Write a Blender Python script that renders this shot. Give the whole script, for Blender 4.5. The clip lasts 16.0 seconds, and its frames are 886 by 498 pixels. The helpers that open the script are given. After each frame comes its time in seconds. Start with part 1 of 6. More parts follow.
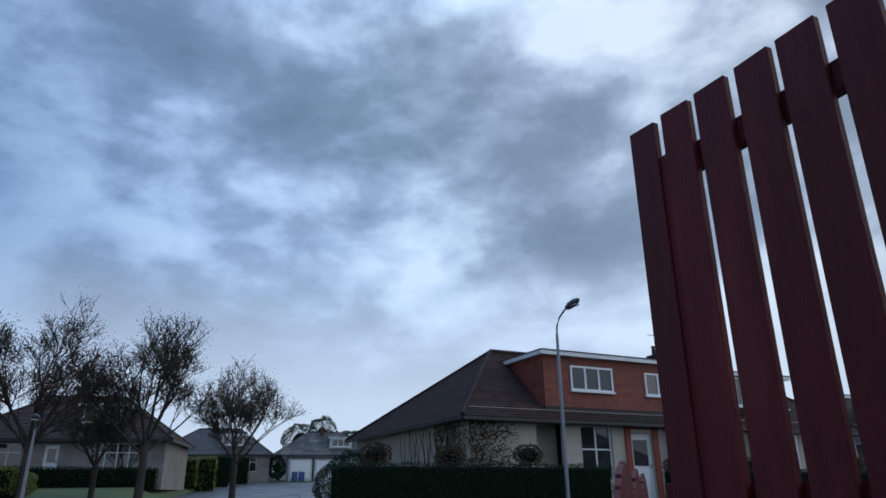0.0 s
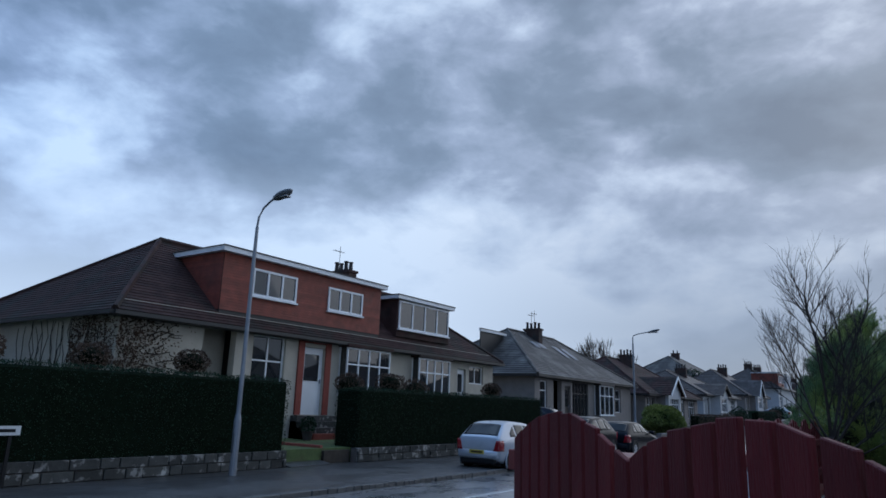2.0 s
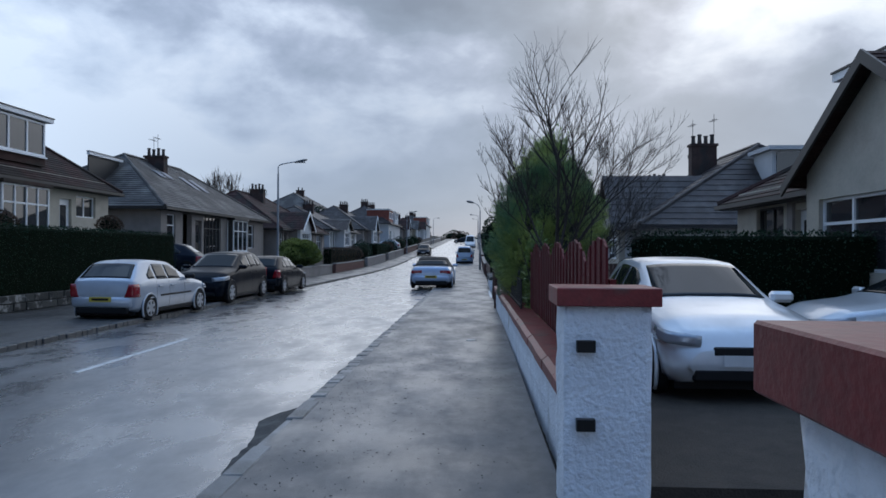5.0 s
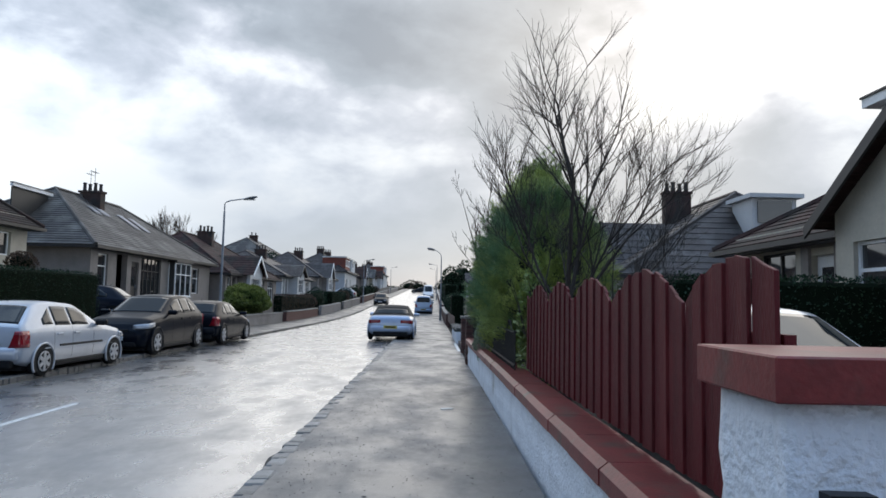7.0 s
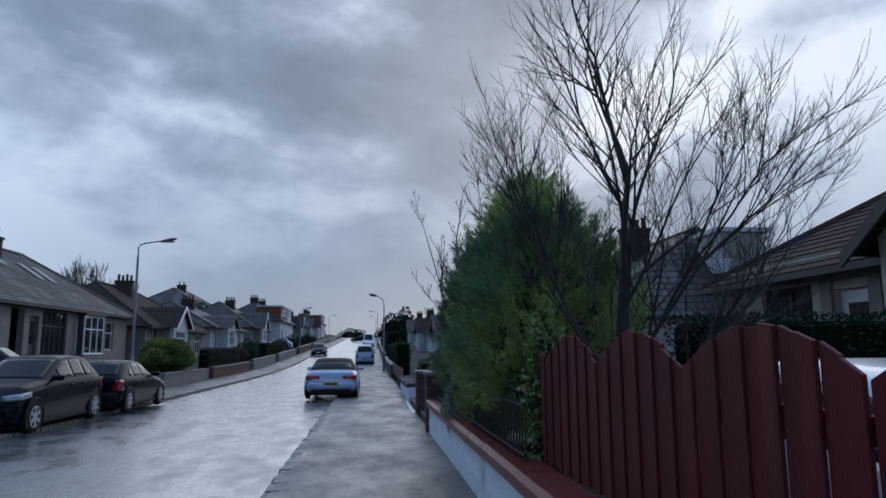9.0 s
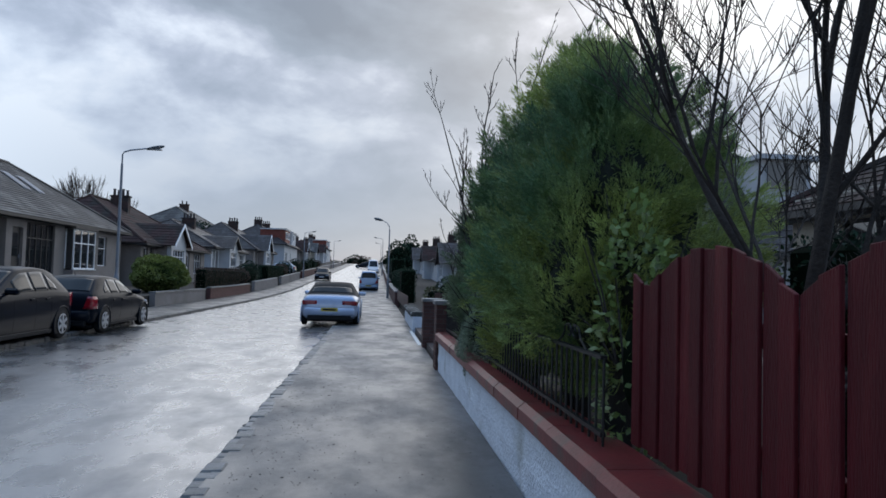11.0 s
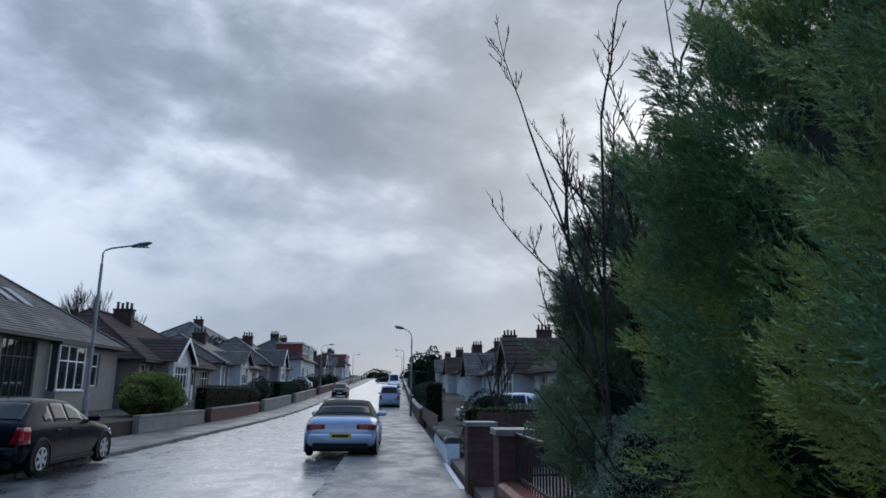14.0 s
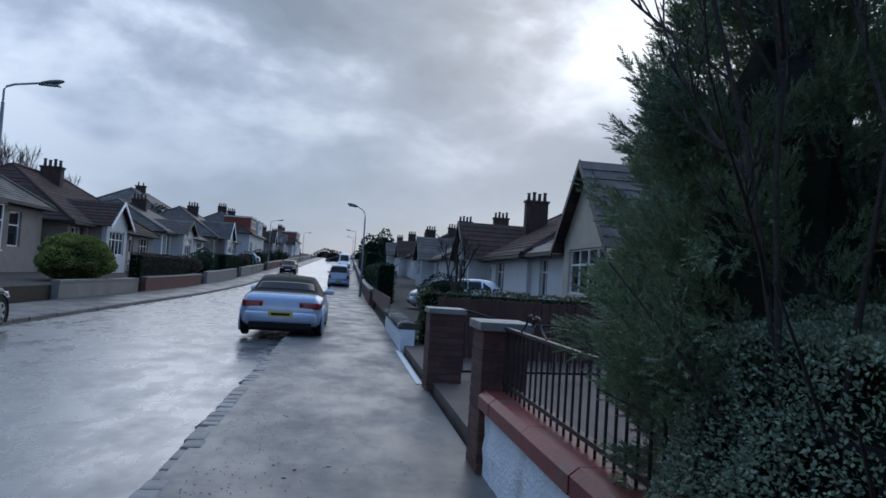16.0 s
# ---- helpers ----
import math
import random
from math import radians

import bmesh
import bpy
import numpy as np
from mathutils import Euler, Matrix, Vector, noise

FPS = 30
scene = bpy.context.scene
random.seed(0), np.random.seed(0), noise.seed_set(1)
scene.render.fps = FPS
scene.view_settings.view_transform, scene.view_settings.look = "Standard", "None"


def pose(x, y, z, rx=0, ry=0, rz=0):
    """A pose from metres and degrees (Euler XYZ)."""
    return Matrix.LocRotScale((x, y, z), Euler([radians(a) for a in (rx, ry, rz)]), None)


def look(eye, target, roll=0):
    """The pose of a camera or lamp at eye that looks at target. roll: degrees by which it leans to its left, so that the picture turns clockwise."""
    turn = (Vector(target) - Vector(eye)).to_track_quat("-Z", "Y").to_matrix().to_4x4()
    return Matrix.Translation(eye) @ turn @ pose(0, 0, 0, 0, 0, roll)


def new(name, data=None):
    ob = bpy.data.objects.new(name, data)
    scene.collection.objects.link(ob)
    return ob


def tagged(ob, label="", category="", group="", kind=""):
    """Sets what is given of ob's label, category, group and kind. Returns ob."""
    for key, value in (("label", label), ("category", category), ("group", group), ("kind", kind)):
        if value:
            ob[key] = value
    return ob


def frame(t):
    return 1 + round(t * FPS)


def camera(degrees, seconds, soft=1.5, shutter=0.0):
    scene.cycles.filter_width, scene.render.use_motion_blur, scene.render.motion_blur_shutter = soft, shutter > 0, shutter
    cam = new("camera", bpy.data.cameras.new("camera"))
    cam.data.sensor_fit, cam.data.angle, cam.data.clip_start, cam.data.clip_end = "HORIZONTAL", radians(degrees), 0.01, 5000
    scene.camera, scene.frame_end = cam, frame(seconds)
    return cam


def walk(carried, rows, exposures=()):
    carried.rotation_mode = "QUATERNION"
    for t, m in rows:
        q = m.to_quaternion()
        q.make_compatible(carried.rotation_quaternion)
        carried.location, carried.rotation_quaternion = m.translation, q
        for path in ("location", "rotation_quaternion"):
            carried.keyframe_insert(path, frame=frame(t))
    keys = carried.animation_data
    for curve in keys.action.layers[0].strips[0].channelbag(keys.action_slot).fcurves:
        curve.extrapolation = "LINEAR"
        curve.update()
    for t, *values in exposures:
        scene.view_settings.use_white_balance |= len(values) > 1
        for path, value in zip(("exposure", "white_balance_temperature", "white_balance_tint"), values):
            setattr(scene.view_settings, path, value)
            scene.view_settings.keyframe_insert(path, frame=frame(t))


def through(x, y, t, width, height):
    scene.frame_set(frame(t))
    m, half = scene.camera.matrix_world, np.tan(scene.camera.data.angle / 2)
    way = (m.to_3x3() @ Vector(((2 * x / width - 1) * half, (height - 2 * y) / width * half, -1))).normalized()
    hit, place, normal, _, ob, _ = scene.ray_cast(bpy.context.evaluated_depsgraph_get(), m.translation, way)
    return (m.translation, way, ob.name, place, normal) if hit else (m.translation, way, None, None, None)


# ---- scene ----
cam = camera(67.08, 16.0, soft=1.6)

PATH = [
    (0, (4.667, -18.339, 1.594), (2.979, -17.511, 2.277), -0.55),
    (0.5, (3.933, -18.319, 1.568), (2.349, -17.322, 2.273), -1.13),
    (1, (3.133, -18.209, 1.596), (1.744, -16.926, 2.246), -1.96),
    (1.5, (2.367, -17.805, 1.638), (1.113, -16.341, 2.170), 0.99),
    (2, (1.821, -17.378, 1.711), (0.704, -15.784, 2.170), 1.96),
    (2.5, (1.226, -17.026, 1.703), (0.406, -15.258, 2.151), 1.80),
    (3, (0.706, -16.537, 1.693), (0.021, -14.696, 2.069), -1.08),
    (3.5, (0.245, -15.999, 1.661), (-0.132, -14.056, 1.951), 2.37),
    (4, (-0.095, -15.572, 1.637), (-0.444, -13.614, 1.844), -0.04),
    (4.5, (-0.391, -15.079, 1.601), (-0.563, -13.088, 1.686), 1.94),
    (4.7, (-0.453, -14.864, 1.600), (-0.583, -12.869, 1.604), 0.86),
    (7, (-0.848, -12.052, 1.484), (-0.821, -10.059, 1.642), 1.19),
    (7.5, (-0.743, -11.605, 1.603), (-0.863, -9.671, 2.097), -0.81),
    (8, (-0.835, -11.040, 1.591), (-0.769, -9.126, 2.169), 3.03),
    (8.5, (-0.953, -10.182, 1.578), (-0.922, -8.209, 1.906), -0.62),
    (9, (-1.106, -9.299, 1.603), (-0.897, -7.332, 1.900), -0.40),
    (9.5, (-1.064, -8.608, 1.560), (-0.902, -6.625, 1.766), -0.08),
    (10, (-1.018, -8.141, 1.540), (-0.765, -6.164, 1.712), 0.90),
    (10.2, (-1.022, -7.956, 1.527), (-0.830, -5.969, 1.655), 1.69),
    (12.5, (-1.092, -5.018, 1.525), (-0.884, -3.030, 1.599), 1.27),
    (13, (-1.110, -4.323, 1.515), (-0.839, -2.343, 1.607), 2.85),
    (13.5, (-1.085, -3.737, 1.515), (-0.889, -1.756, 1.706), 2.36),
    (14, (-1.100, -3.130, 1.539), (-0.973, -1.178, 1.958), 0.44),
    (14.5, (-1.130, -2.571, 1.541), (-0.860, -0.655, 2.046), 1.13),
    (15, (-1.143, -2.009, 1.506), (-0.957, -0.062, 1.925), 2.25),
    (15.5, (-1.146, -1.427, 1.478), (-0.849, 0.525, 1.798), 4.75),
    (16, (-1.097, -0.974, 1.472), (-0.819, 1.005, 1.560), 3.64),
]
EXPOSURES = [(0.0, -0.05, 6300, 10), (2.0, -0.1, 6000, 10), (4.0, -0.15, 5900, 10), (4.7, 0.0, 6050, 10), (5.8, 0.35, 6800, 10), (6.8, 0.7, 7300, 10), (7.1, 0.55, 7200, 10), (7.5, -0.15, 6250, 10), (8.0, -0.42, 5950, 10), (8.5, -0.3, 5950, 10), (9.0, -0.12, 6000, 10),
             (10.2, -0.05, 6050, 10), (11.3, 0.45, 7000, 10), (12.3, 0.9, 7900, 10), (13.3, 0.9, 7900, 10), (13.7, 0.65, 7400, 10), (14.1, 0.1, 6300, 10), (15.5, 0.0, 6050, 10), (16.0, 0.12, 6150, 10)]
walk(cam, [(t, look(eye, target, roll)) for t, eye, target, roll in PATH], EXPOSURES)


# ---- sky and light ----
SUN_YAW, SUN_ELEV = -16.0, 24.0        # degrees left of +y, degrees up: behind the clouds over the far end of the street


def make_sky():
    world = bpy.data.worlds.new("sky")
    scene.world = world
    world.use_nodes = True
    nt = world.node_tree
    nt.nodes.clear()
    N, L = nt.nodes.new, nt.links.new

    def math_node(op, a, b=None):
        n = N("ShaderNodeMath")
        n.operation = op
        for i, v in enumerate((a, b)):
            if v is None:
                continue
            if isinstance(v, (int, float)):
                n.inputs[i].default_value = v
            else:
                L(v, n.inputs[i])
        return n.outputs[0]

    out, bg = N("ShaderNodeOutputWorld"), N("ShaderNodeBackground")
    sky = N("ShaderNodeTexSky")
    sky.sky_type, sky.sun_disc = "NISHITA", False
    sky.sun_elevation, sky.sun_rotation = radians(SUN_ELEV), radians(-SUN_YAW)
    tc, sep = N("ShaderNodeTexCoord"), N("ShaderNodeSeparateXYZ")
    L(tc.outputs["Generated"], sep.inputs[0])
    up = math_node("MAXIMUM", sep.outputs[2], 0.0)
    comb = N("ShaderNodeCombineXYZ")
    L(sep.outputs[0], comb.inputs[0])
    L(sep.outputs[1], comb.inputs[1])
    L(math_node("MULTIPLY", sep.outputs[2], 1.8), comb.inputs[2])

    def cloud(scale, detail, rough, distortion, offset):
        mp, n = N("ShaderNodeMapping"), N("ShaderNodeTexNoise")
        mp.inputs["Location"].default_value = offset
        L(comb.outputs[0], mp.inputs[0])
        L(mp.outputs[0], n.inputs["Vector"])
        n.inputs["Scale"].default_value, n.inputs["Detail"].default_value = scale, detail
        n.inputs["Roughness"].default_value, n.inputs["Distortion"].default_value = rough, distortion
        return n.outputs["Fac"]

    def ramp(fac, *stops):
        r = N("ShaderNodeValToRGB")
        L(fac, r.inputs[0])
        e = r.color_ramp.elements
        while len(e) < len(stops):
            e.new(0.5)
        for el, (p, c) in zip(e, stops):
            el.position, el.color = p, (*c, 1)
        return r.outputs[0]

    def mix(kind, fac, a, b):
        m = N("ShaderNodeMixRGB")
        m.blend_type = kind
        for i, v in enumerate((fac, a, b)):
            if isinstance(v, (int, float)):
                m.inputs[i].default_value = v
            elif isinstance(v, tuple):
                m.inputs[i].default_value = (*v, 1)
            else:
                L(v, m.inputs[i])
        return m.outputs[0]

    big = cloud(2.3, 7.0, 0.48, 0.15, (3.1, 1.7, 0.4))
    fine = cloud(7.5, 7.0, 0.55, 0.2, (7.3, 2.2, 5.1))
    both = math_node("ADD", math_node("MULTIPLY", big, 0.74), math_node("MULTIPLY", fine, 0.26))
    shade = ramp(both, (0.41, (1.06, 1.10, 1.14)), (0.46, (0.76, 0.83, 0.93)), (0.50, (0.50, 0.56, 0.67)), (0.55, (0.325, 0.387, 0.47)), (0.63, (0.235, 0.282, 0.35)))
    # glow of the hidden sun, and the bluer side away from it
    d = Vector((-math.sin(radians(SUN_YAW)) * math.cos(radians(SUN_ELEV)), math.cos(radians(SUN_YAW)) * math.cos(radians(SUN_ELEV)), math.sin(radians(SUN_ELEV))))
    dot = N("ShaderNodeVectorMath")
    dot.operation = "DOT_PRODUCT"
    dot.inputs[1].default_value = d
    L(tc.outputs["Generated"], dot.inputs[0])
    toward = math_node("ADD", math_node("MULTIPLY", dot.outputs["Value"], 0.5), 0.5)
    side = ramp(toward, (0.0, (0.12, 0.21, 0.36)), (0.36, (0.24, 0.39, 0.64)), (0.52, (0.68, 0.87, 1.14)), (0.75, (0.85, 0.97, 1.11)), (0.93, (0.95, 0.98, 1.03)), (1.0, (1.02, 1.02, 1.02)))
    cloudy = mix("MULTIPLY", 1.0, shade, side)
    # haze band low over the roofs
    haze = ramp(up, (0.0, (1, 1, 1)), (0.12, (0.9, 0.9, 0.9)), (0.2, (0.55, 0.55, 0.55)), (0.34, (0, 0, 0)))
    low = ramp(dot.outputs["Value"], (0.35, (0.82, 0.97, 1.18)), (0.62, (0.68, 0.80, 0.98)), (0.82, (0.31, 0.385, 0.52)), (1.0, (0.24, 0.315, 0.435)))
    cloudy = mix("MIX", math_node("MULTIPLY", haze, 0.88), cloudy, low)
    skyc = mix("MULTIPLY", 1.0, sky.outputs[0], (0.10, 0.10, 0.10))
    total = mix("MIX", 0.90, skyc, cloudy)
    # an overcast sky is brightest overhead
    zenith = ramp(up, (0.0, (0.5, 0.5, 0.5)), (0.62, (0.5, 0.5, 0.5)), (0.95, (0.86, 1.0, 1.16)))
    total = mix("MULTIPLY", 1.0, total, zenith)
    L(total, bg.inputs[0])
    bg.inputs[1].default_value = 1.8
    L(bg.outputs[0], out.inputs[0])
    # the sun behind thin cloud
    lamp = bpy.data.lights.new("sun", "SUN")
    lamp.energy, lamp.angle, lamp.color = 0.55, radians(70), (1.0, 0.98, 0.96)
    ob = new("sun", lamp)
    ob.matrix_world = look(tuple(d * 60), (0, 0, 0))


make_sky()


# ---- materials ----
def material(name, color, rough=0.7, metal=0.0, vary=0.12, scale=6.0, bump=0.0, bump_scale=60.0, island=0.0, objects=0.0, second=None, second_scale=0.8, second_cut=(0.5, 0.62),
             spec=0.5, rough_vary=0.0, stretch=(1, 1, 1), coat=0.0):
    """A surface with grain and stains at two scales. second: a stain colour that shows through in patches."""
    m = bpy.data.materials.new(name)
    m.use_nodes = True
    nt = m.node_tree
    b = nt.nodes["Principled BSDF"]
    N, L = nt.nodes.new, nt.links.new
    b.inputs["Roughness"].default_value, b.inputs["Metallic"].default_value = rough, metal
    b.inputs["Specular IOR Level"].default_value = spec
    b.inputs["Coat Weight"].default_value = coat
    tc, mp = N("ShaderNodeTexCoord"), N("ShaderNodeMapping")
    L(tc.outputs["Object"], mp.inputs[0])
    mp.inputs["Scale"].default_value = stretch

    def noise_node(s, detail=5.0):
        n = N("ShaderNodeTexNoise")
        L(mp.outputs[0], n.inputs["Vector"])
        n.inputs["Scale"].default_value, n.inputs["Detail"].default_value = s, detail
        return n.outputs["Fac"]

    def scaled(fac, amount, base=1.0):
        r = N("ShaderNodeMapRange")
        L(fac, r.inputs[0])
        r.inputs[1].default_value, r.inputs[2].default_value = 0.25, 0.75
        r.inputs[3].default_value, r.inputs[4].default_value = base - amount, base + amount
        return r.outputs[0]

    base = N("ShaderNodeMixRGB")
    base.inputs[1].default_value = (*color, 1)
    base.inputs[2].default_value = (*(second or color), 1)
    if second:
        cut = N("ShaderNodeMapRange")
        L(noise_node(second_scale, 6.0), cut.inputs[0])
        cut.inputs[1].default_value, cut.inputs[2].default_value = second_cut
        L(cut.outputs[0], base.inputs[0])
    else:
        base.inputs[0].default_value = 0.0
    hsv = N("ShaderNodeHueSaturation")
    L(base.outputs[0], hsv.inputs["Color"])
    val = scaled(noise_node(scale), vary)
    mul = N("ShaderNodeMath")
    mul.operation = "MULTIPLY"
    L(val, mul.inputs[0])
    L(scaled(noise_node(scale * 9, 3.0), vary * 0.6), mul.inputs[1])
    value = mul.outputs[0]
    for node, socket, amount in (("ShaderNodeNewGeometry", "Random Per Island", island), ("ShaderNodeObjectInfo", "Random", objects)):
        if amount:
            g, r, m2 = N(node), N("ShaderNodeMapRange"), N("ShaderNodeMath")
            L(g.outputs[socket], r.inputs[0])
            r.inputs[3].default_value, r.inputs[4].default_value = 1 - amount, 1 + amount
            m2.operation = "MULTIPLY"
            L(value, m2.inputs[0])
            L(r.outputs[0], m2.inputs[1])
            value = m2.outputs[0]
    L(value, hsv.inputs["Value"])
    L(hsv.outputs[0], b.inputs["Base Color"])
    if rough_vary:
        L(scaled(noise_node(scale * 0.5, 4.0), rough_vary, rough), b.inputs["Roughness"])
    if bump:
        bn = N("ShaderNodeBump")
        bn.inputs["Strength"].default_value, bn.inputs["Distance"].default_value = bump, 0.02
        L(noise_node(bump_scale, 4.0), bn.inputs["Height"])
        L(bn.outputs[0], b.inputs["Normal"])
    return m


def glass_material(name, tint=(0.02, 0.025, 0.03), rough=0.03):
    m = material(name, tint, rough, vary=0.05, spec=0.9, scale=1.0)
    return m


def wet_material(name, color, second, film, stretch, scale, bump, spec=1.0, wet=(1.0, 0.25)):
    """Asphalt under a broken film of water. film: the roughness of the wettest and the driest patches."""
    m = material(name, color, 0.3, vary=0.22, scale=1.2, bump=bump, bump_scale=70, second=second, second_scale=0.35, second_cut=(0.42, 0.68), spec=spec, coat=1.0)
    nt = m.node_tree
    b = nt.nodes["Principled BSDF"]
    b.inputs["Coat IOR"].default_value, b.inputs["IOR"].default_value = 1.5, 1.6
    N, L = nt.nodes.new, nt.links.new
    tc, mp, n, r = N("ShaderNodeTexCoord"), N("ShaderNodeMapping"), N("ShaderNodeTexNoise"), N("ShaderNodeMapRange")
    L(tc.outputs["Object"], mp.inputs[0])
    mp.inputs["Scale"].default_value = stretch
    L(mp.outputs[0], n.inputs["Vector"])
    n.inputs["Scale"].default_value, n.inputs["Detail"].default_value, n.inputs["Roughness"].default_value = scale, 9.0, 0.66
    L(n.outputs["Fac"], r.inputs[0])
    r.inputs[1].default_value, r.inputs[2].default_value = 0.40, 0.64
    r.inputs[3].default_value, r.inputs[4].default_value = film
    L(r.outputs[0], b.inputs["Roughness"])
    L(r.outputs[0], b.inputs["Coat Roughness"])
    c = N("ShaderNodeMapRange")
    L(n.outputs["Fac"], c.inputs[0])
    c.inputs[1].default_value, c.inputs[2].default_value, c.inputs[3].default_value, c.inputs[4].default_value = 0.45, 0.68, *wet
    L(c.outputs[0], b.inputs["Coat Weight"])
    return m


def leaf_material(name, color, second, through=0.4, **k):
    """Leaves that let some light through."""
    m = material(name, color, 0.55, second=second, **k)
    nt = m.node_tree
    b, out = nt.nodes["Principled BSDF"], nt.nodes["Material Output"]
    tr, mx = nt.nodes.new("ShaderNodeBsdfTranslucent"), nt.nodes.new("ShaderNodeMixShader")
    mx.inputs[0].default_value = through
    nt.links.new(b.inputs["Base Color"].links[0].from_socket, tr.inputs[0])
    nt.links.new(b.outputs[0], mx.inputs[1])
    nt.links.new(tr.outputs[0], mx.inputs[2])
    nt.links.new(mx.outputs[0], out.inputs[0])
    return m


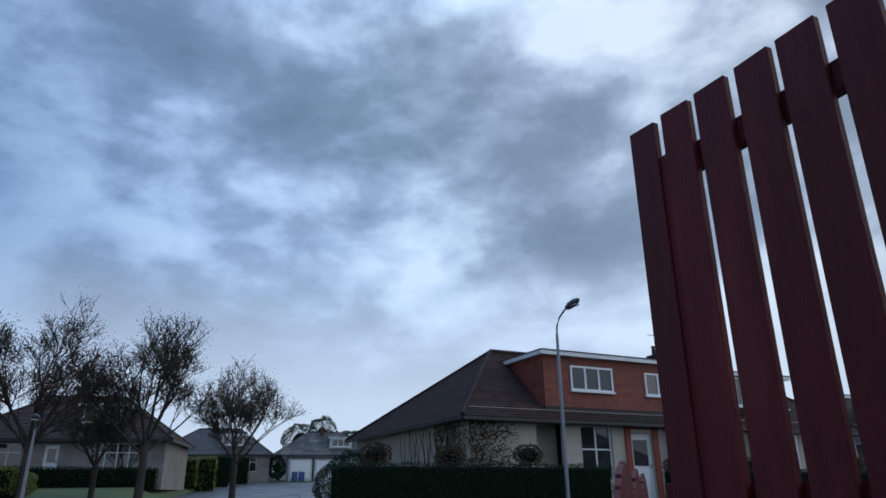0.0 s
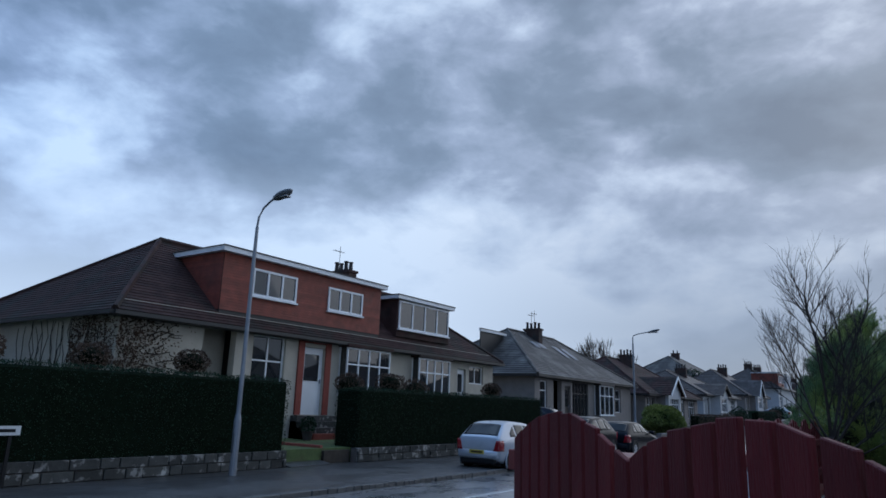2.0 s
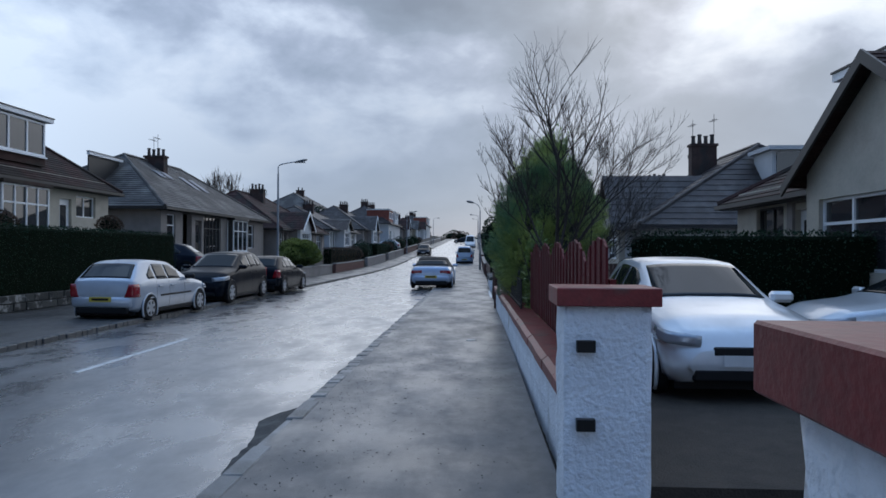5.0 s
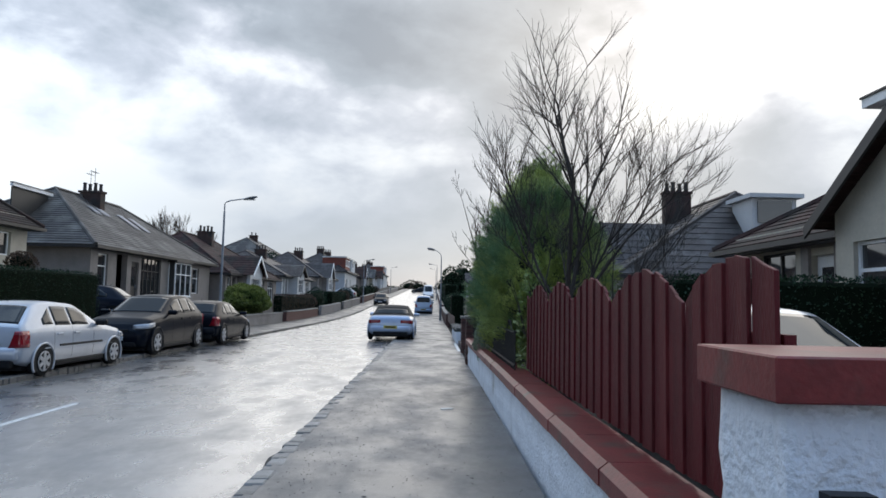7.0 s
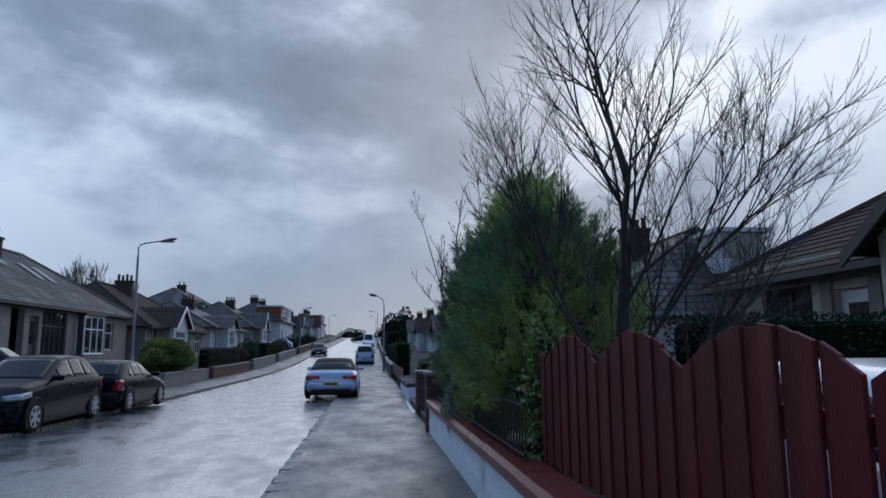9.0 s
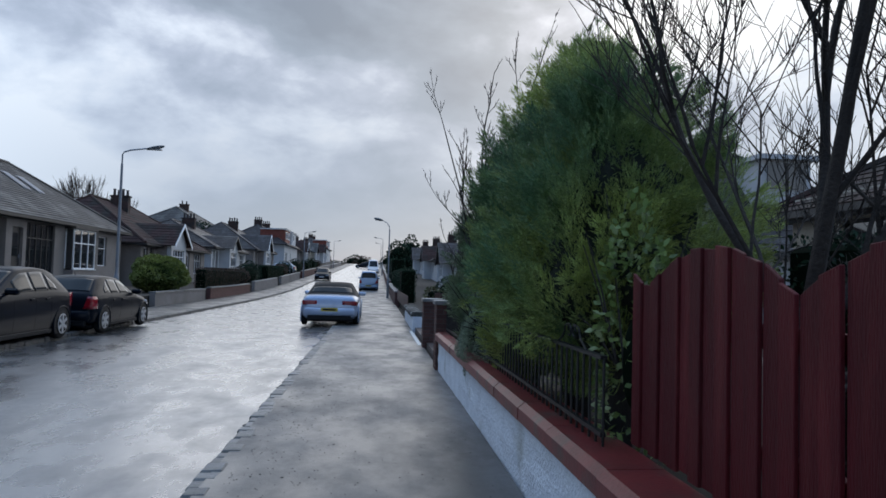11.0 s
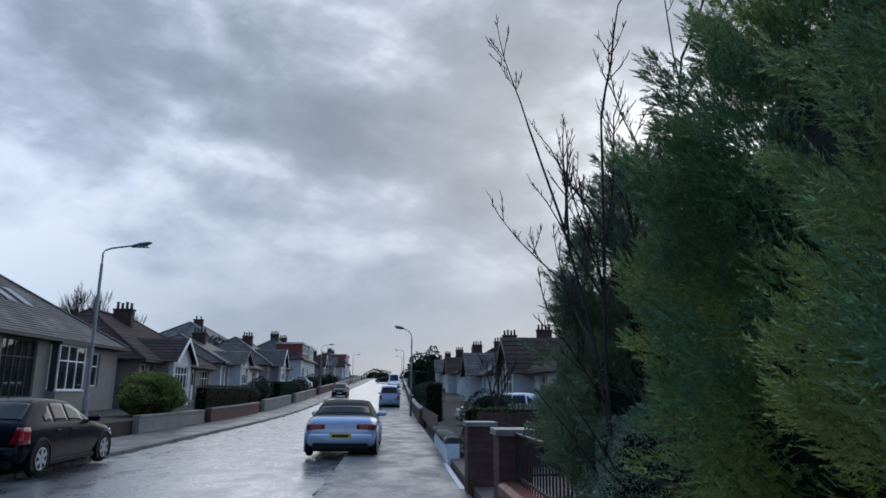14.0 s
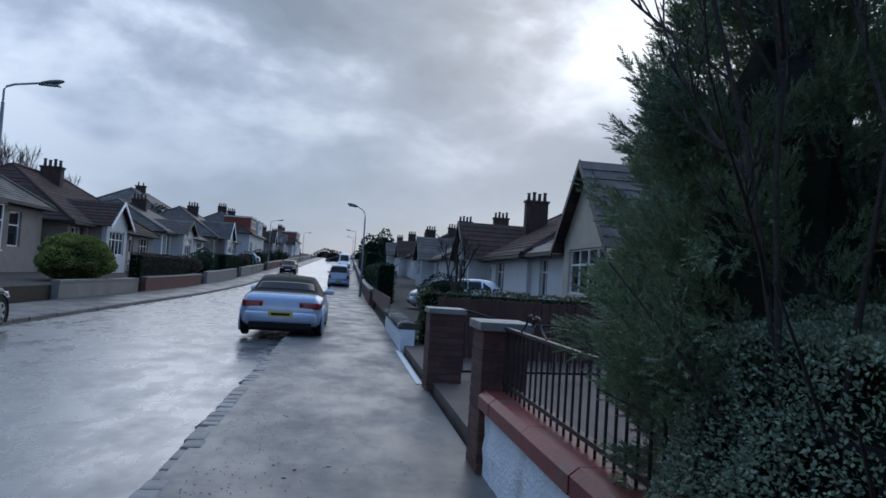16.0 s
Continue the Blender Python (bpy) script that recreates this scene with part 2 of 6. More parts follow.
MAT = dict(
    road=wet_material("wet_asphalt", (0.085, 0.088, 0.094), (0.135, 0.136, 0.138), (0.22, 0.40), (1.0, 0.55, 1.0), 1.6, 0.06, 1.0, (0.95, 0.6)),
    debris=material("gutter_debris", (0.035, 0.034, 0.032), 0.75, vary=0.35, scale=5, bump=0.9, bump_scale=45, second=(0.075, 0.073, 0.068), second_scale=4, second_cut=(0.5, 0.62)),
    pavement=wet_material("wet_pavement", (0.105, 0.103, 0.10), (0.07, 0.069, 0.067), (0.36, 0.6), (1.0, 0.6, 1.0), 1.1, 0.12, 0.45, (0.45, 0.1)),
    drive=material("damp_drive", (0.06, 0.045, 0.04), 0.6, vary=0.3, scale=2, bump=0.4, second=(0.085, 0.06, 0.052), second_scale=1.5),
    kerb=material("kerb_stone", (0.21, 0.205, 0.195), 0.45, vary=0.2, scale=4, bump=0.4, objects=0.25, second=(0.12, 0.118, 0.11), second_scale=2),
    # darker copy of the wet pavement, its colour lowered for hedge shade and wet
    pavement_far=wet_material("shade_dark_wet_pavement", (0.04, 0.04, 0.04), (0.028, 0.028, 0.027), (0.36, 0.6), (1.0, 0.6, 1.0), 1.1, 0.12, 0.45, (0.4, 0.1)),
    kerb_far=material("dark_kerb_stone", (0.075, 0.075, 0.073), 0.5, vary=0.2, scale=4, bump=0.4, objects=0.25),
    line=material("road_paint", (0.6, 0.6, 0.58), 0.5, vary=0.15, scale=8, second=(0.2, 0.2, 0.2), second_scale=9, second_cut=(0.58, 0.7)),
    grass=material("grass", (0.07, 0.105, 0.03), 0.8, vary=0.3, scale=3, bump=0.6, bump_scale=40, second=(0.09, 0.085, 0.03), second_scale=1.3),
    soil=material("soil", (0.045, 0.035, 0.026), 0.9, vary=0.3, scale=5, bump=0.6),
    # near-black colour for the shade behind the outer leaves
    hedge_shade_core=material("hedge_shade_core", (0.006, 0.011, 0.006), 0.95, spec=0.05, vary=0.3, scale=8),
    hedge_leaf=leaf_material("hedge_leaf", (0.016, 0.038, 0.022), (0.024, 0.043, 0.022), 0.1, spec=0.12, vary=0.3, scale=2.5, island=0.45, second_scale=0.7),
    cypress_leaf=leaf_material("cypress_leaf", (0.34, 0.40, 0.11), (0.11, 0.21, 0.10), 0.2, vary=0.3, scale=1.0, island=0.4, second_scale=0.8, second_cut=(0.42, 0.6)),
    cypress_dark=leaf_material("cypress_dark", (0.17, 0.225, 0.125), (0.11, 0.17, 0.12), 0.2, vary=0.3, scale=1.2, island=0.4),
    cotoneaster=leaf_material("small_grey_leaf", (0.23, 0.29, 0.20), (0.14, 0.19, 0.12), 0.3, vary=0.3, scale=2, island=0.5),
    # near-black so that the gaps between boughs look deeply shaded
    cypress_shade_core=material("cypress_shade_core", (0.014, 0.019, 0.012), 0.9, vary=0.4, scale=5, bump=0.8, bump_scale=30),
    bush_leaf=leaf_material("bush_leaf", (0.16, 0.20, 0.05), (0.10, 0.14, 0.035), 0.35, vary=0.25, scale=3, island=0.4),
    olive_leaf=leaf_material("olive_leaf", (0.075, 0.085, 0.03), (0.06, 0.05, 0.03), 0.2, vary=0.25, scale=3, island=0.4),
    privet_leaf=leaf_material("privet_leaf", (0.17, 0.25, 0.07), (0.28, 0.32, 0.16), 0.35, vary=0.2, scale=6, island=0.4, second_scale=6),
    dry_leaf=material("dry_leaf", (0.075, 0.045, 0.028), 0.8, vary=0.3, scale=3, island=0.4),
    bark=material("bark", (0.035, 0.028, 0.023), 0.85, vary=0.3, scale=12, bump=0.5),
    white_wall=material("white_roughcast", (0.76, 0.79, 0.83), 0.85, vary=0.10, scale=3, bump=1.0, bump_scale=34, second=(0.34, 0.34, 0.30), second_scale=1.6, second_cut=(0.6, 0.8)),
    red_cope=material("red_painted_cope", (0.17, 0.022, 0.021), 0.45, vary=0.25, scale=5, bump=0.12, bump_scale=50, second=(0.095, 0.05, 0.04), second_scale=3.5, second_cut=(0.54, 0.7), objects=0.12),
    red_fence=material("red_stained_timber", (0.09, 0.0055, 0.0085), 0.6, vary=0.22, scale=4, bump=0.35, bump_scale=30, objects=0.16, stretch=(5, 5, 0.6), second=(0.155, 0.022, 0.022), second_scale=1.6, second_cut=(0.55, 0.8), spec=0.3),
    render_cream=material("cream_render", (0.45, 0.41, 0.34), 0.85, vary=0.10, scale=2, bump=0.4, second=(0.36, 0.30, 0.25), second_scale=0.6, second_cut=(0.55, 0.8)),
    render_grey=material("grey_render", (0.25, 0.225, 0.21), 0.9, vary=0.14, scale=2, bump=0.6, second=(0.20, 0.18, 0.165), second_scale=0.5),
    render_white=material("white_render", (0.52, 0.53, 0.54), 0.85, vary=0.07, scale=2, bump=0.4, second=(0.45, 0.45, 0.45), second_scale=0.5, second_cut=(0.55, 0.8)),
    tile_brown=material("brown_roof_tile", (0.05, 0.027, 0.024), 0.8, vary=0.32, scale=2.5, bump=0.4, second=(0.038, 0.031, 0.027), second_scale=0.8, island=0.2, spec=0.2),
    tile_dark=material("dark_roof_tile", (0.04, 0.032, 0.031), 0.5, vary=0.3, scale=2.5, bump=0.4, second=(0.062, 0.056, 0.054), second_scale=1.2, island=0.2, spec=0.35),
    slate=material("grey_slate", (0.06, 0.055, 0.052), 0.6, vary=0.28, scale=2.0, bump=0.3, second=(0.14, 0.132, 0.12), second_scale=0.7, second_cut=(0.48, 0.66), island=0.15, spec=0.35),
    tile_hung=material("terracotta_tile_hanging", (0.20, 0.046, 0.028), 0.65, vary=0.3, scale=3, bump=0.3, second=(0.13, 0.045, 0.03), second_scale=0.9, second_cut=(0.55, 0.75), island=0.14),
    soot_brick=material("sooty_brick", (0.055, 0.032, 0.027), 0.85, vary=0.35, scale=3, bump=0.6, bump_scale=12, second=(0.03, 0.026, 0.024), second_scale=1.5),
    red_brick=material("dark_red_brick", (0.095, 0.042, 0.034), 0.8, vary=0.2, scale=5, bump=0.5, objects=0.3),
    mortar=material("mortar", (0.10, 0.085, 0.075), 0.9, vary=0.15, scale=6),
    red_stone=material("red_sandstone", (0.24, 0.055, 0.038), 0.75, vary=0.15, scale=4),
    stone=material("rubble_stone", (0.05, 0.05, 0.045), 0.85, vary=0.3, scale=4, bump=0.9, objects=0.45, second=(0.27, 0.26, 0.24), second_scale=5, second_cut=(0.56, 0.64)),
    upvc=material("white_window_frame", (0.74, 0.75, 0.76), 0.4, vary=0.05, scale=2),
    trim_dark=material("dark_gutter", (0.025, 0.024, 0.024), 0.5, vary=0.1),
    timber_brown=material("brown_stained_timber", (0.07, 0.032, 0.024), 0.6, vary=0.25, scale=3, objects=0.2, stretch=(4, 4, 0.6)),
    glass=glass_material("window_glass", (0.022, 0.025, 0.028)),
    car_glass=material("car_glass", (0.012, 0.015, 0.017), 0.05, vary=0.05, spec=0.28, scale=1.0),
    curtain=material("net_curtain", (0.5, 0.5, 0.5), 0.9, vary=0.2, scale=3, stretch=(6, 6, 0.4)),
    iron=material("black_iron", (0.012, 0.012, 0.013), 0.45, metal=0.3, vary=0.1),
    steel=material("galvanised_steel", (0.22, 0.24, 0.27), 0.5, metal=0.4, vary=0.12, scale=4),
    lamp_head=material("lamp_housing", (0.10, 0.11, 0.12), 0.4, vary=0.1),
    tyre=material("tyre_rubber", (0.010, 0.010, 0.010), 0.85, spec=0.15, vary=0.1),
    alloy=material("alloy_rim", (0.42, 0.43, 0.45), 0.45, metal=0.5, vary=0.1),
    black_plastic=material("black_plastic", (0.012, 0.012, 0.013), 0.6, spec=0.18, vary=0.1),
    tail_red=material("red_tail_lamp", (0.24, 0.008, 0.016), 0.15, vary=0.1, coat=0.6),
    head_lamp=material("clear_headlamp", (0.35, 0.37, 0.40), 0.12, vary=0.1, metal=0.4),
    plate_yellow=material("yellow_plate", (0.55, 0.42, 0.06), 0.5, vary=0.05),
    plate_white=material("white_plate", (0.6, 0.6, 0.6), 0.5, vary=0.05),
    clay=material("clay_pot", (0.05, 0.042, 0.04), 0.8, vary=0.2),
    sign_white=material("sign_white", (0.6, 0.61, 0.6), 0.5, vary=0.05),
    bin_blue=material("blue_plastic", (0.03, 0.07, 0.22), 0.5, vary=0.1),
)


def paint(name, color, metal=0.3, rough=0.3):
    if max(color) < 0.1:
        color = (color[0] * 0.4, color[1] * 0.5, color[2] * 0.6)
    return material(name, color, rough, spec=0.5 if max(color) > 0.1 else 0.05, metal=metal if max(color) > 0.1 else 0.0, vary=0.05, scale=1.5, coat=0.6 if max(color) > 0.1 else 0.16, second=tuple(c * 0.8 for c in color), second_scale=2.5, second_cut=(0.55, 0.8))


# ---- mesh helpers ----
def mesh_of(name, bm, mat, smooth=False):
    me = bpy.data.meshes.new(name)
    bm.to_mesh(me)
    bm.free()
    for p in me.polygons:
        p.use_smooth = smooth
    me.materials.append(mat)
    return me


def thing(name, label, category, at=None, group="", kind=""):
    ob = new(name)
    ob.empty_display_size = 0.1
    if at is not None:
        ob.matrix_basis = at
    return tagged(ob, label, category, group, kind)


def part(name, bm, mat, parent, label="", smooth=False, at=None, kind=""):
    ob = new(name, mesh_of(name, bm, mat, smooth))
    ob.parent = parent
    if at is not None:
        ob.matrix_basis = at
    return tagged(ob, label, kind=kind)


def setting(name, bm, mat, label="", category="", smooth=False, kind="structure"):
    return tagged(new(name, mesh_of(name, bm, mat, smooth)), label, category, kind=kind)


def box(bm, x0, x1, y0, y1, z0, z1, m=None, bevel=0.0):
    r = bmesh.ops.create_cube(bm, size=1.0, matrix=Matrix.Translation(((x0 + x1) / 2, (y0 + y1) / 2, (z0 + z1) / 2)) @ Matrix.Diagonal((abs(x1 - x0), abs(y1 - y0), abs(z1 - z0), 1)))
    if bevel:
        edges = list({e for v in r["verts"] for e in v.link_edges})
        r = bmesh.ops.bevel(bm, geom=edges, offset=bevel, segments=1, affect="EDGES")
    if m is not None:
        bmesh.ops.transform(bm, matrix=m, verts=[v for v in r["verts"]])
    return bm


def boxed(*a, **k):
    return box(bmesh.new(), *a, **k)


def quad(bm, *pts):
    vs = [bm.verts.new(p) for p in pts]
    return bm.faces.new(vs)


def tube(bm, pts, radii, sides=6, cap=True):
    """A tapered tube through the points."""
    pts = [Vector(p) for p in pts]
    rings = []
    for i, p in enumerate(pts):
        d = (pts[min(i + 1, len(pts) - 1)] - pts[max(i - 1, 0)]).normalized()
        a = d.cross(Vector((0.3, 0.2, 1)) if abs(d.z) < 0.9 else Vector((1, 0.1, 0))).normalized()
        b = d.cross(a)
        r = radii[i] if isinstance(radii, (list, tuple)) else radii
        rings.append([bm.verts.new(p + r * (math.cos(k * 2 * math.pi / sides) * a + math.sin(k * 2 * math.pi / sides) * b)) for k in range(sides)])
    for r0, r1 in zip(rings, rings[1:]):
        for k in range(sides):
            bm.faces.new((r0[k], r0[(k + 1) % sides], r1[(k + 1) % sides], r1[k]))
    if cap:
        for r in (rings[0][::-1], rings[-1]):
            bm.faces.new(r)
    return bm


def cylinder(bm, c, r0, r1, z0, z1, sides=12):
    return tube(bm, [(c[0], c[1], z0), (c[0], c[1], z1)], [r0, r1], sides)


# ---- the lie of the land ----
def ground_z(y):
    """Level beside the walls, then a steady climb to the far crest."""
    if y < 30:
        return 0.0
    if y < 60:
        return 0.034 * (y - 30) ** 2 / 60
    if y < 210:
        return 0.51 + 0.034 * (y - 60)
    return 0.51 + 0.034 * 150 - 0.01 * (y - 210)


KERB_R, KERB_L, WALL_L = -2.25, -8.3, -12.2
YS = [-60, -40, -25, -18, -10, -4, 2, 8, 14, 16, 18, 20, 22, 24, 30, 34, 38, 42, 46, 50, 55, 60, 75, 100, 130, 170, 205, 212, 230, 260]


def strip(name, x0, x1, dz, mat, label, category, ys=YS, thick=0.0):
    bm = bmesh.new()
    rows = [(bm.verts.new((x0(y) if callable(x0) else x0, y, ground_z(y) + dz)), bm.verts.new((x1(y) if callable(x1) else x1, y, ground_z(y) + dz))) for y in ys]
    for a, b in zip(rows, rows[1:]):
        bm.faces.new((a[0], a[1], b[1], b[0]))
    if thick:
        r = bmesh.ops.extrude_face_region(bm, geom=bm.faces[:])
        bmesh.ops.translate(bm, vec=(0, 0, -thick), verts=[v for v in r["geom"] if isinstance(v, bmesh.types.BMVert)])
        bmesh.ops.recalc_face_normals(bm, faces=bm.faces[:])
    return setting(name, bm, mat, label, category)


# ---- ground, road and pavements ----
def ground_sheet():
    bm = bmesh.new()
    xs = [-3000, -400, -120, -60, -30, -14, 0, 14, 40, 120, 400, 3000]
    ys = [-3000, -400, -60] + YS[1:-1] + [260, 500, 1200, 3000]
    grid = [[bm.verts.new((x, y, ground_z(y) - 0.16)) for x in xs] for y in ys]
    for a, b in zip(grid, grid[1:]):
        for i in range(len(xs) - 1):
            bm.faces.new((a[i], a[i + 1], b[i + 1], b[i]))
    setting("ground", bm, MAT["soil"], "bare dark soil under the gardens", "ground")


ground_sheet()
strip("road", KERB_L - 0.02, KERB_R + 0.02, -0.1, MAT["road"], "wet dark asphalt street with shallow puddles", "road")
strip("pavement", KERB_R, 0.05, 0.0, MAT["pavement"], "wet worn asphalt pavement with puddles", "pavement", thick=0.14)
strip("pavement", lambda y: -12.35 if y < 16 else -10.4, KERB_L, 0.0, MAT["pavement_far"], "wet asphalt pavement of the far side", "pavement",
      ys=[-12.6] + [y for y in YS if -12 < y < 16] + [15.99, 16.01] + [y for y in YS if y > 16], thick=0.14)


def side_street():
    d, n = Vector((-0.974, 0.225, 0)), Vector((0.225, 0.974, 0))
    o = Vector((-8.3, -17.0, 0))
    street = (0, 8, 20, 40, 50, 60, 72)
    for name, a, b, z, mat, label, stations in (("pavement", 3.0, 5.0, 0.0, "pavement_far", "wet asphalt pavement of the side street", street[2:]), ("garden_ground", 5.0, 20.0, 0.04, "grass", "rough garden grass beside the side street", street[3:]),
                                                ("side_road", -3.2, 3.0, -0.08, "pavement_far", "wet asphalt side street", street), ("pavement", -5.3, -3.2, 0.0, "pavement_far", "wet asphalt pavement of the side street", street),
                                                ("grass_verge", -16.0, -5.3, 0.06, "grass", "short green verge grass", street), ("garden_ground", -30.0, 26.0, -0.05, "grass", "rough grass round the houses at the end of the side street", (72, 80, 120))):
        bm = bmesh.new()
        rows = []
        for s in stations:
            c = o + d * s + n * 0.0025 * max(min(s, 72) - 40, 0) ** 2
            low, bank = 0.043 * max(s - 5, 0), 0.08 * min(max(s - 5, 0), 25) + 0.03 * max(s - 30, 0)
            across = ((a, bank), (-7.5, bank * 0.9 + low * 0.1), (b, low)) if name == "grass_verge" else ((a, low), (b, low))
            rows.append([bm.verts.new(c + n * k + Vector((0, 0, z + lift))) for k, lift in across])
        for p, q in zip(rows, rows[1:]):
            for k in range(len(p) - 1):
                bm.faces.new((p[k], p[k + 1], q[k + 1], q[k]))
        r = bmesh.ops.extrude_face_region(bm, geom=bm.faces[:])
        bmesh.ops.translate(bm, vec=(0, 0, -0.15), verts=[v for v in r["geom"] if isinstance(v, bmesh.types.BMVert)])
        bmesh.ops.recalc_face_normals(bm, faces=bm.faces[:])
        setting(name, bm, MAT[mat], label, name.split("_")[-1])
    for k in range(4):
        bm = bmesh.new()
        p = o + d * (10 + 7 * k)
        z = -0.074 + 0.043 * (5 + 7 * k)
        quad(bm, *(p + d * a + n * b + Vector((0, 0, z + 0.043 * a)) for a, b in ((0, -0.05), (3, -0.05), (3, 0.05), (0, 0.05))))
        setting("road_marking", bm, MAT["line"], "white painted road line, worn", "road marking")


side_street()
for y0 in (-16.4, -11.02, -5.63):
    bm = bmesh.new()
    box(bm, -6.05, -5.95, y0, y0 + 3.57, -0.1, -0.096)
    setting("road_marking", bm, MAT["line"], "white painted centre line, worn and wet", "road marking")



def gutter_debris():
    """Broken asphalt and silt along the near kerb."""
    rng = random.Random(15)
    bm = bmesh.new()
    rows, y = [], -22.0
    while y < 30:
        near = 2.0 if y < -6 else 0.45
        w = 0.05 + near * (0.08 * math.sin(y * 0.9) ** 2 + 0.10 * max(0, math.sin(y * 2.3 + 1))) + rng.uniform(0, 0.05)
        g = ground_z(y)
        rows.append([bm.verts.new((x, y, g + z)) for x, z in ((KERB_R - 0.02, -0.06), (KERB_R - 0.02 - w * 0.5, -0.072 + rng.uniform(0, 0.02)), (KERB_R - 0.03 - w, -0.102))])
        y += rng.uniform(0.08, 0.2)
    for a, b in zip(rows, rows[1:]):
        for k in range(2):
            bm.faces.new((a[k], b[k], b[k + 1], a[k + 1]))
    setting("gutter_silt", bm, MAT["debris"], "dark broken asphalt and silt along the kerb", "silt", kind="stuff")


gutter_debris()


def pavement_litter():
    """Grit, twigs and leaf scraps washed along the pavement."""
    rng = np.random.default_rng(33)
    n = 2200
    y = rng.uniform(-16, 14, n)
    x = np.where(rng.uniform(0, 1, n) < 0.55, KERB_R + 0.15 + np.abs(rng.normal(0, 0.5, n)), rng.uniform(KERB_R + 0.1, -0.1, n))
    at = np.stack([np.clip(x, KERB_R + 0.1, -0.05), y, np.full(n, 0.003)], 1)
    a, s = rng.uniform(0, 6.28, n), rng.uniform(0.003, 0.008, n) * np.where(rng.uniform(0, 1, n) < 0.04, 2.5, 1.0)
    d = np.stack([np.cos(a), np.sin(a), np.zeros(n)], 1) * s[:, None]
    e = np.stack([-np.sin(a), np.cos(a), np.zeros(n)], 1) * s[:, None] * 0.6
    top = np.array([0, 0, 0.005])
    v = np.stack([at - d - e, at + d - e, at + d + e, at - d + e, at + top], 1).reshape(-1, 3)
    k = np.arange(n)[:, None] * 5
    f = np.concatenate([k + np.array([[0, 1, 4]]), k + np.array([[1, 2, 4]]), k + np.array([[2, 3, 4]]), k + np.array([[3, 0, 4]])])
    return v, f


# plots behind the walls
def plot(name, x0, x1, y0, y1, dz, mat, label):
    bm = bmesh.new()
    ys = [y0] + [y for y in YS if y0 < y < y1] + [y1]
    rows = [[bm.verts.new((x, y, ground_z(y) + z)) for x, z in ((x0, -0.3), (x0, dz), (x1, dz), (x1, -0.3))] for y in ys]
    for a, b in zip(rows, rows[1:]):
        for i in range(3):
            bm.faces.new((a[i], a[i + 1], b[i + 1], b[i]))
    for r in (rows[0], rows[-1]):
        bm.faces.new(r)
    bmesh.ops.recalc_face_normals(bm, faces=bm.faces[:])
    setting(name, bm, MAT[mat], label, "ground")


plot("garden_ground", -45, -12.5, -12.2, 16.0, 0.42, "grass", "raised front lawn of the corner plot")
plot("garden_ground", -45, -10.7, 16.2, 210, 0.45, "soil", "raised front gardens of the far side")
plot("driveway", 0.1, 7.0, 4.55, 12.15, 0.112, "drive", "red brick drive between the brick piers")
plot("garden_ground", 0.32, 45, -10.2, 210, 0.10, "soil", "dark garden soil behind the boundary wall")
plot("driveway", 0.06, 12, -24, -10.2, 0.0, "drive", "damp dark drive surface")


# ---- houses ----
def courses(bm, a, b, c, d, n, t=0.03, hang=0.0):
    """Overlapping courses on the slope from the eave a-b up to the ridge d-c."""
    a, b, c, d = (Vector(p) for p in (a, b, c, d))
    nrm = (b - a).cross(d - a)
    if nrm.length < 1e-6:
        nrm = (b - a).cross(c - a)
    nrm.normalize()
    for i in range(n):
        s0, s1 = i / n, min((i + 1.25) / n, 1.0)
        l0, r0, l1, r1 = a.lerp(d, s0), b.lerp(c, s0), a.lerp(d, s1), b.lerp(c, s1)
        lo = [l0 + nrm * t, r0 + nrm * t]
        vs = [bm.verts.new(p) for p in (lo[0], lo[1], r1 + nrm * 0.004, l1 + nrm * 0.004, l0 - nrm * 0.01, r0 - nrm * 0.01)]
        if (vs[2].co - vs[3].co).length > 1e-4:
            bm.faces.new((vs[0], vs[1], vs[2], vs[3]))
        else:
            bm.faces.new((vs[0], vs[1], vs[2]))
        bm.faces.new((vs[4], vs[5], vs[1], vs[0]))


def walled(bm, w, z0, z1, y, thick, openings):
    """A wall in the plane of y with openings that go through it."""
    xs = sorted({0, w, *(v for o in openings for v in o[:2])})
    zs = sorted({z0, z1, *(v for o in openings for v in o[2:4])})
    for x0, x1 in zip(xs, xs[1:]):
        for a, b in zip(zs, zs[1:]):
            cx, cz = (x0 + x1) / 2, (a + b) / 2
            if not any(o[0] < cx < o[1] and o[2] < cz < o[3] for o in openings):
                box(bm, x0, x1, y, y + thick, a, b)
    bmesh.ops.remove_doubles(bm, verts=bm.verts[:], dist=1e-4)


def ring(bm, x0, x1, z0, z1, y0, y1, fr):
    """A rectangular frame in one piece."""
    loops = [[bm.verts.new((x, y, z)) for x, z in ((x0 + k, z0 + k), (x1 - k, z0 + k), (x1 - k, z1 - k), (x0 + k, z1 - k))] for y, k in ((y0, 0), (y0, fr), (y1, fr), (y1, 0))]
    for a, b in zip(loops, loops[1:] + loops[:1]):
        for i in range(4):
            bm.faces.new((a[i], a[(i + 1) % 4], b[(i + 1) % 4], b[i]))
    bmesh.ops.recalc_face_normals(bm, faces=bm.faces[:])
    return bm


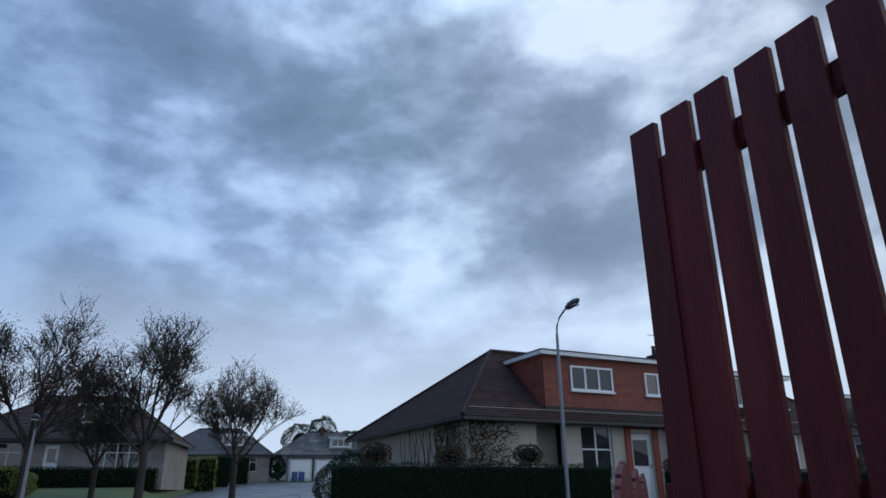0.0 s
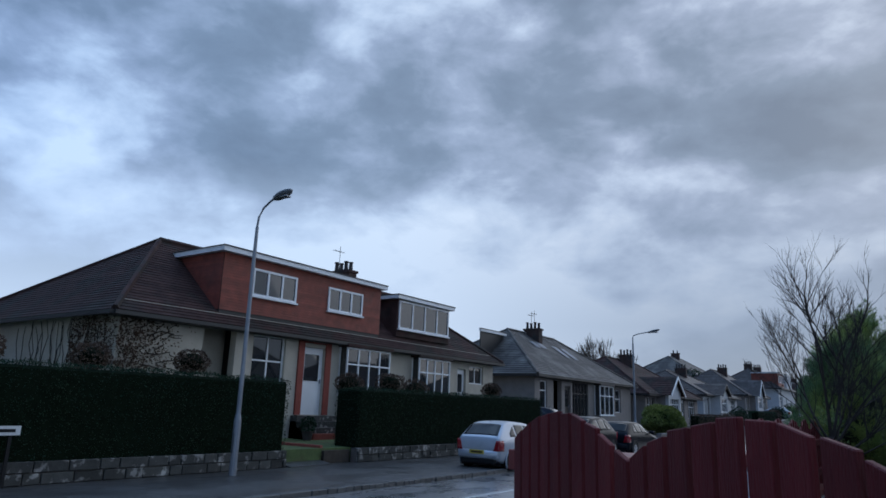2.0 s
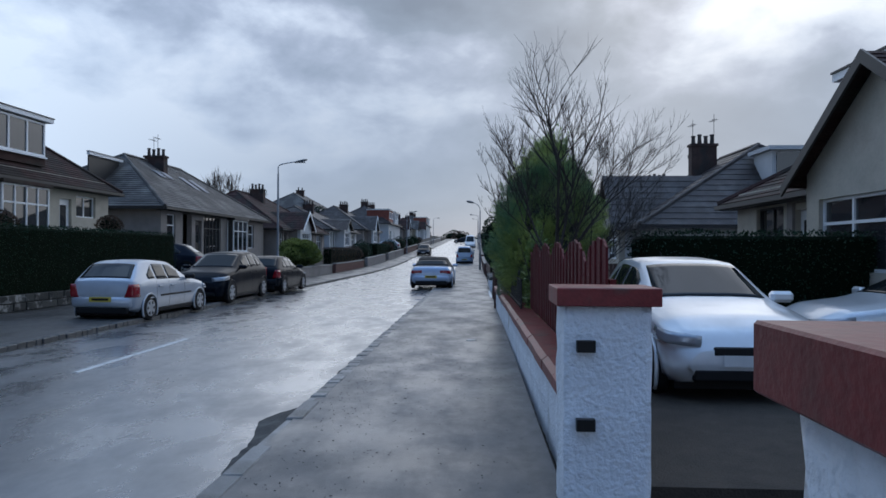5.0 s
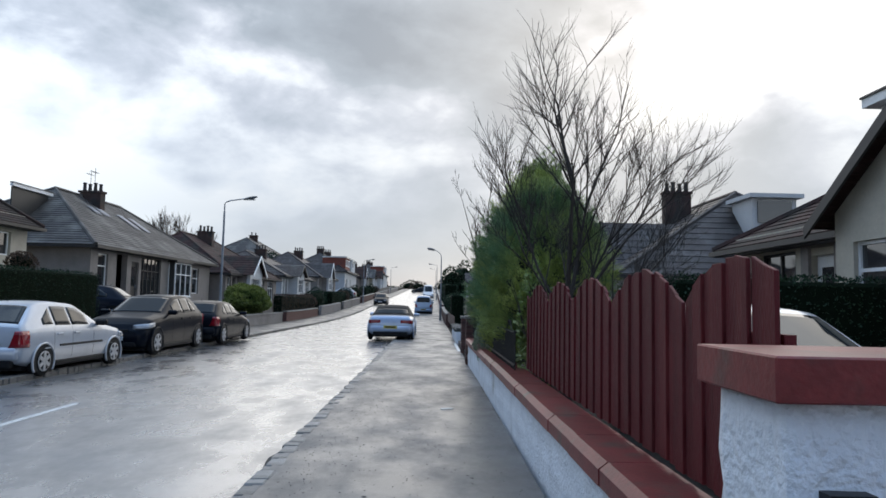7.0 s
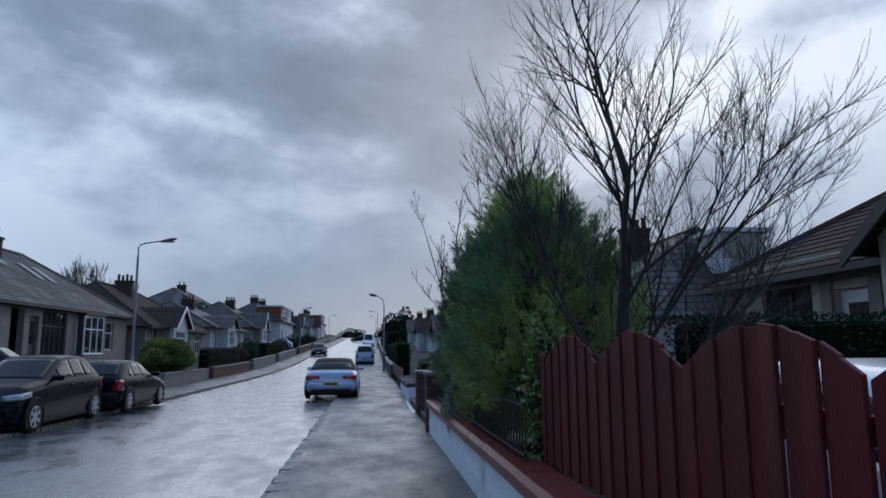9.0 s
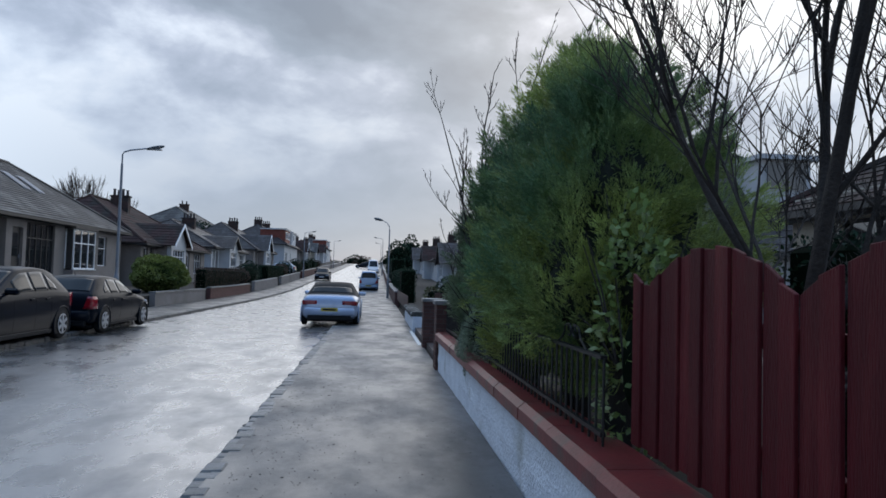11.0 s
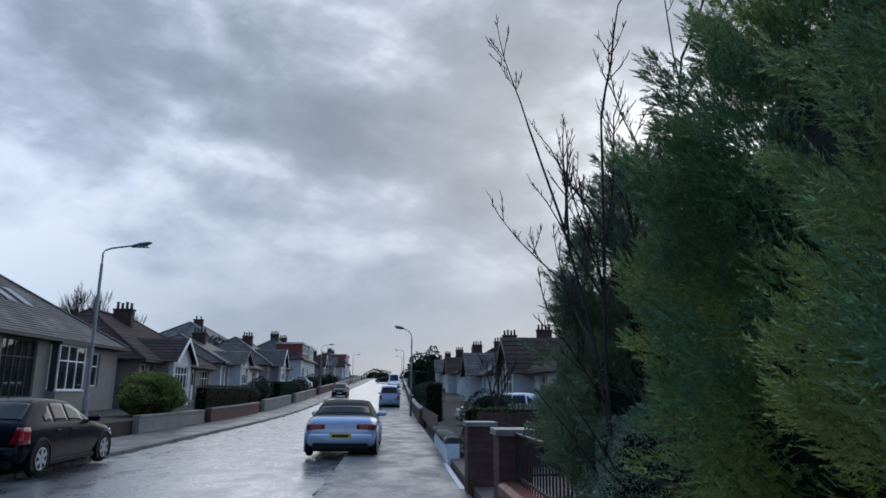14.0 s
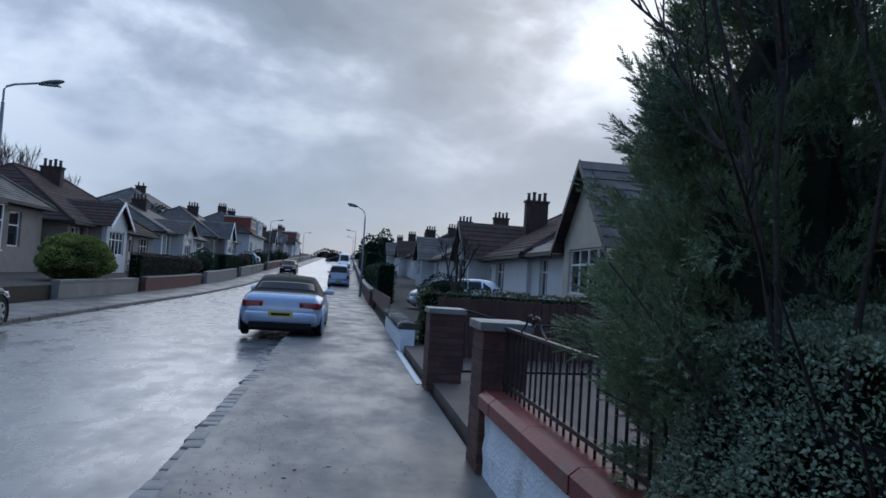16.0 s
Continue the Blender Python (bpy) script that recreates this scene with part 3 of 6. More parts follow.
def window(parent, x0, x1, z0, z1, y, cols=2, transom=0.0, fr=0.06, mat="upvc"):
    w = part("window", ring(bmesh.new(), x0, x1, z0, z1, y, y + 0.07, fr), MAT[mat], parent, "white framed window")
    part("sill", boxed(x0 - 0.05, x1 + 0.05, y - 0.06, y + 0.08, z0 - 0.06, z0), MAT[mat], w)
    for i in range(1, cols):
        x = x0 + (x1 - x0 - fr) * i / cols
        part("mullion", boxed(x, x + fr, y + 0.002, y + 0.068, z0 + fr, z1 - fr), MAT[mat], w)
    if transom:
        z = z1 - (z1 - z0) * transom
        part("transom", boxed(x0 + fr, x1 - fr, y + 0.004, y + 0.066, z - fr / 2, z + fr / 2), MAT[mat], w)
    for i in range(cols):
        a, b = x0 + (x1 - x0) * i / cols, x0 + (x1 - x0) * (i + 1) / cols
        part("pane", boxed(a + fr / 2, b - fr / 2, y + 0.04, y + 0.05, z0 + fr / 2, z1 - fr / 2), MAT["glass"], w)
    return w


def chimney(parent, x, y, z0, z1, w=0.55, d=1.25, pots=4, mat="red_brick"):
    bm = boxed(x - w / 2, x + w / 2, y - d / 2, y + d / 2, z0, z1 - 0.12)
    box(bm, x - w / 2 - 0.06, x + w / 2 + 0.06, y - d / 2 - 0.06, y + d / 2 + 0.06, z1 - 0.12, z1)
    c = part("chimney", bm, MAT["soot_brick"], parent, "sooty brick chimney stack")
    for i in range(pots):
        py = y + d * ((i + 0.5) / pots - 0.5)
        h = 0.42 + 0.08 * (i % 2)
        bm = bmesh.new()
        tube(bm, [(x, py, z1), (x, py, z1 + h * 0.85), (x, py, z1 + h * 0.86), (x, py, z1 + h)], [0.11, 0.085, 0.115, 0.115], 10)
        part("chimney_pot", bm, MAT["clay"], c)


def aerial(parent, x, y, z, h=1.0, w=0.7):
    bm = bmesh.new()
    tube(bm, [(x, y, z), (x, y, z + h)], 0.015, 5)
    tube(bm, [(x - w * 0.7, y, z + h * 0.8), (x + w * 0.5, y, z + h * 0.8)], 0.01, 4)
    for k in range(6):
        xx = x - w * 0.65 + k * w * 0.2
        tube(bm, [(xx, y - 0.14, z + h * 0.8), (xx, y + 0.14, z + h * 0.8)], 0.006, 4)
    part("aerial", bm, MAT["iron"], parent, "television aerial")


def door(parent, x0, x1, z0, z1, y, mat="upvc", surround=None):
    bm = boxed(x0, x1, y + 0.05, y + 0.11, z0, z1)
    for k in range(2):
        box(bm, x0 + 0.12, x1 - 0.12, y + 0.035, y + 0.05, z0 + 0.15 + k * (z1 - z0) * 0.45, z0 + (z1 - z0) * (0.42 + 0.5 * k))
    d = part("door", bm, MAT[mat], parent, "panelled front door")
    part("pane", boxed(x0 + 0.2, x1 - 0.2, y + 0.028, y + 0.034, z0 + (z1 - z0) * 0.5, z1 - 0.25), MAT["glass"], d)
    part("handle", boxed(x1 - 0.12, x1 - 0.09, y - 0.01, y + 0.05, (z0 + z1) / 2 - 0.08, (z0 + z1) / 2 + 0.08), MAT["steel"], d)
    if surround:
        bm = bmesh.new()
        for a, b in ((x0 - 0.28, x0), (x1, x1 + 0.28)):
            box(bm, a, b, y - 0.15, y - 0.081, z0, z1 + 0.15)
        box(bm, x0 - 0.28, x1 + 0.28, y - 0.152, y - 0.081, z1 + 0.15, z1 + 0.4)
        part("door_surround", bm, MAT[surround], parent, "red painted stone door surround" if surround == "red_stone" else "grey stone porch surround")


def bungalow(label, m, W, D, eave, ridge, base, walls="render_grey", roof="slate", hips=(4.0, 4.0), openings=(), dormers=(), chimneys=(), gable=None, skylights=(), bays=(), group="", n=22, over=0.4, ry=None):
    """A bungalow in its own axes: x along the front, y into the house, z up from the street."""
    h = thing("house", label, "house", m, group)
    ry = ry or D / 2
    cut = [(o[1], o[2], o[3], o[4]) for o in openings] + [(b[0] + 0.1, b[1] - 0.1, b[2], b[3]) for b in bays]
    bm = bmesh.new()
    walled(bm, W, base - 0.6, eave + 0.05, 0, 0.3, cut)
    part("wall", bm, MAT[walls], h)
    for x0, x1, y0, y1 in ((0, W, D - 0.3, D), (0, 0.3, 0.3, D - 0.3), (W - 0.3, W, 0.3, D - 0.3)):
        part("wall", boxed(x0, x1, y0, y1, base - 0.6, eave + 0.05), MAT[walls], h)
    # thin slab only: the unlit room's shade is put into its colour
    part("interior", boxed(0.35, W - 0.35, 1.2, 1.3, base, eave - 0.02), MAT["trim_dark"], h, "near-black panel standing in for the unlit room behind the windows")
    # roof slopes
    bm = bmesh.new()
    o, zc = over, eave - over * (ridge - eave) / ry
    a, b, c, d = Vector((-o, -o, zc)), Vector((W + o, -o, zc)), Vector((W + o, D + o, zc)), Vector((-o, D + o, zc))
    r0, r1 = Vector((hips[0] if hips[0] else -o, ry, ridge)), Vector((W - hips[1] if hips[1] else W + o, ry, ridge))
    courses(bm, a, b, r1, r0, n)
    courses(bm, c, d, r0, r1, n)
    for p, q, r, hip in ((d, a, r0, hips[0]), (b, c, r1, hips[1])):
        if hip:
            courses(bm, p, q, r, r, n)
    ends = []
    for x, hip in ((0, hips[0]), (W, hips[1])):
        if not hip:
            ends.append((x, hip))
    part("roof", bm, MAT[roof], h, "overlapping roof courses, damp and weathered", kind="stuff")
    bm = bmesh.new()
    tube(bm, [r0 + Vector((0, 0, 0.02)), r1 + Vector((0, 0, 0.02))], 0.11, 6)
    for p, r, hip in ((a, r0, hips[0]), (d, r0, hips[0]), (b, r1, hips[1]), (c, r1, hips[1])):
        if hip:
            tube(bm, [p + Vector((0, 0, 0.03)), r], 0.10, 6)
    part("ridge_tiles", bm, MAT[roof], h)
    bm = bmesh.new()
    box(bm, -o - 0.02, W + o + 0.02, -o - 0.12, -o, zc - 0.14, zc - 0.02)
    box(bm, -o, W + o, -o, 0.0, zc - 0.16, zc - 0.13)
    box(bm, -o - 0.12, -o, -o, D + o, zc - 0.14, zc - 0.02) if hips[0] else None
    box(bm, W + o, W + o + 0.12, -o, D + o, zc - 0.14, zc - 0.02) if hips[1] else None
    part("gutter", bm, MAT["trim_dark"], h, "dark gutter and soffit")
    for x, _ in ends:
        bm = bmesh.new()
        vs = [[bm.verts.new((x + s, y, z)) for s in ((0, 0.3) if x == 0 else (-0.3, 0))] for y, z in ((0, eave), (D, eave), (ry, ridge - 0.05))]
        bm.faces.new([v[0] for v in vs])
        bm.faces.new([v[1] for v in vs])
        for i in range(3):
            bm.faces.new((vs[i][0], vs[(i + 1) % 3][0], vs[(i + 1) % 3][1], vs[i][1]))
        bmesh.ops.recalc_face_normals(bm, faces=bm.faces[:])
        part("gable_wall", bm, MAT[walls], h)
    slope = (ridge - eave) / ry
    for kind, x0, x1, z0, z1, *rest in openings:
        if kind == "window":
            window(h, x0, x1, z0, z1, 0.1, *(rest or (2, 0.35)))
        elif kind == "door":
            door(h, x0, x1, z0, z1, 0.08, *(rest or ("upvc",)))
        elif kind == "recess":
            part("recess", boxed(x0 - 0.3, x1 + 0.3, 1.0, 1.06, z0 - 0.3, z1 + 0.3), MAT[walls], h)
    for x0, x1, z0, z1, cols in bays:
        bm = bmesh.new()
        box(bm, x0, x1, -0.45, 0.0, base - 0.6, z0 - 0.06)
        part("bay_top", boxed(x0 - 0.08, x1 + 0.08, -0.55, 0.0, z1 + 0.01, z1 + 0.14), MAT[roof], h)
        part("bay", bm, MAT[walls], h, "square bay under the window")
        window(h, x0, x1, z0, z1, -0.45, cols, 0.35)
        for xx in (x0, x1 - 0.06):
            part("pane", boxed(xx + 0.02, xx + 0.04, -0.38, -0.02, z0, z1), MAT["glass"], h)
            part("window_post", boxed(xx, xx + 0.06, -0.06, 0.0, z0, z1), MAT["upvc"], h)
    for x0, x1, z0, z1, y0, cheek, wins in dormers:
        depth = (z1 - eave) / slope - y0 + 0.5
        bm = bmesh.new()
        if cheek == "tile_hung":
            box(bm, x0 + 0.02, x1 - 0.02, y0 + 0.02, y0 + depth, z0 - 0.3, z1)
            part("dormer", bm, MAT["trim_dark"], h)
            bm = bmesh.new()
            nc = 20
            courses(bm, (x0, y0, z0 - 0.1), (x1, y0, z0 - 0.1), (x1, y0, z1), (x0, y0, z1), nc, 0.025)
            courses(bm, (x0, y0 + depth, z0 - 0.1), (x0, y0, z0 - 0.1), (x0, y0, z1), (x0, y0 + depth, z1), nc, 0.025)
            courses(bm, (x1, y0, z0 - 0.1), (x1, y0 + depth, z0 - 0.1), (x1, y0 + depth, z1), (x1, y0, z1), nc, 0.025)
            part("tile_hanging", bm, MAT["tile_hung"], h, "rows of hung terracotta tiles", kind="stuff")
        else:
            box(bm, x0, x1, y0, y0 + depth, z0 - 0.3, z1)
            part("dormer", bm, MAT[cheek], h)
        bm = bmesh.new()
        box(bm, x0 - 0.2, x1 + 0.2, y0 - 0.22, y0 + depth, z1, z1 + 0.16)
        part("fascia", bm, MAT["upvc"], h, "white painted dormer fascia")
        part("dormer_roof", boxed(x0 - 0.22, x1 + 0.22, y0 - 0.25, y0 + depth, z1 + 0.16, z1 + 0.2), MAT["trim_dark"], h, "flat felt dormer roof")
        for wx0, wx1, wz0, wz1, cols in wins:
            window(h, wx0, wx1, wz0, wz1, y0 - 0.07, cols, 0.0, 0.08)
    for x, y, z, pots in chimneys:
        chimney(h, x, y, ridge - 1.6, z, pots=pots)
    for x, s0, s1, w in skylights:
        bm = bmesh.new()
        y0, y1 = s0 * ry, s1 * ry
        for k, t in ((0, 0.05), (0.05, 0.09)):
            quad(bm, *((xx, y, eave + y * slope + t) for xx, y in ((x + k, y0 + k), (x + w - k, y0 + k), (x + w - k, y1 - k), (x + k, y1 - k))))
        part("skylight", bm, MAT["steel"], h, "roof window reflecting the sky")
    if gable:
        g0, g1, gz, proj = gable[:4]
        gm = (g0 + g1) / 2
        bm = bmesh.new()
        gw = [(0.5, g1 - g0 - 0.5, base + 0.9, min(eave - 0.1, base + 2.3))]
        sub = bmesh.new()
        walled(sub, g1 - g0, base - 0.6, eave, -proj, 0.28, gw)
        bmesh.ops.translate(sub, vec=(g0, 0, 0), verts=sub.verts[:])
        for x0, x1 in ((g0, g0 + 0.28), (g1 - 0.28, g1)):
            part("gable_cheek", boxed(x0, x1, -proj + 0.28, 0.0, base - 0.6, eave), MAT[walls], h)
        vs = [[sub.verts.new((x, y, z)) for y in (-proj, -proj + 0.28)] for x, z in ((g0, eave), (g1, eave), (gm, gz - 0.05))]
        sub.faces.new([v[0] for v in vs])
        sub.faces.new([v[1] for v in vs][::-1])
        bmesh.ops.remove_doubles(sub, verts=sub.verts[:], dist=1e-4)
        part("gable_wall", sub, MAT[gable[4] if len(gable) > 4 else walls], h, "pale gable over the front window")
        window(h, g0 + 0.5, g1 - 0.5, base + 0.9, min(eave - 0.1, base + 2.3), -proj + 0.08, 4, 0.35)
        back = (gz - eave) / slope + 0.3
        oo, zz = 0.35, eave - 0.35 * (gz - eave) / ((g1 - g0) / 2)
        courses(bm, (g0 - oo, back, zz), (g0 - oo, -proj - oo, zz), (gm, -proj - oo, gz), (gm, back, gz), max(n - 6, 8))
        courses(bm, (g1 + oo, -proj - oo, zz), (g1 + oo, back, zz), (gm, back, gz), (gm, -proj - oo, gz), max(n - 6, 8))
        part("gable_roof", bm, MAT[roof], h, "overlapping roof courses", kind="stuff")
        bm = bmesh.new()
        for s, e in (((g0 - oo), gm), ((g1 + oo), gm)):
            vs = [bm.verts.new(p) for p in ((s, -proj - oo - 0.03, zz - 0.18), (s, -proj - oo - 0.03, zz + 0.03), (e, -proj - oo - 0.03, gz + 0.04), (e, -proj - oo - 0.03, gz - 0.2))]
            f = bm.faces.new(vs)
            r = bmesh.ops.extrude_face_region(bm, geom=[f])
            bmesh.ops.translate(bm, vec=(0, 0.05, 0), verts=[v for v in r["geom"] if isinstance(v, bmesh.types.BMVert)])
        bmesh.ops.recalc_face_normals(bm, faces=bm.faces[:])
        part("bargeboard", bm, MAT["upvc" if walls == "render_grey" else "trim_dark"], h)
    return h


def left_at(y0, x=-17.0, z=0.0):
    return pose(x, y0, z, 0, 0, 90)


def right_at(y1, x=6.0, z=0.0):
    return pose(x, y1, z, 0, 0, -90)


# the corner pair: local x = y + 6.8
corner = bungalow("pair of cream bungalows with brown tiled roof and terracotta dormer", left_at(-6.8), 21.4, 12.0, 4.45, 7.3, 0.95, "render_cream", "tile_brown", (3.0, 4.2), n=30, ry=3.4,
    openings=[("recess", 2.9, 4.2, 0.9, 4.0), ("window", 4.95, 6.45, 2.0, 3.98, 2, 0.45), ("door", 7.35, 8.5, 1.25, 3.75, "upvc", "red_stone"), ("door", 17.9, 18.7, 1.3, 3.6), ("window", 19.0, 20.4, 2.9, 3.8, 2, 0.0)],
    bays=[(9.3, 12.0, 2.0, 3.9, 4), (14.1, 16.6, 2.0, 3.85, 4)],
    dormers=[(3.4, 11.7, 4.75, 6.62, 0.05, "tile_hung", [(4.65, 6.75, 5.3, 6.28, 3), (8.45, 10.5, 5.28, 6.22, 3)]), (13.1, 17.3, 5.05, 6.45, 0.2, "tile_brown", [(13.2, 17.2, 5.1, 6.4, 4)])],
    chimneys=[(13.2, 3.8, 8.05, 4)])
aerial(corner, 13.5, 4.4, 8.05, 1.4)

slate_house = bungalow("grey rendered bungalow pair with a worn slate hipped roof", left_at(19.6), 16.8, 9.6, 4.1, 7.2, 0.7, "render_grey", "slate", (4.6, 4.6), n=26, ry=4.5,
    openings=[("window", 0.7, 1.7, 1.5, 3.5, 1, 0.3), ("recess", 2.6, 3.8, 0.7, 3.6), ("door", 4.3, 5.2, 0.7, 3.3, "trim_dark"), ("window", 5.5, 8.2, 1.2, 3.6, 5, 0.3, 0.05, "trim_dark"), ("window", 13.4, 14.6, 1.7, 3.4, 1, 0.4)],
    bays=[(9.3, 11.9, 1.5, 3.55, 3)], chimneys=[(7.6, 4.0, 7.55, 4)], skylights=[(5.6, 0.60, 0.74, 0.75), (6.6, 0.60, 0.74, 0.75), (9.0, 0.44, 0.72, 0.75), (10.3, 0.42, 0.70, 0.75)],
    dormers=[(0.4, 3.4, 5.3, 6.6, 4.2, "trim_dark", [])])
aerial(slate_house, 7.4, 3.8, 7.55, 1.35)
aerial(slate_house, 7.9, 4.3, 7.55, 1.3)

ROW = "bungalows along the far side"
for y0, zr, roofm, wallm, gz, lab in ((37.6, 6.5, "tile_brown", "render_grey", 4.75, "grey bungalow with a brown tiled roof and white gable"), (56.0, 5.9, "tile_dark", "render_white", 4.5, "white bungalow with a dark tiled roof and gable"),
                                    (77.0, 6.6, "tile_dark", "render_grey", 5.2, "grey bungalow with a dark tiled roof and gable"), (125.0, 6.3, "tile_brown", "render_grey", 5.3, "grey bungalow with a brown roof high up the street"),
                                    (146.0, 6.3, "slate", "render_cream", 5.3, "cream bungalow with a slate roof high up the street"), (168.0, 6.3, "tile_brown", "render_white", 5.3, "white bungalow near the top of the street")):
    z = ground_z(y0 + 8) + 0.0
    bungalow(lab, left_at(y0, -16.2, z), 16.0, 10, 3.4, zr, 0.6, wallm, roofm, (4.2, 4.2), group=ROW, n=14,
             openings=[("door", 1.7, 2.5, 0.7, 2.9, "trim_dark"), ("window", 0.5, 1.3, 1.2, 2.9, 1, 0.35), ("window", 7.6, 9.6, 1.2, 2.9, 3, 0.35), ("door", 10.4, 11.3, 0.7, 2.9), ("window", 12.6, 14.8, 1.2, 2.9, 3, 0.35)], gable=(3.0, 6.6, gz, 1.0, "render_white"), chimneys=[(7.6, 4.2, zr + 0.45, 4)])
# two storeys with boxy upper fronts
for y0, lab in ((101.0, "tall pale house with a flat-roofed red upper front"), (188.0, "tall pale house at the crest")):
    bungalow(lab, left_at(y0, -15.8, ground_z(y0 + 8)), 17.0, 10, 4.4, 7.4, 0.6, "render_white", "tile_dark", (4.0, 4.0), group=ROW, n=14,
             openings=[("door", 7.2, 8.1, 0.7, 2.9), ("window", 1.0, 3.6, 1.2, 2.9, 3, 0.35)], dormers=[(1.0, 7.0, 4.6, 6.5, 0.1, "tile_hung", [(1.6, 3.6, 5.1, 6.2, 3), (4.5, 6.4, 5.1, 6.2, 3)]), (9.5, 15.0, 4.6, 6.5, 0.1, "render_white", [(10.2, 12.2, 5.1, 6.2, 3)])],
             chimneys=[(4.5, 5, 8.2, 4), (12.5, 5, 8.2, 4)])

# near side of the street
NEAR = "bungalows along the near side"
near_house = bungalow("cream bungalow with dark eaves, stone porch and white dormer", right_at(5.2, 7.0), 13.0, 10, 3.2, 6.2, 0.35, "render_cream", "tile_brown", (4.2, 0), group=NEAR, n=24,
         openings=[("window", 1.3, 2.9, 1.25, 2.75, 2, 0.0, 0.06, "trim_dark"), ("door", 3.5, 4.4, 0.4, 2.6, "upvc", "render_grey")], gable=(5.5, 10.7, 5.0, 0.7),
         dormers=[(5.95, 9.8, 4.15, 5.05, -0.1, "render_white", [(6.5, 9.3, 4.3, 4.95, 3)])])
tiled = bungalow("white bungalow with large brown concrete roof tiles and a street gable", right_at(26.5, 6.6), 12.6, 12.0, 2.95, 6.6, 0.35, "render_white", "tile_dark", (4.2, 3.5), group=NEAR, n=15, ry=6.0,
         openings=[("window", 1.2, 2.3, 1.0, 2.5, 2, 0.35), ("door", 4.6, 5.5, 0.4, 2.6, "red_stone"), ("window", 11.0, 11.9, 1.0, 2.4, 2, 0.35)], gable=(6.3, 10.4, 5.25, 0.7, "render_cream"), chimneys=[(6.2, 4.4, 7.1, 4)])
aerial(tiled, 5.9, 4.0, 7.1, 1.3)
aerial(tiled, 6.4, 4.9, 7.1, 1.5)
part("dormer", boxed(10.1, 11.9, 5.4, 7.2, 4.4, 5.95), MAT["render_white"], tiled, "white cheeked dormer on the hip")
part("dormer_roof", boxed(9.9, 12.15, 5.2, 7.4, 5.95, 6.12), MAT["render_white"], tiled, "pale flat dormer roof")
part("dormer_window", boxed(11.9, 11.96, 5.6, 7.0, 4.95, 5.85), MAT["glass"], tiled, "dark dormer window")
for y1, zr, roofm, lab in ((42.5, 5.9, "tile_brown", "white bungalow with a brown tiled roof and gable"), (66.0, 6.1, "tile_dark", "white bungalow with a dark tiled roof"), (92.0, 6.1, "tile_brown", "white bungalow with brown roof up the street"),
                           (118.0, 6.1, "tile_dark", "pale bungalow with dark roof up the street"), (145.0, 6.1, "tile_brown", "pale bungalow near the crest")):
    bungalow(lab, right_at(y1, 6.4, ground_z(y1 - 9)), 16.0, 10, 2.9, zr - 0.2, 0.35, "render_white", roofm, (4.6, 4.6), group=NEAR, n=14,
             openings=[("window", 1.0, 2.2, 1.0, 2.5, 2, 0.35), ("door", 8.0, 8.9, 0.4, 2.5), ("window", 10.0, 11.8, 1.0, 2.5, 2, 0.35)], gable=(3.2, 7.6, 4.8, 1.0, "render_white"), chimneys=[(6.6, 2.9, zr + 0.3, 4), (12.0, 5.0, zr + 0.35, 4)])


# ---- foliage ----
def raw_mesh(name, verts, faces, mat, parent=None, label="", smooth=False):
    me = bpy.data.meshes.new(name)
    k = faces.shape[1]
    me.vertices.add(len(verts))
    me.vertices.foreach_set("co", np.ascontiguousarray(verts, dtype=np.float32).ravel())
    me.loops.add(faces.size)
    me.loops.foreach_set("vertex_index", np.ascontiguousarray(faces, dtype=np.int32).ravel())
    me.polygons.add(len(faces))
    me.polygons.foreach_set("loop_start", np.arange(0, faces.size, k, dtype=np.int32))
    me.update(calc_edges=True)
    me.materials.append(mat)
    ob = new(name, me)
    if parent is not None:
        ob.parent = parent
    return tagged(ob, label, kind="stuff") if label else ob


def unit(v):
    return v / np.maximum(np.linalg.norm(v, axis=-1, keepdims=True), 1e-9)


def plumes(rng, at, way, length, width, blades=6, spread=0.55):
    """Feathery sprays: narrow blades that fan out from each point along its way."""
    n = len(at)
    root = np.repeat(at, blades, 0)
    d = np.repeat(way, blades, 0)
    ln = np.repeat(length, blades)[:, None] * rng.uniform(0.55, 1.0, (n * blades, 1))
    step = rng.uniform(0.0, 0.45, (n * blades, 1)) * np.repeat(length, blades)[:, None]
    d2 = unit(d + spread * rng.normal(size=d.shape))
    side = unit(np.cross(d2, rng.normal(size=d2.shape))) * width
    root = root + d * step
    verts = np.stack([root - side, root + side, root + d2 * ln], 1).reshape(-1, 3)
    return verts, np.arange(len(verts)).reshape(-1, 3)


def leaves(rng, at, way, length, width, droop=0.3):
    d = unit(way + 0.7 * rng.normal(size=way.shape))
    d[:, 2] -= droop * rng.uniform(0, 1, len(d))
    d = unit(d)
    side = unit(np.cross(d, rng.normal(size=d.shape)))
    ln = length * rng.uniform(0.6, 1.2, (len(at), 1))
    verts = np.stack([at, at + d * ln * 0.5 + side * width, at + d * ln, at + d * ln * 0.5 - side * width], 1).reshape(-1, 3)
    return verts, np.arange(len(verts)).reshape(-1, 4)


def lumps(p, scale, seed=0.0):
    """Cheap smooth noise in -1..1 for whole arrays."""
    q = p * scale + seed
    return (np.sin(q[:, 0] * 1.7 + 1.3 * np.sin(q[:, 1] * 1.1 + seed)) + np.sin(q[:, 1] * 2.1 + 1.1 * np.sin(q[:, 2] * 1.4)) + np.sin(q[:, 2] * 1.9 + 1.2 * np.sin(q[:, 0] * 1.3 + 2))) / 3


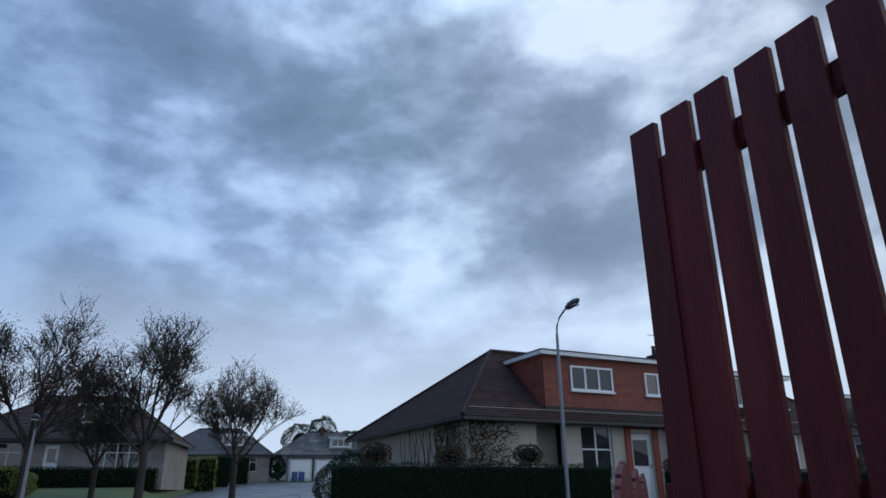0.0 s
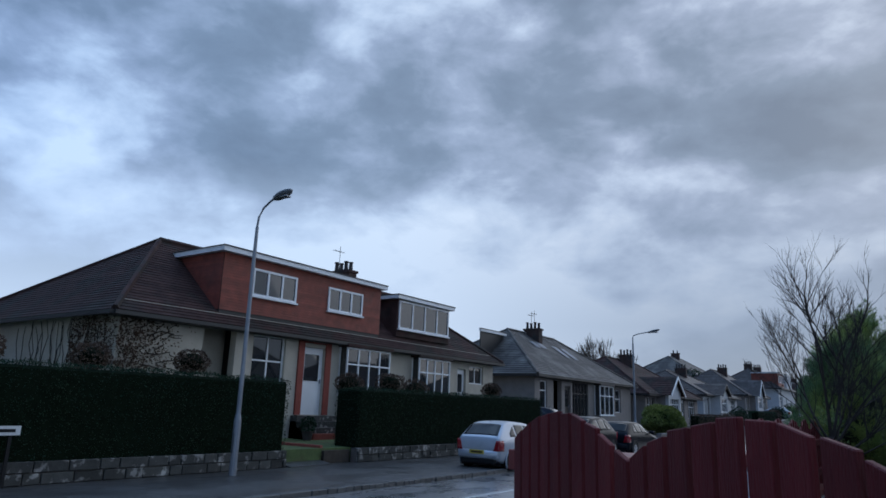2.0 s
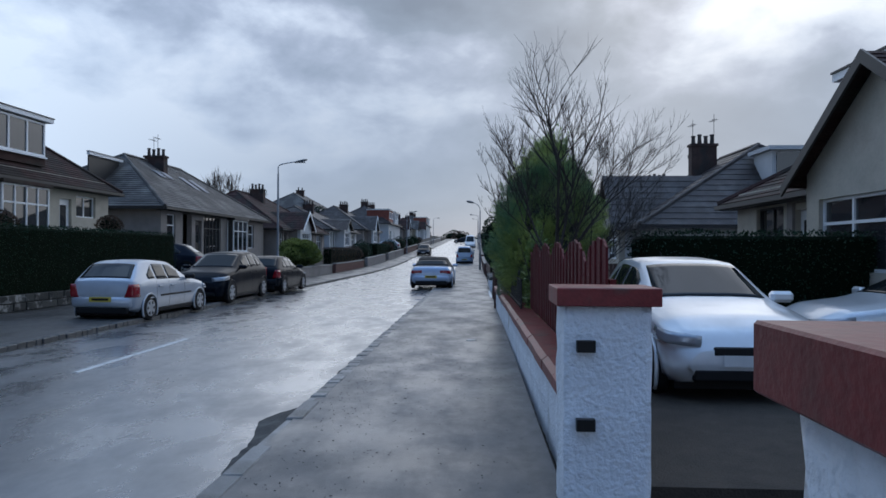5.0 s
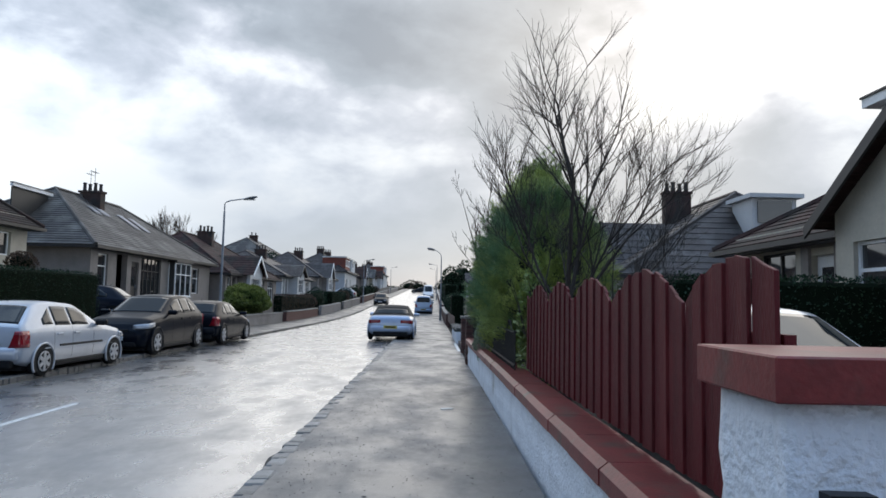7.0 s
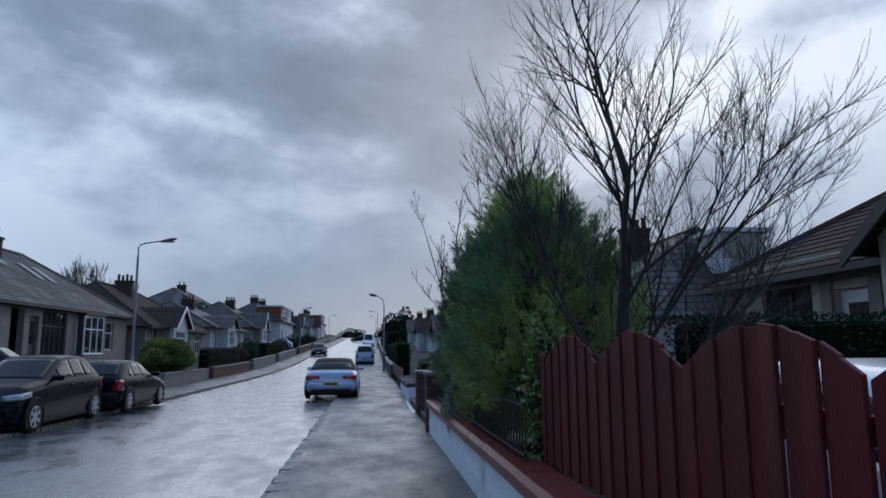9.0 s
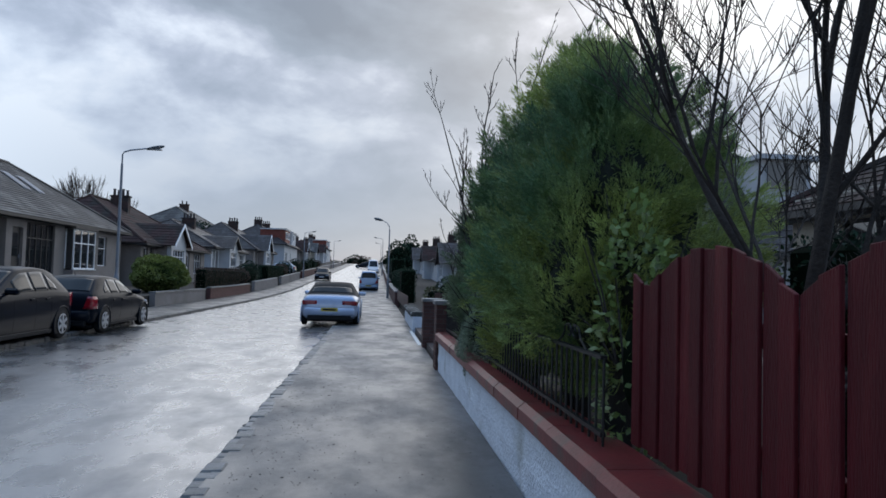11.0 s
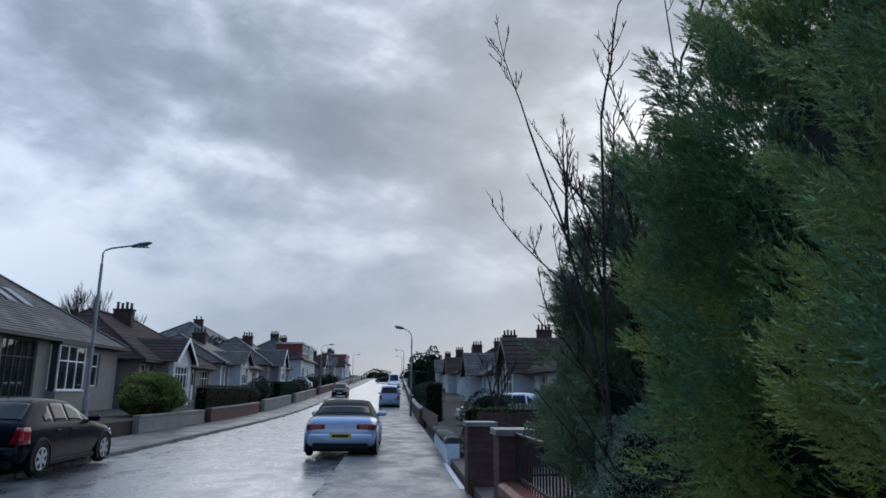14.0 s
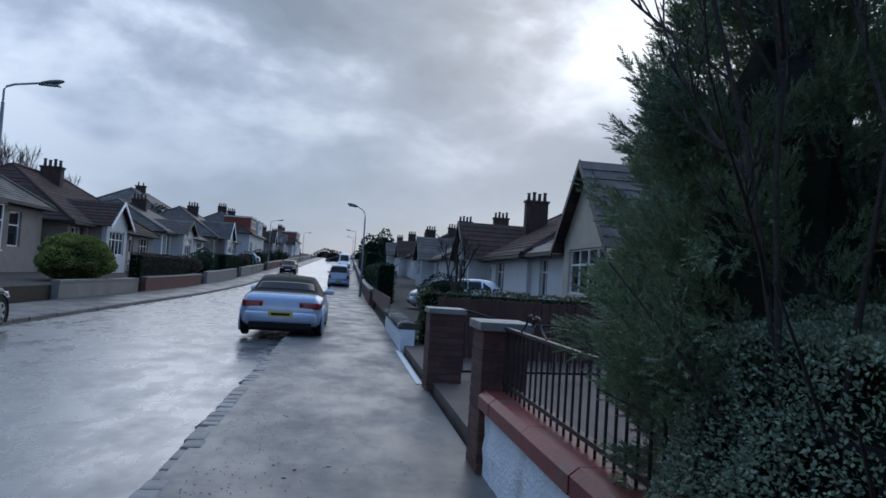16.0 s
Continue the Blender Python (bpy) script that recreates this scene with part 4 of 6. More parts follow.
def cypress(label, cx, cy, h, r, boughs, seed, leafm="cypress_leaf", low=0.2, reach=0.5, per=90, size=0.10):
    """A cypress: feathery boughs that curve out and up all over a lumpy crown."""
    rng = np.random.default_rng(seed)
    t = thing("conifer", label, "conifer", pose(cx, cy, 0.1))
    bm = bmesh.new()
    tube(bm, [(0, 0, -0.1), (0.03, 0, h * 0.4), (0, 0.02, h * 0.85)], [0.13, 0.09, 0.03], 8)
    part("trunk", bm, MAT["bark"], t)

    def profile(u):
        return r * (np.minimum(1.0, 0.62 + u * 1.5) * np.clip(1 - np.clip((u - 0.40) / 0.61, 0, 1) ** 2.2, 0, 1) ** 0.7 + 0.02)

    # boughs: plumes that curve out and up, each set with flat feathered sprays
    lobes = boughs // 6
    lu, la = (np.arange(lobes) + rng.uniform(0, 1, lobes)) / lobes, np.arange(lobes) * 2.39996 + rng.normal(0, 0.25, lobes)
    lu = lu ** 0.85
    pick = rng.integers(0, lobes, boughs)
    loose = rng.uniform(0, 1, boughs) < 0.4
    u = np.clip(np.where(loose, rng.uniform(0, 1, boughs) ** 0.85, lu[pick] + rng.normal(0, 0.018, boughs)), 0, 1)
    a = np.where(loose, rng.uniform(0, 2 * np.pi, boughs), la[pick] + rng.normal(0, 0.10, boughs))
    lout = np.stack([np.cos(la), np.sin(la), np.zeros(lobes)], 1)
    lway = unit(lout + np.stack([np.zeros(lobes), np.zeros(lobes), 0.15 + 0.95 * lu + 0.3 * rng.normal(size=lobes)], 1) + 0.2 * rng.normal(size=lout.shape))
    out = np.stack([np.cos(a), np.sin(a), np.zeros(boughs)], 1)
    z = low + u * (h - low)
    ln = reach * rng.uniform(0.6, 1.25, boughs) * rng.uniform(0.8, 1.2, lobes)[pick]
    freeway = unit(out + np.stack([np.zeros(boughs), np.zeros(boughs), 0.2 + 0.9 * u], 1))
    way = unit(np.where(loose[:, None], freeway, lway[pick]) + 0.32 * rng.normal(size=out.shape))
    rad = np.maximum(profile(u) + np.where(loose, -0.12, rng.uniform(-0.12, 0.10, lobes)[pick]) - 0.7 * ln, 0.0)
    root = out * rad[:, None]
    root[:, 2] = z - 0.4 * ln
    fat = 0.21 * ln * rng.uniform(0.7, 1.3, boughs)
    n = boughs * per
    k = np.repeat(np.arange(boughs), per)
    s = rng.uniform(0.0, 1.0, n) ** 0.75
    around = unit(np.cross(way[k], rng.normal(size=(n, 3))))
    wide = fat[k] * np.sqrt(np.clip(1 - (1.45 * s - 0.45) ** 2, 0.0, 1)) * rng.uniform(0.2, 1.0, n) ** 0.6
    bend = np.zeros((n, 3))
    bend[:, 2] = 0.22 * s * s * ln[k]
    at = root[k] + way[k] * (s * ln[k])[:, None] + around * wide[:, None] + bend
    at[:, 2] = np.maximum(at[:, 2], 0.05)
    tipward = way[k] + np.array([0, 0, 0.35]) * s[:, None]
    d = unit(tipward + around * 0.45 * rng.uniform(0.4, 1.3, (n, 1)) + 0.16 * rng.normal(size=(n, 3)))
    plane = unit(np.cross(d, around + 0.8 * rng.normal(size=(n, 3))))
    spray = size * 2.6 * rng.uniform(0.6, 1.3, n)
    # leaflets along both edges of each spray, shorter to its tip
    m = 12
    q = np.tile(np.arange(m) / m, n)
    at, d, plane = np.repeat(at, m, 0), np.repeat(d, m, 0), np.repeat(plane, m, 0)
    sl = np.repeat(spray, m)
    hand = np.where(np.tile(np.arange(m) % 2, n) == 0, 1.0, -1.0)[:, None]
    base = at + d * (sl * q)[:, None]
    e = unit(d * 0.9 + plane * hand * (0.75 - 0.5 * q)[:, None] + 0.16 * rng.normal(size=d.shape))
    long = (size * 0.95 * (1.05 - 0.6 * q) * rng.uniform(0.7, 1.25, n * m))[:, None]
    side = unit(np.cross(e, np.cross(e, plane) + 0.5 * rng.normal(size=e.shape))) * (size * 0.105)
    v = np.stack([base - side, base + side, base + e * long], 1).reshape(-1, 3)
    raw_mesh("foliage", v, np.arange(len(v)).reshape(-1, 3), MAT[leafm], t, "dense feathery evergreen sprays")
    # solid lumpy filler, coloured as the shade deep between the boughs
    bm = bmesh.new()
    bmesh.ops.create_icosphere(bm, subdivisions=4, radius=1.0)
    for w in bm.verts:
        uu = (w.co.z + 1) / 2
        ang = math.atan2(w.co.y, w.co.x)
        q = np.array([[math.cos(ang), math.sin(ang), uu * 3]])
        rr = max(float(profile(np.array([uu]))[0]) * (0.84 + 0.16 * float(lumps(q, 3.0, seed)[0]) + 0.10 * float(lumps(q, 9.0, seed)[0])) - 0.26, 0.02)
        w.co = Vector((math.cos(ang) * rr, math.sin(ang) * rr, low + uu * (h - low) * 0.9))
    part("inner_mass", bm, MAT["cypress_shade_core"], t, "solid near-black filler for the shade inside the foliage", smooth=True)
    return t


def hedge(label, x0, x1, y0, y1, z0, z1, n, seed, leafm="hedge_leaf", size=0.045, rough=0.05, base=None, category="hedge"):
    """A clipped hedge: a solid core, coloured near-black as inner shade, under a skin of small leaves."""
    rng = np.random.default_rng(seed)
    t = thing("hedge", label, category, pose((x0 + x1) / 2, (y0 + y1) / 2, z0))
    w, d, h = (x1 - x0) / 2, (y1 - y0) / 2, z1 - z0
    areas = np.array([2 * d * h, 2 * d * h, 2 * w * h, 2 * w * h, 4 * w * d])
    kind = rng.choice(5, n, p=areas / areas.sum())
    a, b = rng.uniform(-1, 1, n), rng.uniform(0, 1, n)
    at, out = np.zeros((n, 3)), np.zeros((n, 3))
    for k, (o, f) in enumerate(((( 1, 0, 0), lambda a, b: (w, a * d, b * h)), ((-1, 0, 0), lambda a, b: (-w, a * d, b * h)), ((0, 1, 0), lambda a, b: (a * w, d, b * h)),
                                ((0, -1, 0), lambda a, b: (a * w, -d, b * h)), ((0, 0, 1), lambda a, b: (a * w, (b * 2 - 1) * d, h)))):
        m = kind == k
        q = f(a[m], b[m])
        at[m] = np.stack([np.broadcast_to(c, m.sum()) for c in q], 1)
        out[m] = o
    r = min(0.14, w * 0.5, d * 0.5)
    inner = np.clip(at, [-w + r, -d + r, 0], [w - r, d - r, h - r])
    nrm = unit(at - inner + 1e-6 * out)
    at = inner + nrm * np.minimum(np.linalg.norm(at - inner, axis=1, keepdims=True), r)
    at += nrm * (rough * lumps(at, 2.2, seed) + rough * 0.6 * lumps(at, 7.0, seed) + rng.uniform(-0.05, 0.012, n))[:, None]
    v, f = leaves(rng, at, nrm + np.array([0, 0, 0.3]), size, size * 0.28)
    raw_mesh("foliage", v, f, MAT[leafm], t, "clipped skin of small leaves")
    # plain box, dark in place of the hedge's inner shade
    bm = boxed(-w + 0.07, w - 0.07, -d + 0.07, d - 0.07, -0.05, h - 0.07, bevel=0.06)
    part("inner_mass", bm, MAT["hedge_shade_core"], t, "solid near-black filler for the shade inside the foliage")
    return t


def shrub(label, cx, cy, cz, rx, ry, rz, n, seed, leafm="bush_leaf", size=0.06, core=0.75, category="shrub", stalk=0.0, twigs=0):
    rng = np.random.default_rng(seed)
    t = thing("shrub", label, category, pose(cx, cy, cz))
    d = unit(rng.normal(size=(n, 3)))
    rad = (1 + 0.16 * lumps(d, 3.0, seed) + 0.10 * lumps(d, 7.0, seed + 1)) * (1 - rng.uniform(0, 0.3, n) ** 2)
    at = d * rad[:, None] * np.array([rx, ry, rz]) + np.array([0, 0, rz + stalk])
    keep = at[:, 2] > -0.02
    v, f = leaves(rng, at[keep], d[keep] + np.array([0, 0, 0.2]), size, size * 0.3)
    raw_mesh("foliage", v, f, MAT[leafm], t, "small dense leaves")
    # solid ball whose near-black colour stands for the shade inside
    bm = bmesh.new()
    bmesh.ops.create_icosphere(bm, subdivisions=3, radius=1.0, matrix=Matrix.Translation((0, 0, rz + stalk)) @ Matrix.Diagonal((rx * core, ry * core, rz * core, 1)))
    part("inner_mass", bm, MAT["hedge_shade_core"], t, "solid near-black filler for the shade inside the foliage", smooth=True)
    if stalk:
        bm = bmesh.new()
        cylinder(bm, (0, 0), 0.04, 0.03, -0.05, stalk + rz * 0.4, 7)
        part("stem", bm, MAT["bark"], t)
    if twigs:
        bm = bmesh.new()
        for _ in range(twigs):
            a = rng.uniform(0, 6.28)
            p = Vector((rx * 0.5 * math.cos(a), ry * 0.5 * math.sin(a), rz + stalk))
            q = p + Vector((rx * 1.0 * math.cos(a), ry * 1.0 * math.sin(a), rz * rng.uniform(0.3, 1.3)))
            tube(bm, [p, (p + q) / 2 + Vector((0, 0, 0.05)), q], [0.008, 0.006, 0.003], 4)
        part("twig_growth", bm, MAT["bark"], t, "thin bare twigs", kind="stuff")
    return t


def bare_tree(label, at, stems, levels, seed, tip=0.004, group="", scale=1.0, trunk=None, spread=0.5, up=0.25, kids=(3, 5), category="tree", leaf=None, ratio=0.66):
    """A leafless tree: limbs that fork again and again into fine twigs."""
    rng = random.Random(seed)
    t = thing("bare_tree", label, category, at, group)
    wood, twig = bmesh.new(), bmesh.new()
    tips = []

    def grow(p, d, length, radius, level):
        n = 4 if level < 2 else 3
        pts, q, w = [p], p.copy(), d.copy()
        for i in range(n):
            w = (w + Vector((rng.uniform(-1, 1), rng.uniform(-1, 1), rng.uniform(-0.5, 1) * 0.8)) * 0.11 + Vector((0, 0, up * 0.18))).normalized()
            q = q + w * length / n
            pts.append(q.copy())
        end = max(radius * 0.45, tip * 0.6)
        radii = [radius + (end - radius) * i / n for i in range(n + 1)]
        tube(wood if radius > 0.012 * scale else twig, pts, radii, 6 if radius > 0.02 * scale else (4 if radius > 0.008 else 3), cap=False)
        if level == levels:
            tips.append(q)
            return
        for k in range(rng.randint(*kids)):
            s = rng.uniform(0.3, 1.0) if k else 1.0
            i = min(int(s * n), n - 1)
            b = pts[i].lerp(pts[i + 1], s * n - i)
            a = Vector((rng.uniform(-1, 1), rng.uniform(-1, 1), rng.uniform(-0.35, 0.8)))
            nd = (w + a * spread * (0.55 if k == 0 else 1.15)).normalized()
            grow(b, nd, length * ratio * rng.uniform(0.82, 1.2), max(radius * rng.uniform(0.42, 0.6), tip), level + 1)

    if trunk:
        tube(wood, [(0, 0, -0.15), (0, 0, 0), (0.02, 0.01, trunk[0] * 0.5), (0, 0, trunk[0] * 1.04)], [trunk[1] * 1.5, trunk[1] * 1.15, trunk[1] * 0.95, trunk[1] * 0.9], 9)
    for d, length, radius, z in stems:
        grow(Vector((0, 0, z)), Vector(d).normalized(), length, radius, 0)
    part("trunk", wood, MAT["bark"], t, smooth=True)
    part("crown", twig, MAT["bark"], t, "fine leafless twigs")
    if leaf:
        g = np.random.default_rng(seed)
        base = np.array([tuple(p) for p in tips])
        pick = base[g.integers(0, len(base), leaf[0])] + g.normal(size=(leaf[0], 3)) * leaf[2]
        v, f = leaves(g, pick, g.normal(size=pick.shape), leaf[1], leaf[1] * 0.3)
        raw_mesh("last_leaves", v, f, MAT["dry_leaf"], t, "few dry brown leaves left on the twigs")
    return t


# ---- boundary on the near side ----
raw_mesh("pavement_litter", *pavement_litter(), MAT["debris"], None, "grit and leaf scraps washed along the pavement")
tagged(bpy.data.objects["pavement_litter"], category="litter")

def pier(label, x0, x1, y0, y1, h, cap, over=0.05, body="white_wall", top="red_cope", brackets=0):
    t = thing("gate_pier", label, "pier", pose((x0 + x1) / 2, (y0 + y1) / 2, 0))
    w, d = (x1 - x0) / 2, (y1 - y0) / 2
    rng = random.Random(int(y0 * 100))
    bm = boxed(-w, w, -d, d, -0.15, h - cap)
    if body == "white_wall":
        bmesh.ops.subdivide_edges(bm, edges=bm.edges[:], cuts=14, use_grid_fill=True)
        for v in bm.verts:
            v.co += Vector((rng.uniform(-1, 1), rng.uniform(-1, 1), rng.uniform(-1, 1))) * 0.006
        part("shaft", bm, MAT[body], t, "white painted roughcast, stained near the ground", smooth=True)
    else:
        part("shaft", bm, MAT["mortar"], t)
        k = round((h - cap) / 0.078)
        for i in range(k):
            z = i * (h - cap) / k
            for s, (a, b, c, e) in enumerate((((-w - 0.008), (w + 0.008), -d - 0.008, -d + 0.05), ((-w - 0.008), (w + 0.008), d - 0.05, d + 0.008), (-w - 0.008, -w + 0.05, -d + 0.055, d - 0.055), (w - 0.05, w + 0.008, -d + 0.055, d - 0.055))):
                if s < 2:
                    cut = (0.5 if i % 2 else 0.33) * (b - a) + a
                    for p, q in ((a, cut - 0.005), (cut + 0.005, b)):
                        part("brick", boxed(p, q, c, e, z + 0.005, z + (h - cap) / k - 0.005), MAT["red_brick"], t)
                else:
                    part("brick", boxed(a, b, c, e, z + 0.005, z + (h - cap) / k - 0.005), MAT["red_brick"], t)
    bm = boxed(-w - over, w + over, -d - over, d + over, h - cap, h, bevel=0.005)
    part("cap", bm, MAT[top], t, "red painted cap stone, scuffed" if top == "red_cope" else "weathered stone cap")
    for z in range(brackets):
        part("gate_bracket", boxed(-0.19, -0.08, -d - 0.05, -d + 0.01, 0.52 + 0.47 * z, 0.59 + 0.47 * z), MAT["iron"], t, "black iron gate bracket")
    return t


pier("white roughcast gate pier with a red cap beside the pavement", -0.06, 0.52, -13.86, -13.52, 1.49, 0.11)
pier("white roughcast gate pier with red cap and black brackets", 0.0, 0.52, -10.45, -10.08, 1.375, 0.11, brackets=2)
pier("dark red brick gate pier with a flat grey cap", -0.02, 0.32, 4.1, 4.5, 1.16, 0.07, 0.04, "brick", "kerb")
pier("dark red brick gate pier beside the drive", 0.02, 0.46, 7.7, 8.15, 1.08, 0.07, 0.03, "brick", "kerb")


def low_wall(label, y0, y1, h=0.64, cope=0.13):
    t = thing("boundary_wall", label, "wall", pose(0.025 if y0 < 5 else 0.0, 0, 0, 0, 0, 0.5 if y0 < 5 else 0.0), kind="structure")
    rng = random.Random(int(y0))
    bm = bmesh.new()
    n = int((y1 - y0) / 0.12)
    rows = []
    for i in range(n + 1):
        y = y0 + (y1 - y0) * i / n
        g = ground_z(y)
        rows.append([bm.verts.new((x + rng.uniform(-0.006, 0.006), y, g + z)) for x, z in ((0.03, -0.2), (0.03, 0.1), (0.025, 0.2), (0.03, 0.3), (0.03, 0.4), (0.03, h - cope), (0.30, h - cope), (0.30, -0.2))])
    for a, b in zip(rows, rows[1:]):
        for k in range(7):
            bm.faces.new((a[k], b[k], b[k + 1], a[k + 1]))
    for r in (rows[0], rows[-1]):
        bm.faces.new(r)
    bmesh.ops.recalc_face_normals(bm, faces=bm.faces[:])
    part("wall_body", bm, MAT["white_wall"], t, "white painted roughcast", smooth=False)
    y = y0
    while y < y1 - 0.05:
        ln = min(rng.uniform(0.75, 1.0), y1 - y)
        g = ground_z(y + ln / 2)
        bm = bmesh.new()
        dx = rng.uniform(-0.006, 0.006)
        prof = [(-0.03, 0), (-0.03, cope * 0.7), (0.02, cope), (0.31, cope * 1.0), (0.36, cope * 0.7), (0.36, 0)]
        ends = []
        for yy in (y + 0.004, y + ln - 0.004):
            ends.append([bm.verts.new((px + dx, yy, g + h - cope + pz)) for px, pz in prof])
        for k in range(len(prof)):
            bm.faces.new((ends[0][k], ends[0][(k + 1) % 6], ends[1][(k + 1) % 6], ends[1][k]))
        bm.faces.new(ends[0])
        bm.faces.new(ends[1])
        bmesh.ops.recalc_face_normals(bm, faces=bm.faces[:])
        part("cope_stone", bm, MAT["red_cope" if y0 < 5 else "stone"], t)
        y += ln
    return t


low_wall("low white roughcast wall with a flaking red cope", -10.1, 4.08)
low_wall("low white roughcast wall with a dark cope beyond the drive", 12.2, 17.5, 0.55)


def boarded(label, run, base_z, name="fence", width=0.1, gap=0.012, top=None, thick=0.02, rails=(), mat="red_fence", group="", along="y", off=0.3, seed=1, pointed=0.012, stagger=0.0):
    """A fence of upright boards on rails. along: the axis that it runs along, at off on the other one."""
    t = thing(name, label, "fence", pose(0.02, 0, 0, 0, 0, 0.5) if name == "fence" and run[0] < -5 else pose(0, 0, 0), group)
    rng = random.Random(seed)
    p, i = run[0], 0
    while p < run[1] - 0.02:
        w = width * rng.uniform(0.94, 1.05)
        z0, z1 = (top(p + 0.004), top(p + w))
        z0, z1 = z0 + rng.uniform(-1, 1) * pointed, z1 + rng.uniform(-1, 1) * pointed
        bz = base_z + rng.uniform(0, 0.02)
        d = off + (stagger if i % 2 else 0.0)
        lean = rng.uniform(-0.004, 0.004)
        bm = bmesh.new()
        prof = [(p, bz), (p + w, bz), (p + w + lean, z1 - 0.004), (p + lean, z0 - 0.004)]
        fr, bk = [], []
        for q, z in prof:
            fr.append(bm.verts.new((d, q, z) if along == "y" else (q, d, z)))
            bk.append(bm.verts.new((d + thick, q, z) if along == "y" else (q, d + thick, z)))
        bm.faces.new(fr)
        bm.faces.new(bk[::-1])
        for k in range(4):
            bm.faces.new((fr[k], fr[(k + 1) % 4], bk[(k + 1) % 4], bk[k]))
        bmesh.ops.recalc_face_normals(bm, faces=bm.faces[:])
        bmesh.ops.bevel(bm, geom=bm.edges[:], offset=0.003, segments=1, affect="EDGES")
        part("board", bm, MAT[mat], t)
        p += w + (gap(p) if callable(gap) else gap)
        i += 1
    for z in rails:
        a = (off + thick + abs(stagger) + 0.001, off + thick + abs(stagger) + 0.046)
        part("rail", boxed(*a, run[0], run[1], z, z + 0.09) if along == "y" else boxed(run[0], run[1], *a, z, z + 0.09), MAT[mat], t)
    return t


def scallop(cusps, low, high):
    def top(p):
        for a, b in zip(cusps, cusps[1:]):
            if a <= p < b:
                s = (p - a) / (b - a) * 2 - 1
                return low + (high - low) * max(0.0, 1 - abs(s) ** 2.0)
        return low
    return top


boarded("red stained scalloped timber fence standing on the low wall", (-9.62, -3.55), 0.66, width=0.1, gap=lambda p: 0.01 if p > -7.4 else 0.013, top=scallop([-9.85, -8.7, -7.4, -6.15, -4.95, -3.7, -2.5], 1.5, 1.7), rails=(0.85, 1.3),
        off=0.30, seed=3, stagger=0.012)
drive_gate = boarded("red stained scalloped timber drive gate standing open", (0.0, 3.6), 0.08, name="drive_gate", width=0.098, gap=0.024, top=scallop([-0.03, 1.2, 2.42, 3.64], 1.555, 1.71), thick=0.022, rails=(0.35, 1.2), along="x", off=0.0, seed=5, pointed=0.006)
drive_gate.matrix_basis = pose(0.13, -14.28, 0, 0, 0, -43.5)
for px, py in ((0.15, -13.95), (0.24, -14.08)):
    part("post", boxed(-0.045, 0.045, -0.045, 0.045, 0, 1.64, bevel=0.006), MAT["red_fence"], drive_gate, "square red gate post", at=drive_gate.matrix_basis.inverted() @ pose(px, py, 0))
boarded("tall red stained timber gate leaf standing open", (2.957, 5.95), 0.1, name="gate_leaf", width=0.131, gap=0.034, top=lambda p: 2.87, thick=0.028, rails=(0.5, 1.52, 2.62), along="x", off=-16.70, seed=8, pointed=0.004)
part("stile", boxed(3.06, 3.15, -16.69, -16.63, 0.1, 2.72, bevel=0.005), MAT["red_fence"], bpy.data.objects["gate_leaf"], "upright frame timber behind the boards")
boarded("dark brown vertical board fence beside a drive", (0.5, 4.6), 0.05, width=0.14, gap=lambda p: 0.008 if p < 2.0 else 0.016, top=lambda p: 1.15, rails=(0.3, 0.85), along="x", off=10.6, seed=11, mat="timber_brown")
boarded("dark brown low garden fence further up the street", (17.6, 30.0), 0.3, width=0.16, gap=0.01, top=lambda p: ground_z(p) + 0.85, rails=(), off=0.12, seed=12, mat="timber_brown")


def railings(label, y0, y1, z0, z1, x=0.16):
    t = thing("railing", label, "railing", pose(x + 0.05, y0, z0, 0, 0, 0.5))
    L = y1 - y0
    part("top_rail", boxed(-0.02, 0.02, 0, L, z1 - z0 - 0.02, z1 - z0), MAT["iron"], t)
    part("bottom_rail", boxed(-0.015, 0.015, 0, L, 0.06, 0.085), MAT["iron"], t)
    n = int(L / 0.115)
    for i in range(n + 1):
        y = L * i / n
        bm = bmesh.new()
        cylinder(bm, (0, y), 0.008, 0.008, 0.0, z1 - z0 - 0.015, 6)
        part("bar", bm, MAT["iron"], t)
    for i in range(int(L / 1.25)):
        y = 0.6 + i * 1.25
        bm = bmesh.new()
        for s in (-1, 1):
            pts = [(0, y + s * (0.30 - 0.28 * k / 10 - 0.04 * math.sin(k * 0.6)), z1 - z0 + 0.13 * math.sin(k / 10 * math.pi / 2)) for k in range(11)]
            tube(bm, pts, 0.007, 5)
            tube(bm, [(0, y + s * (0.05 + 0.035 * math.cos(a)), z1 - z0 + 0.09 + 0.035 * math.sin(a)) for a in (0, 0.9, 1.8, 2.7, 3.6, 4.5, 5.4)], 0.006, 5)
        part("scroll", bm, MAT["iron"], t, "curled iron ornament")
    return t


railings("black iron railing with scroll tops on the low wall", -3.5, 4.05, 0.63, 1.13)

# drive strip, edging and brick setts
part("edging", boxed(-0.06, 0.02, 8.2, 12.2, -0.05, 0.012), MAT["sign_white"], thing("drive_edging", "pale concrete strip along the drive mouth", "edging", pose(0, 0, 0), kind="structure"))


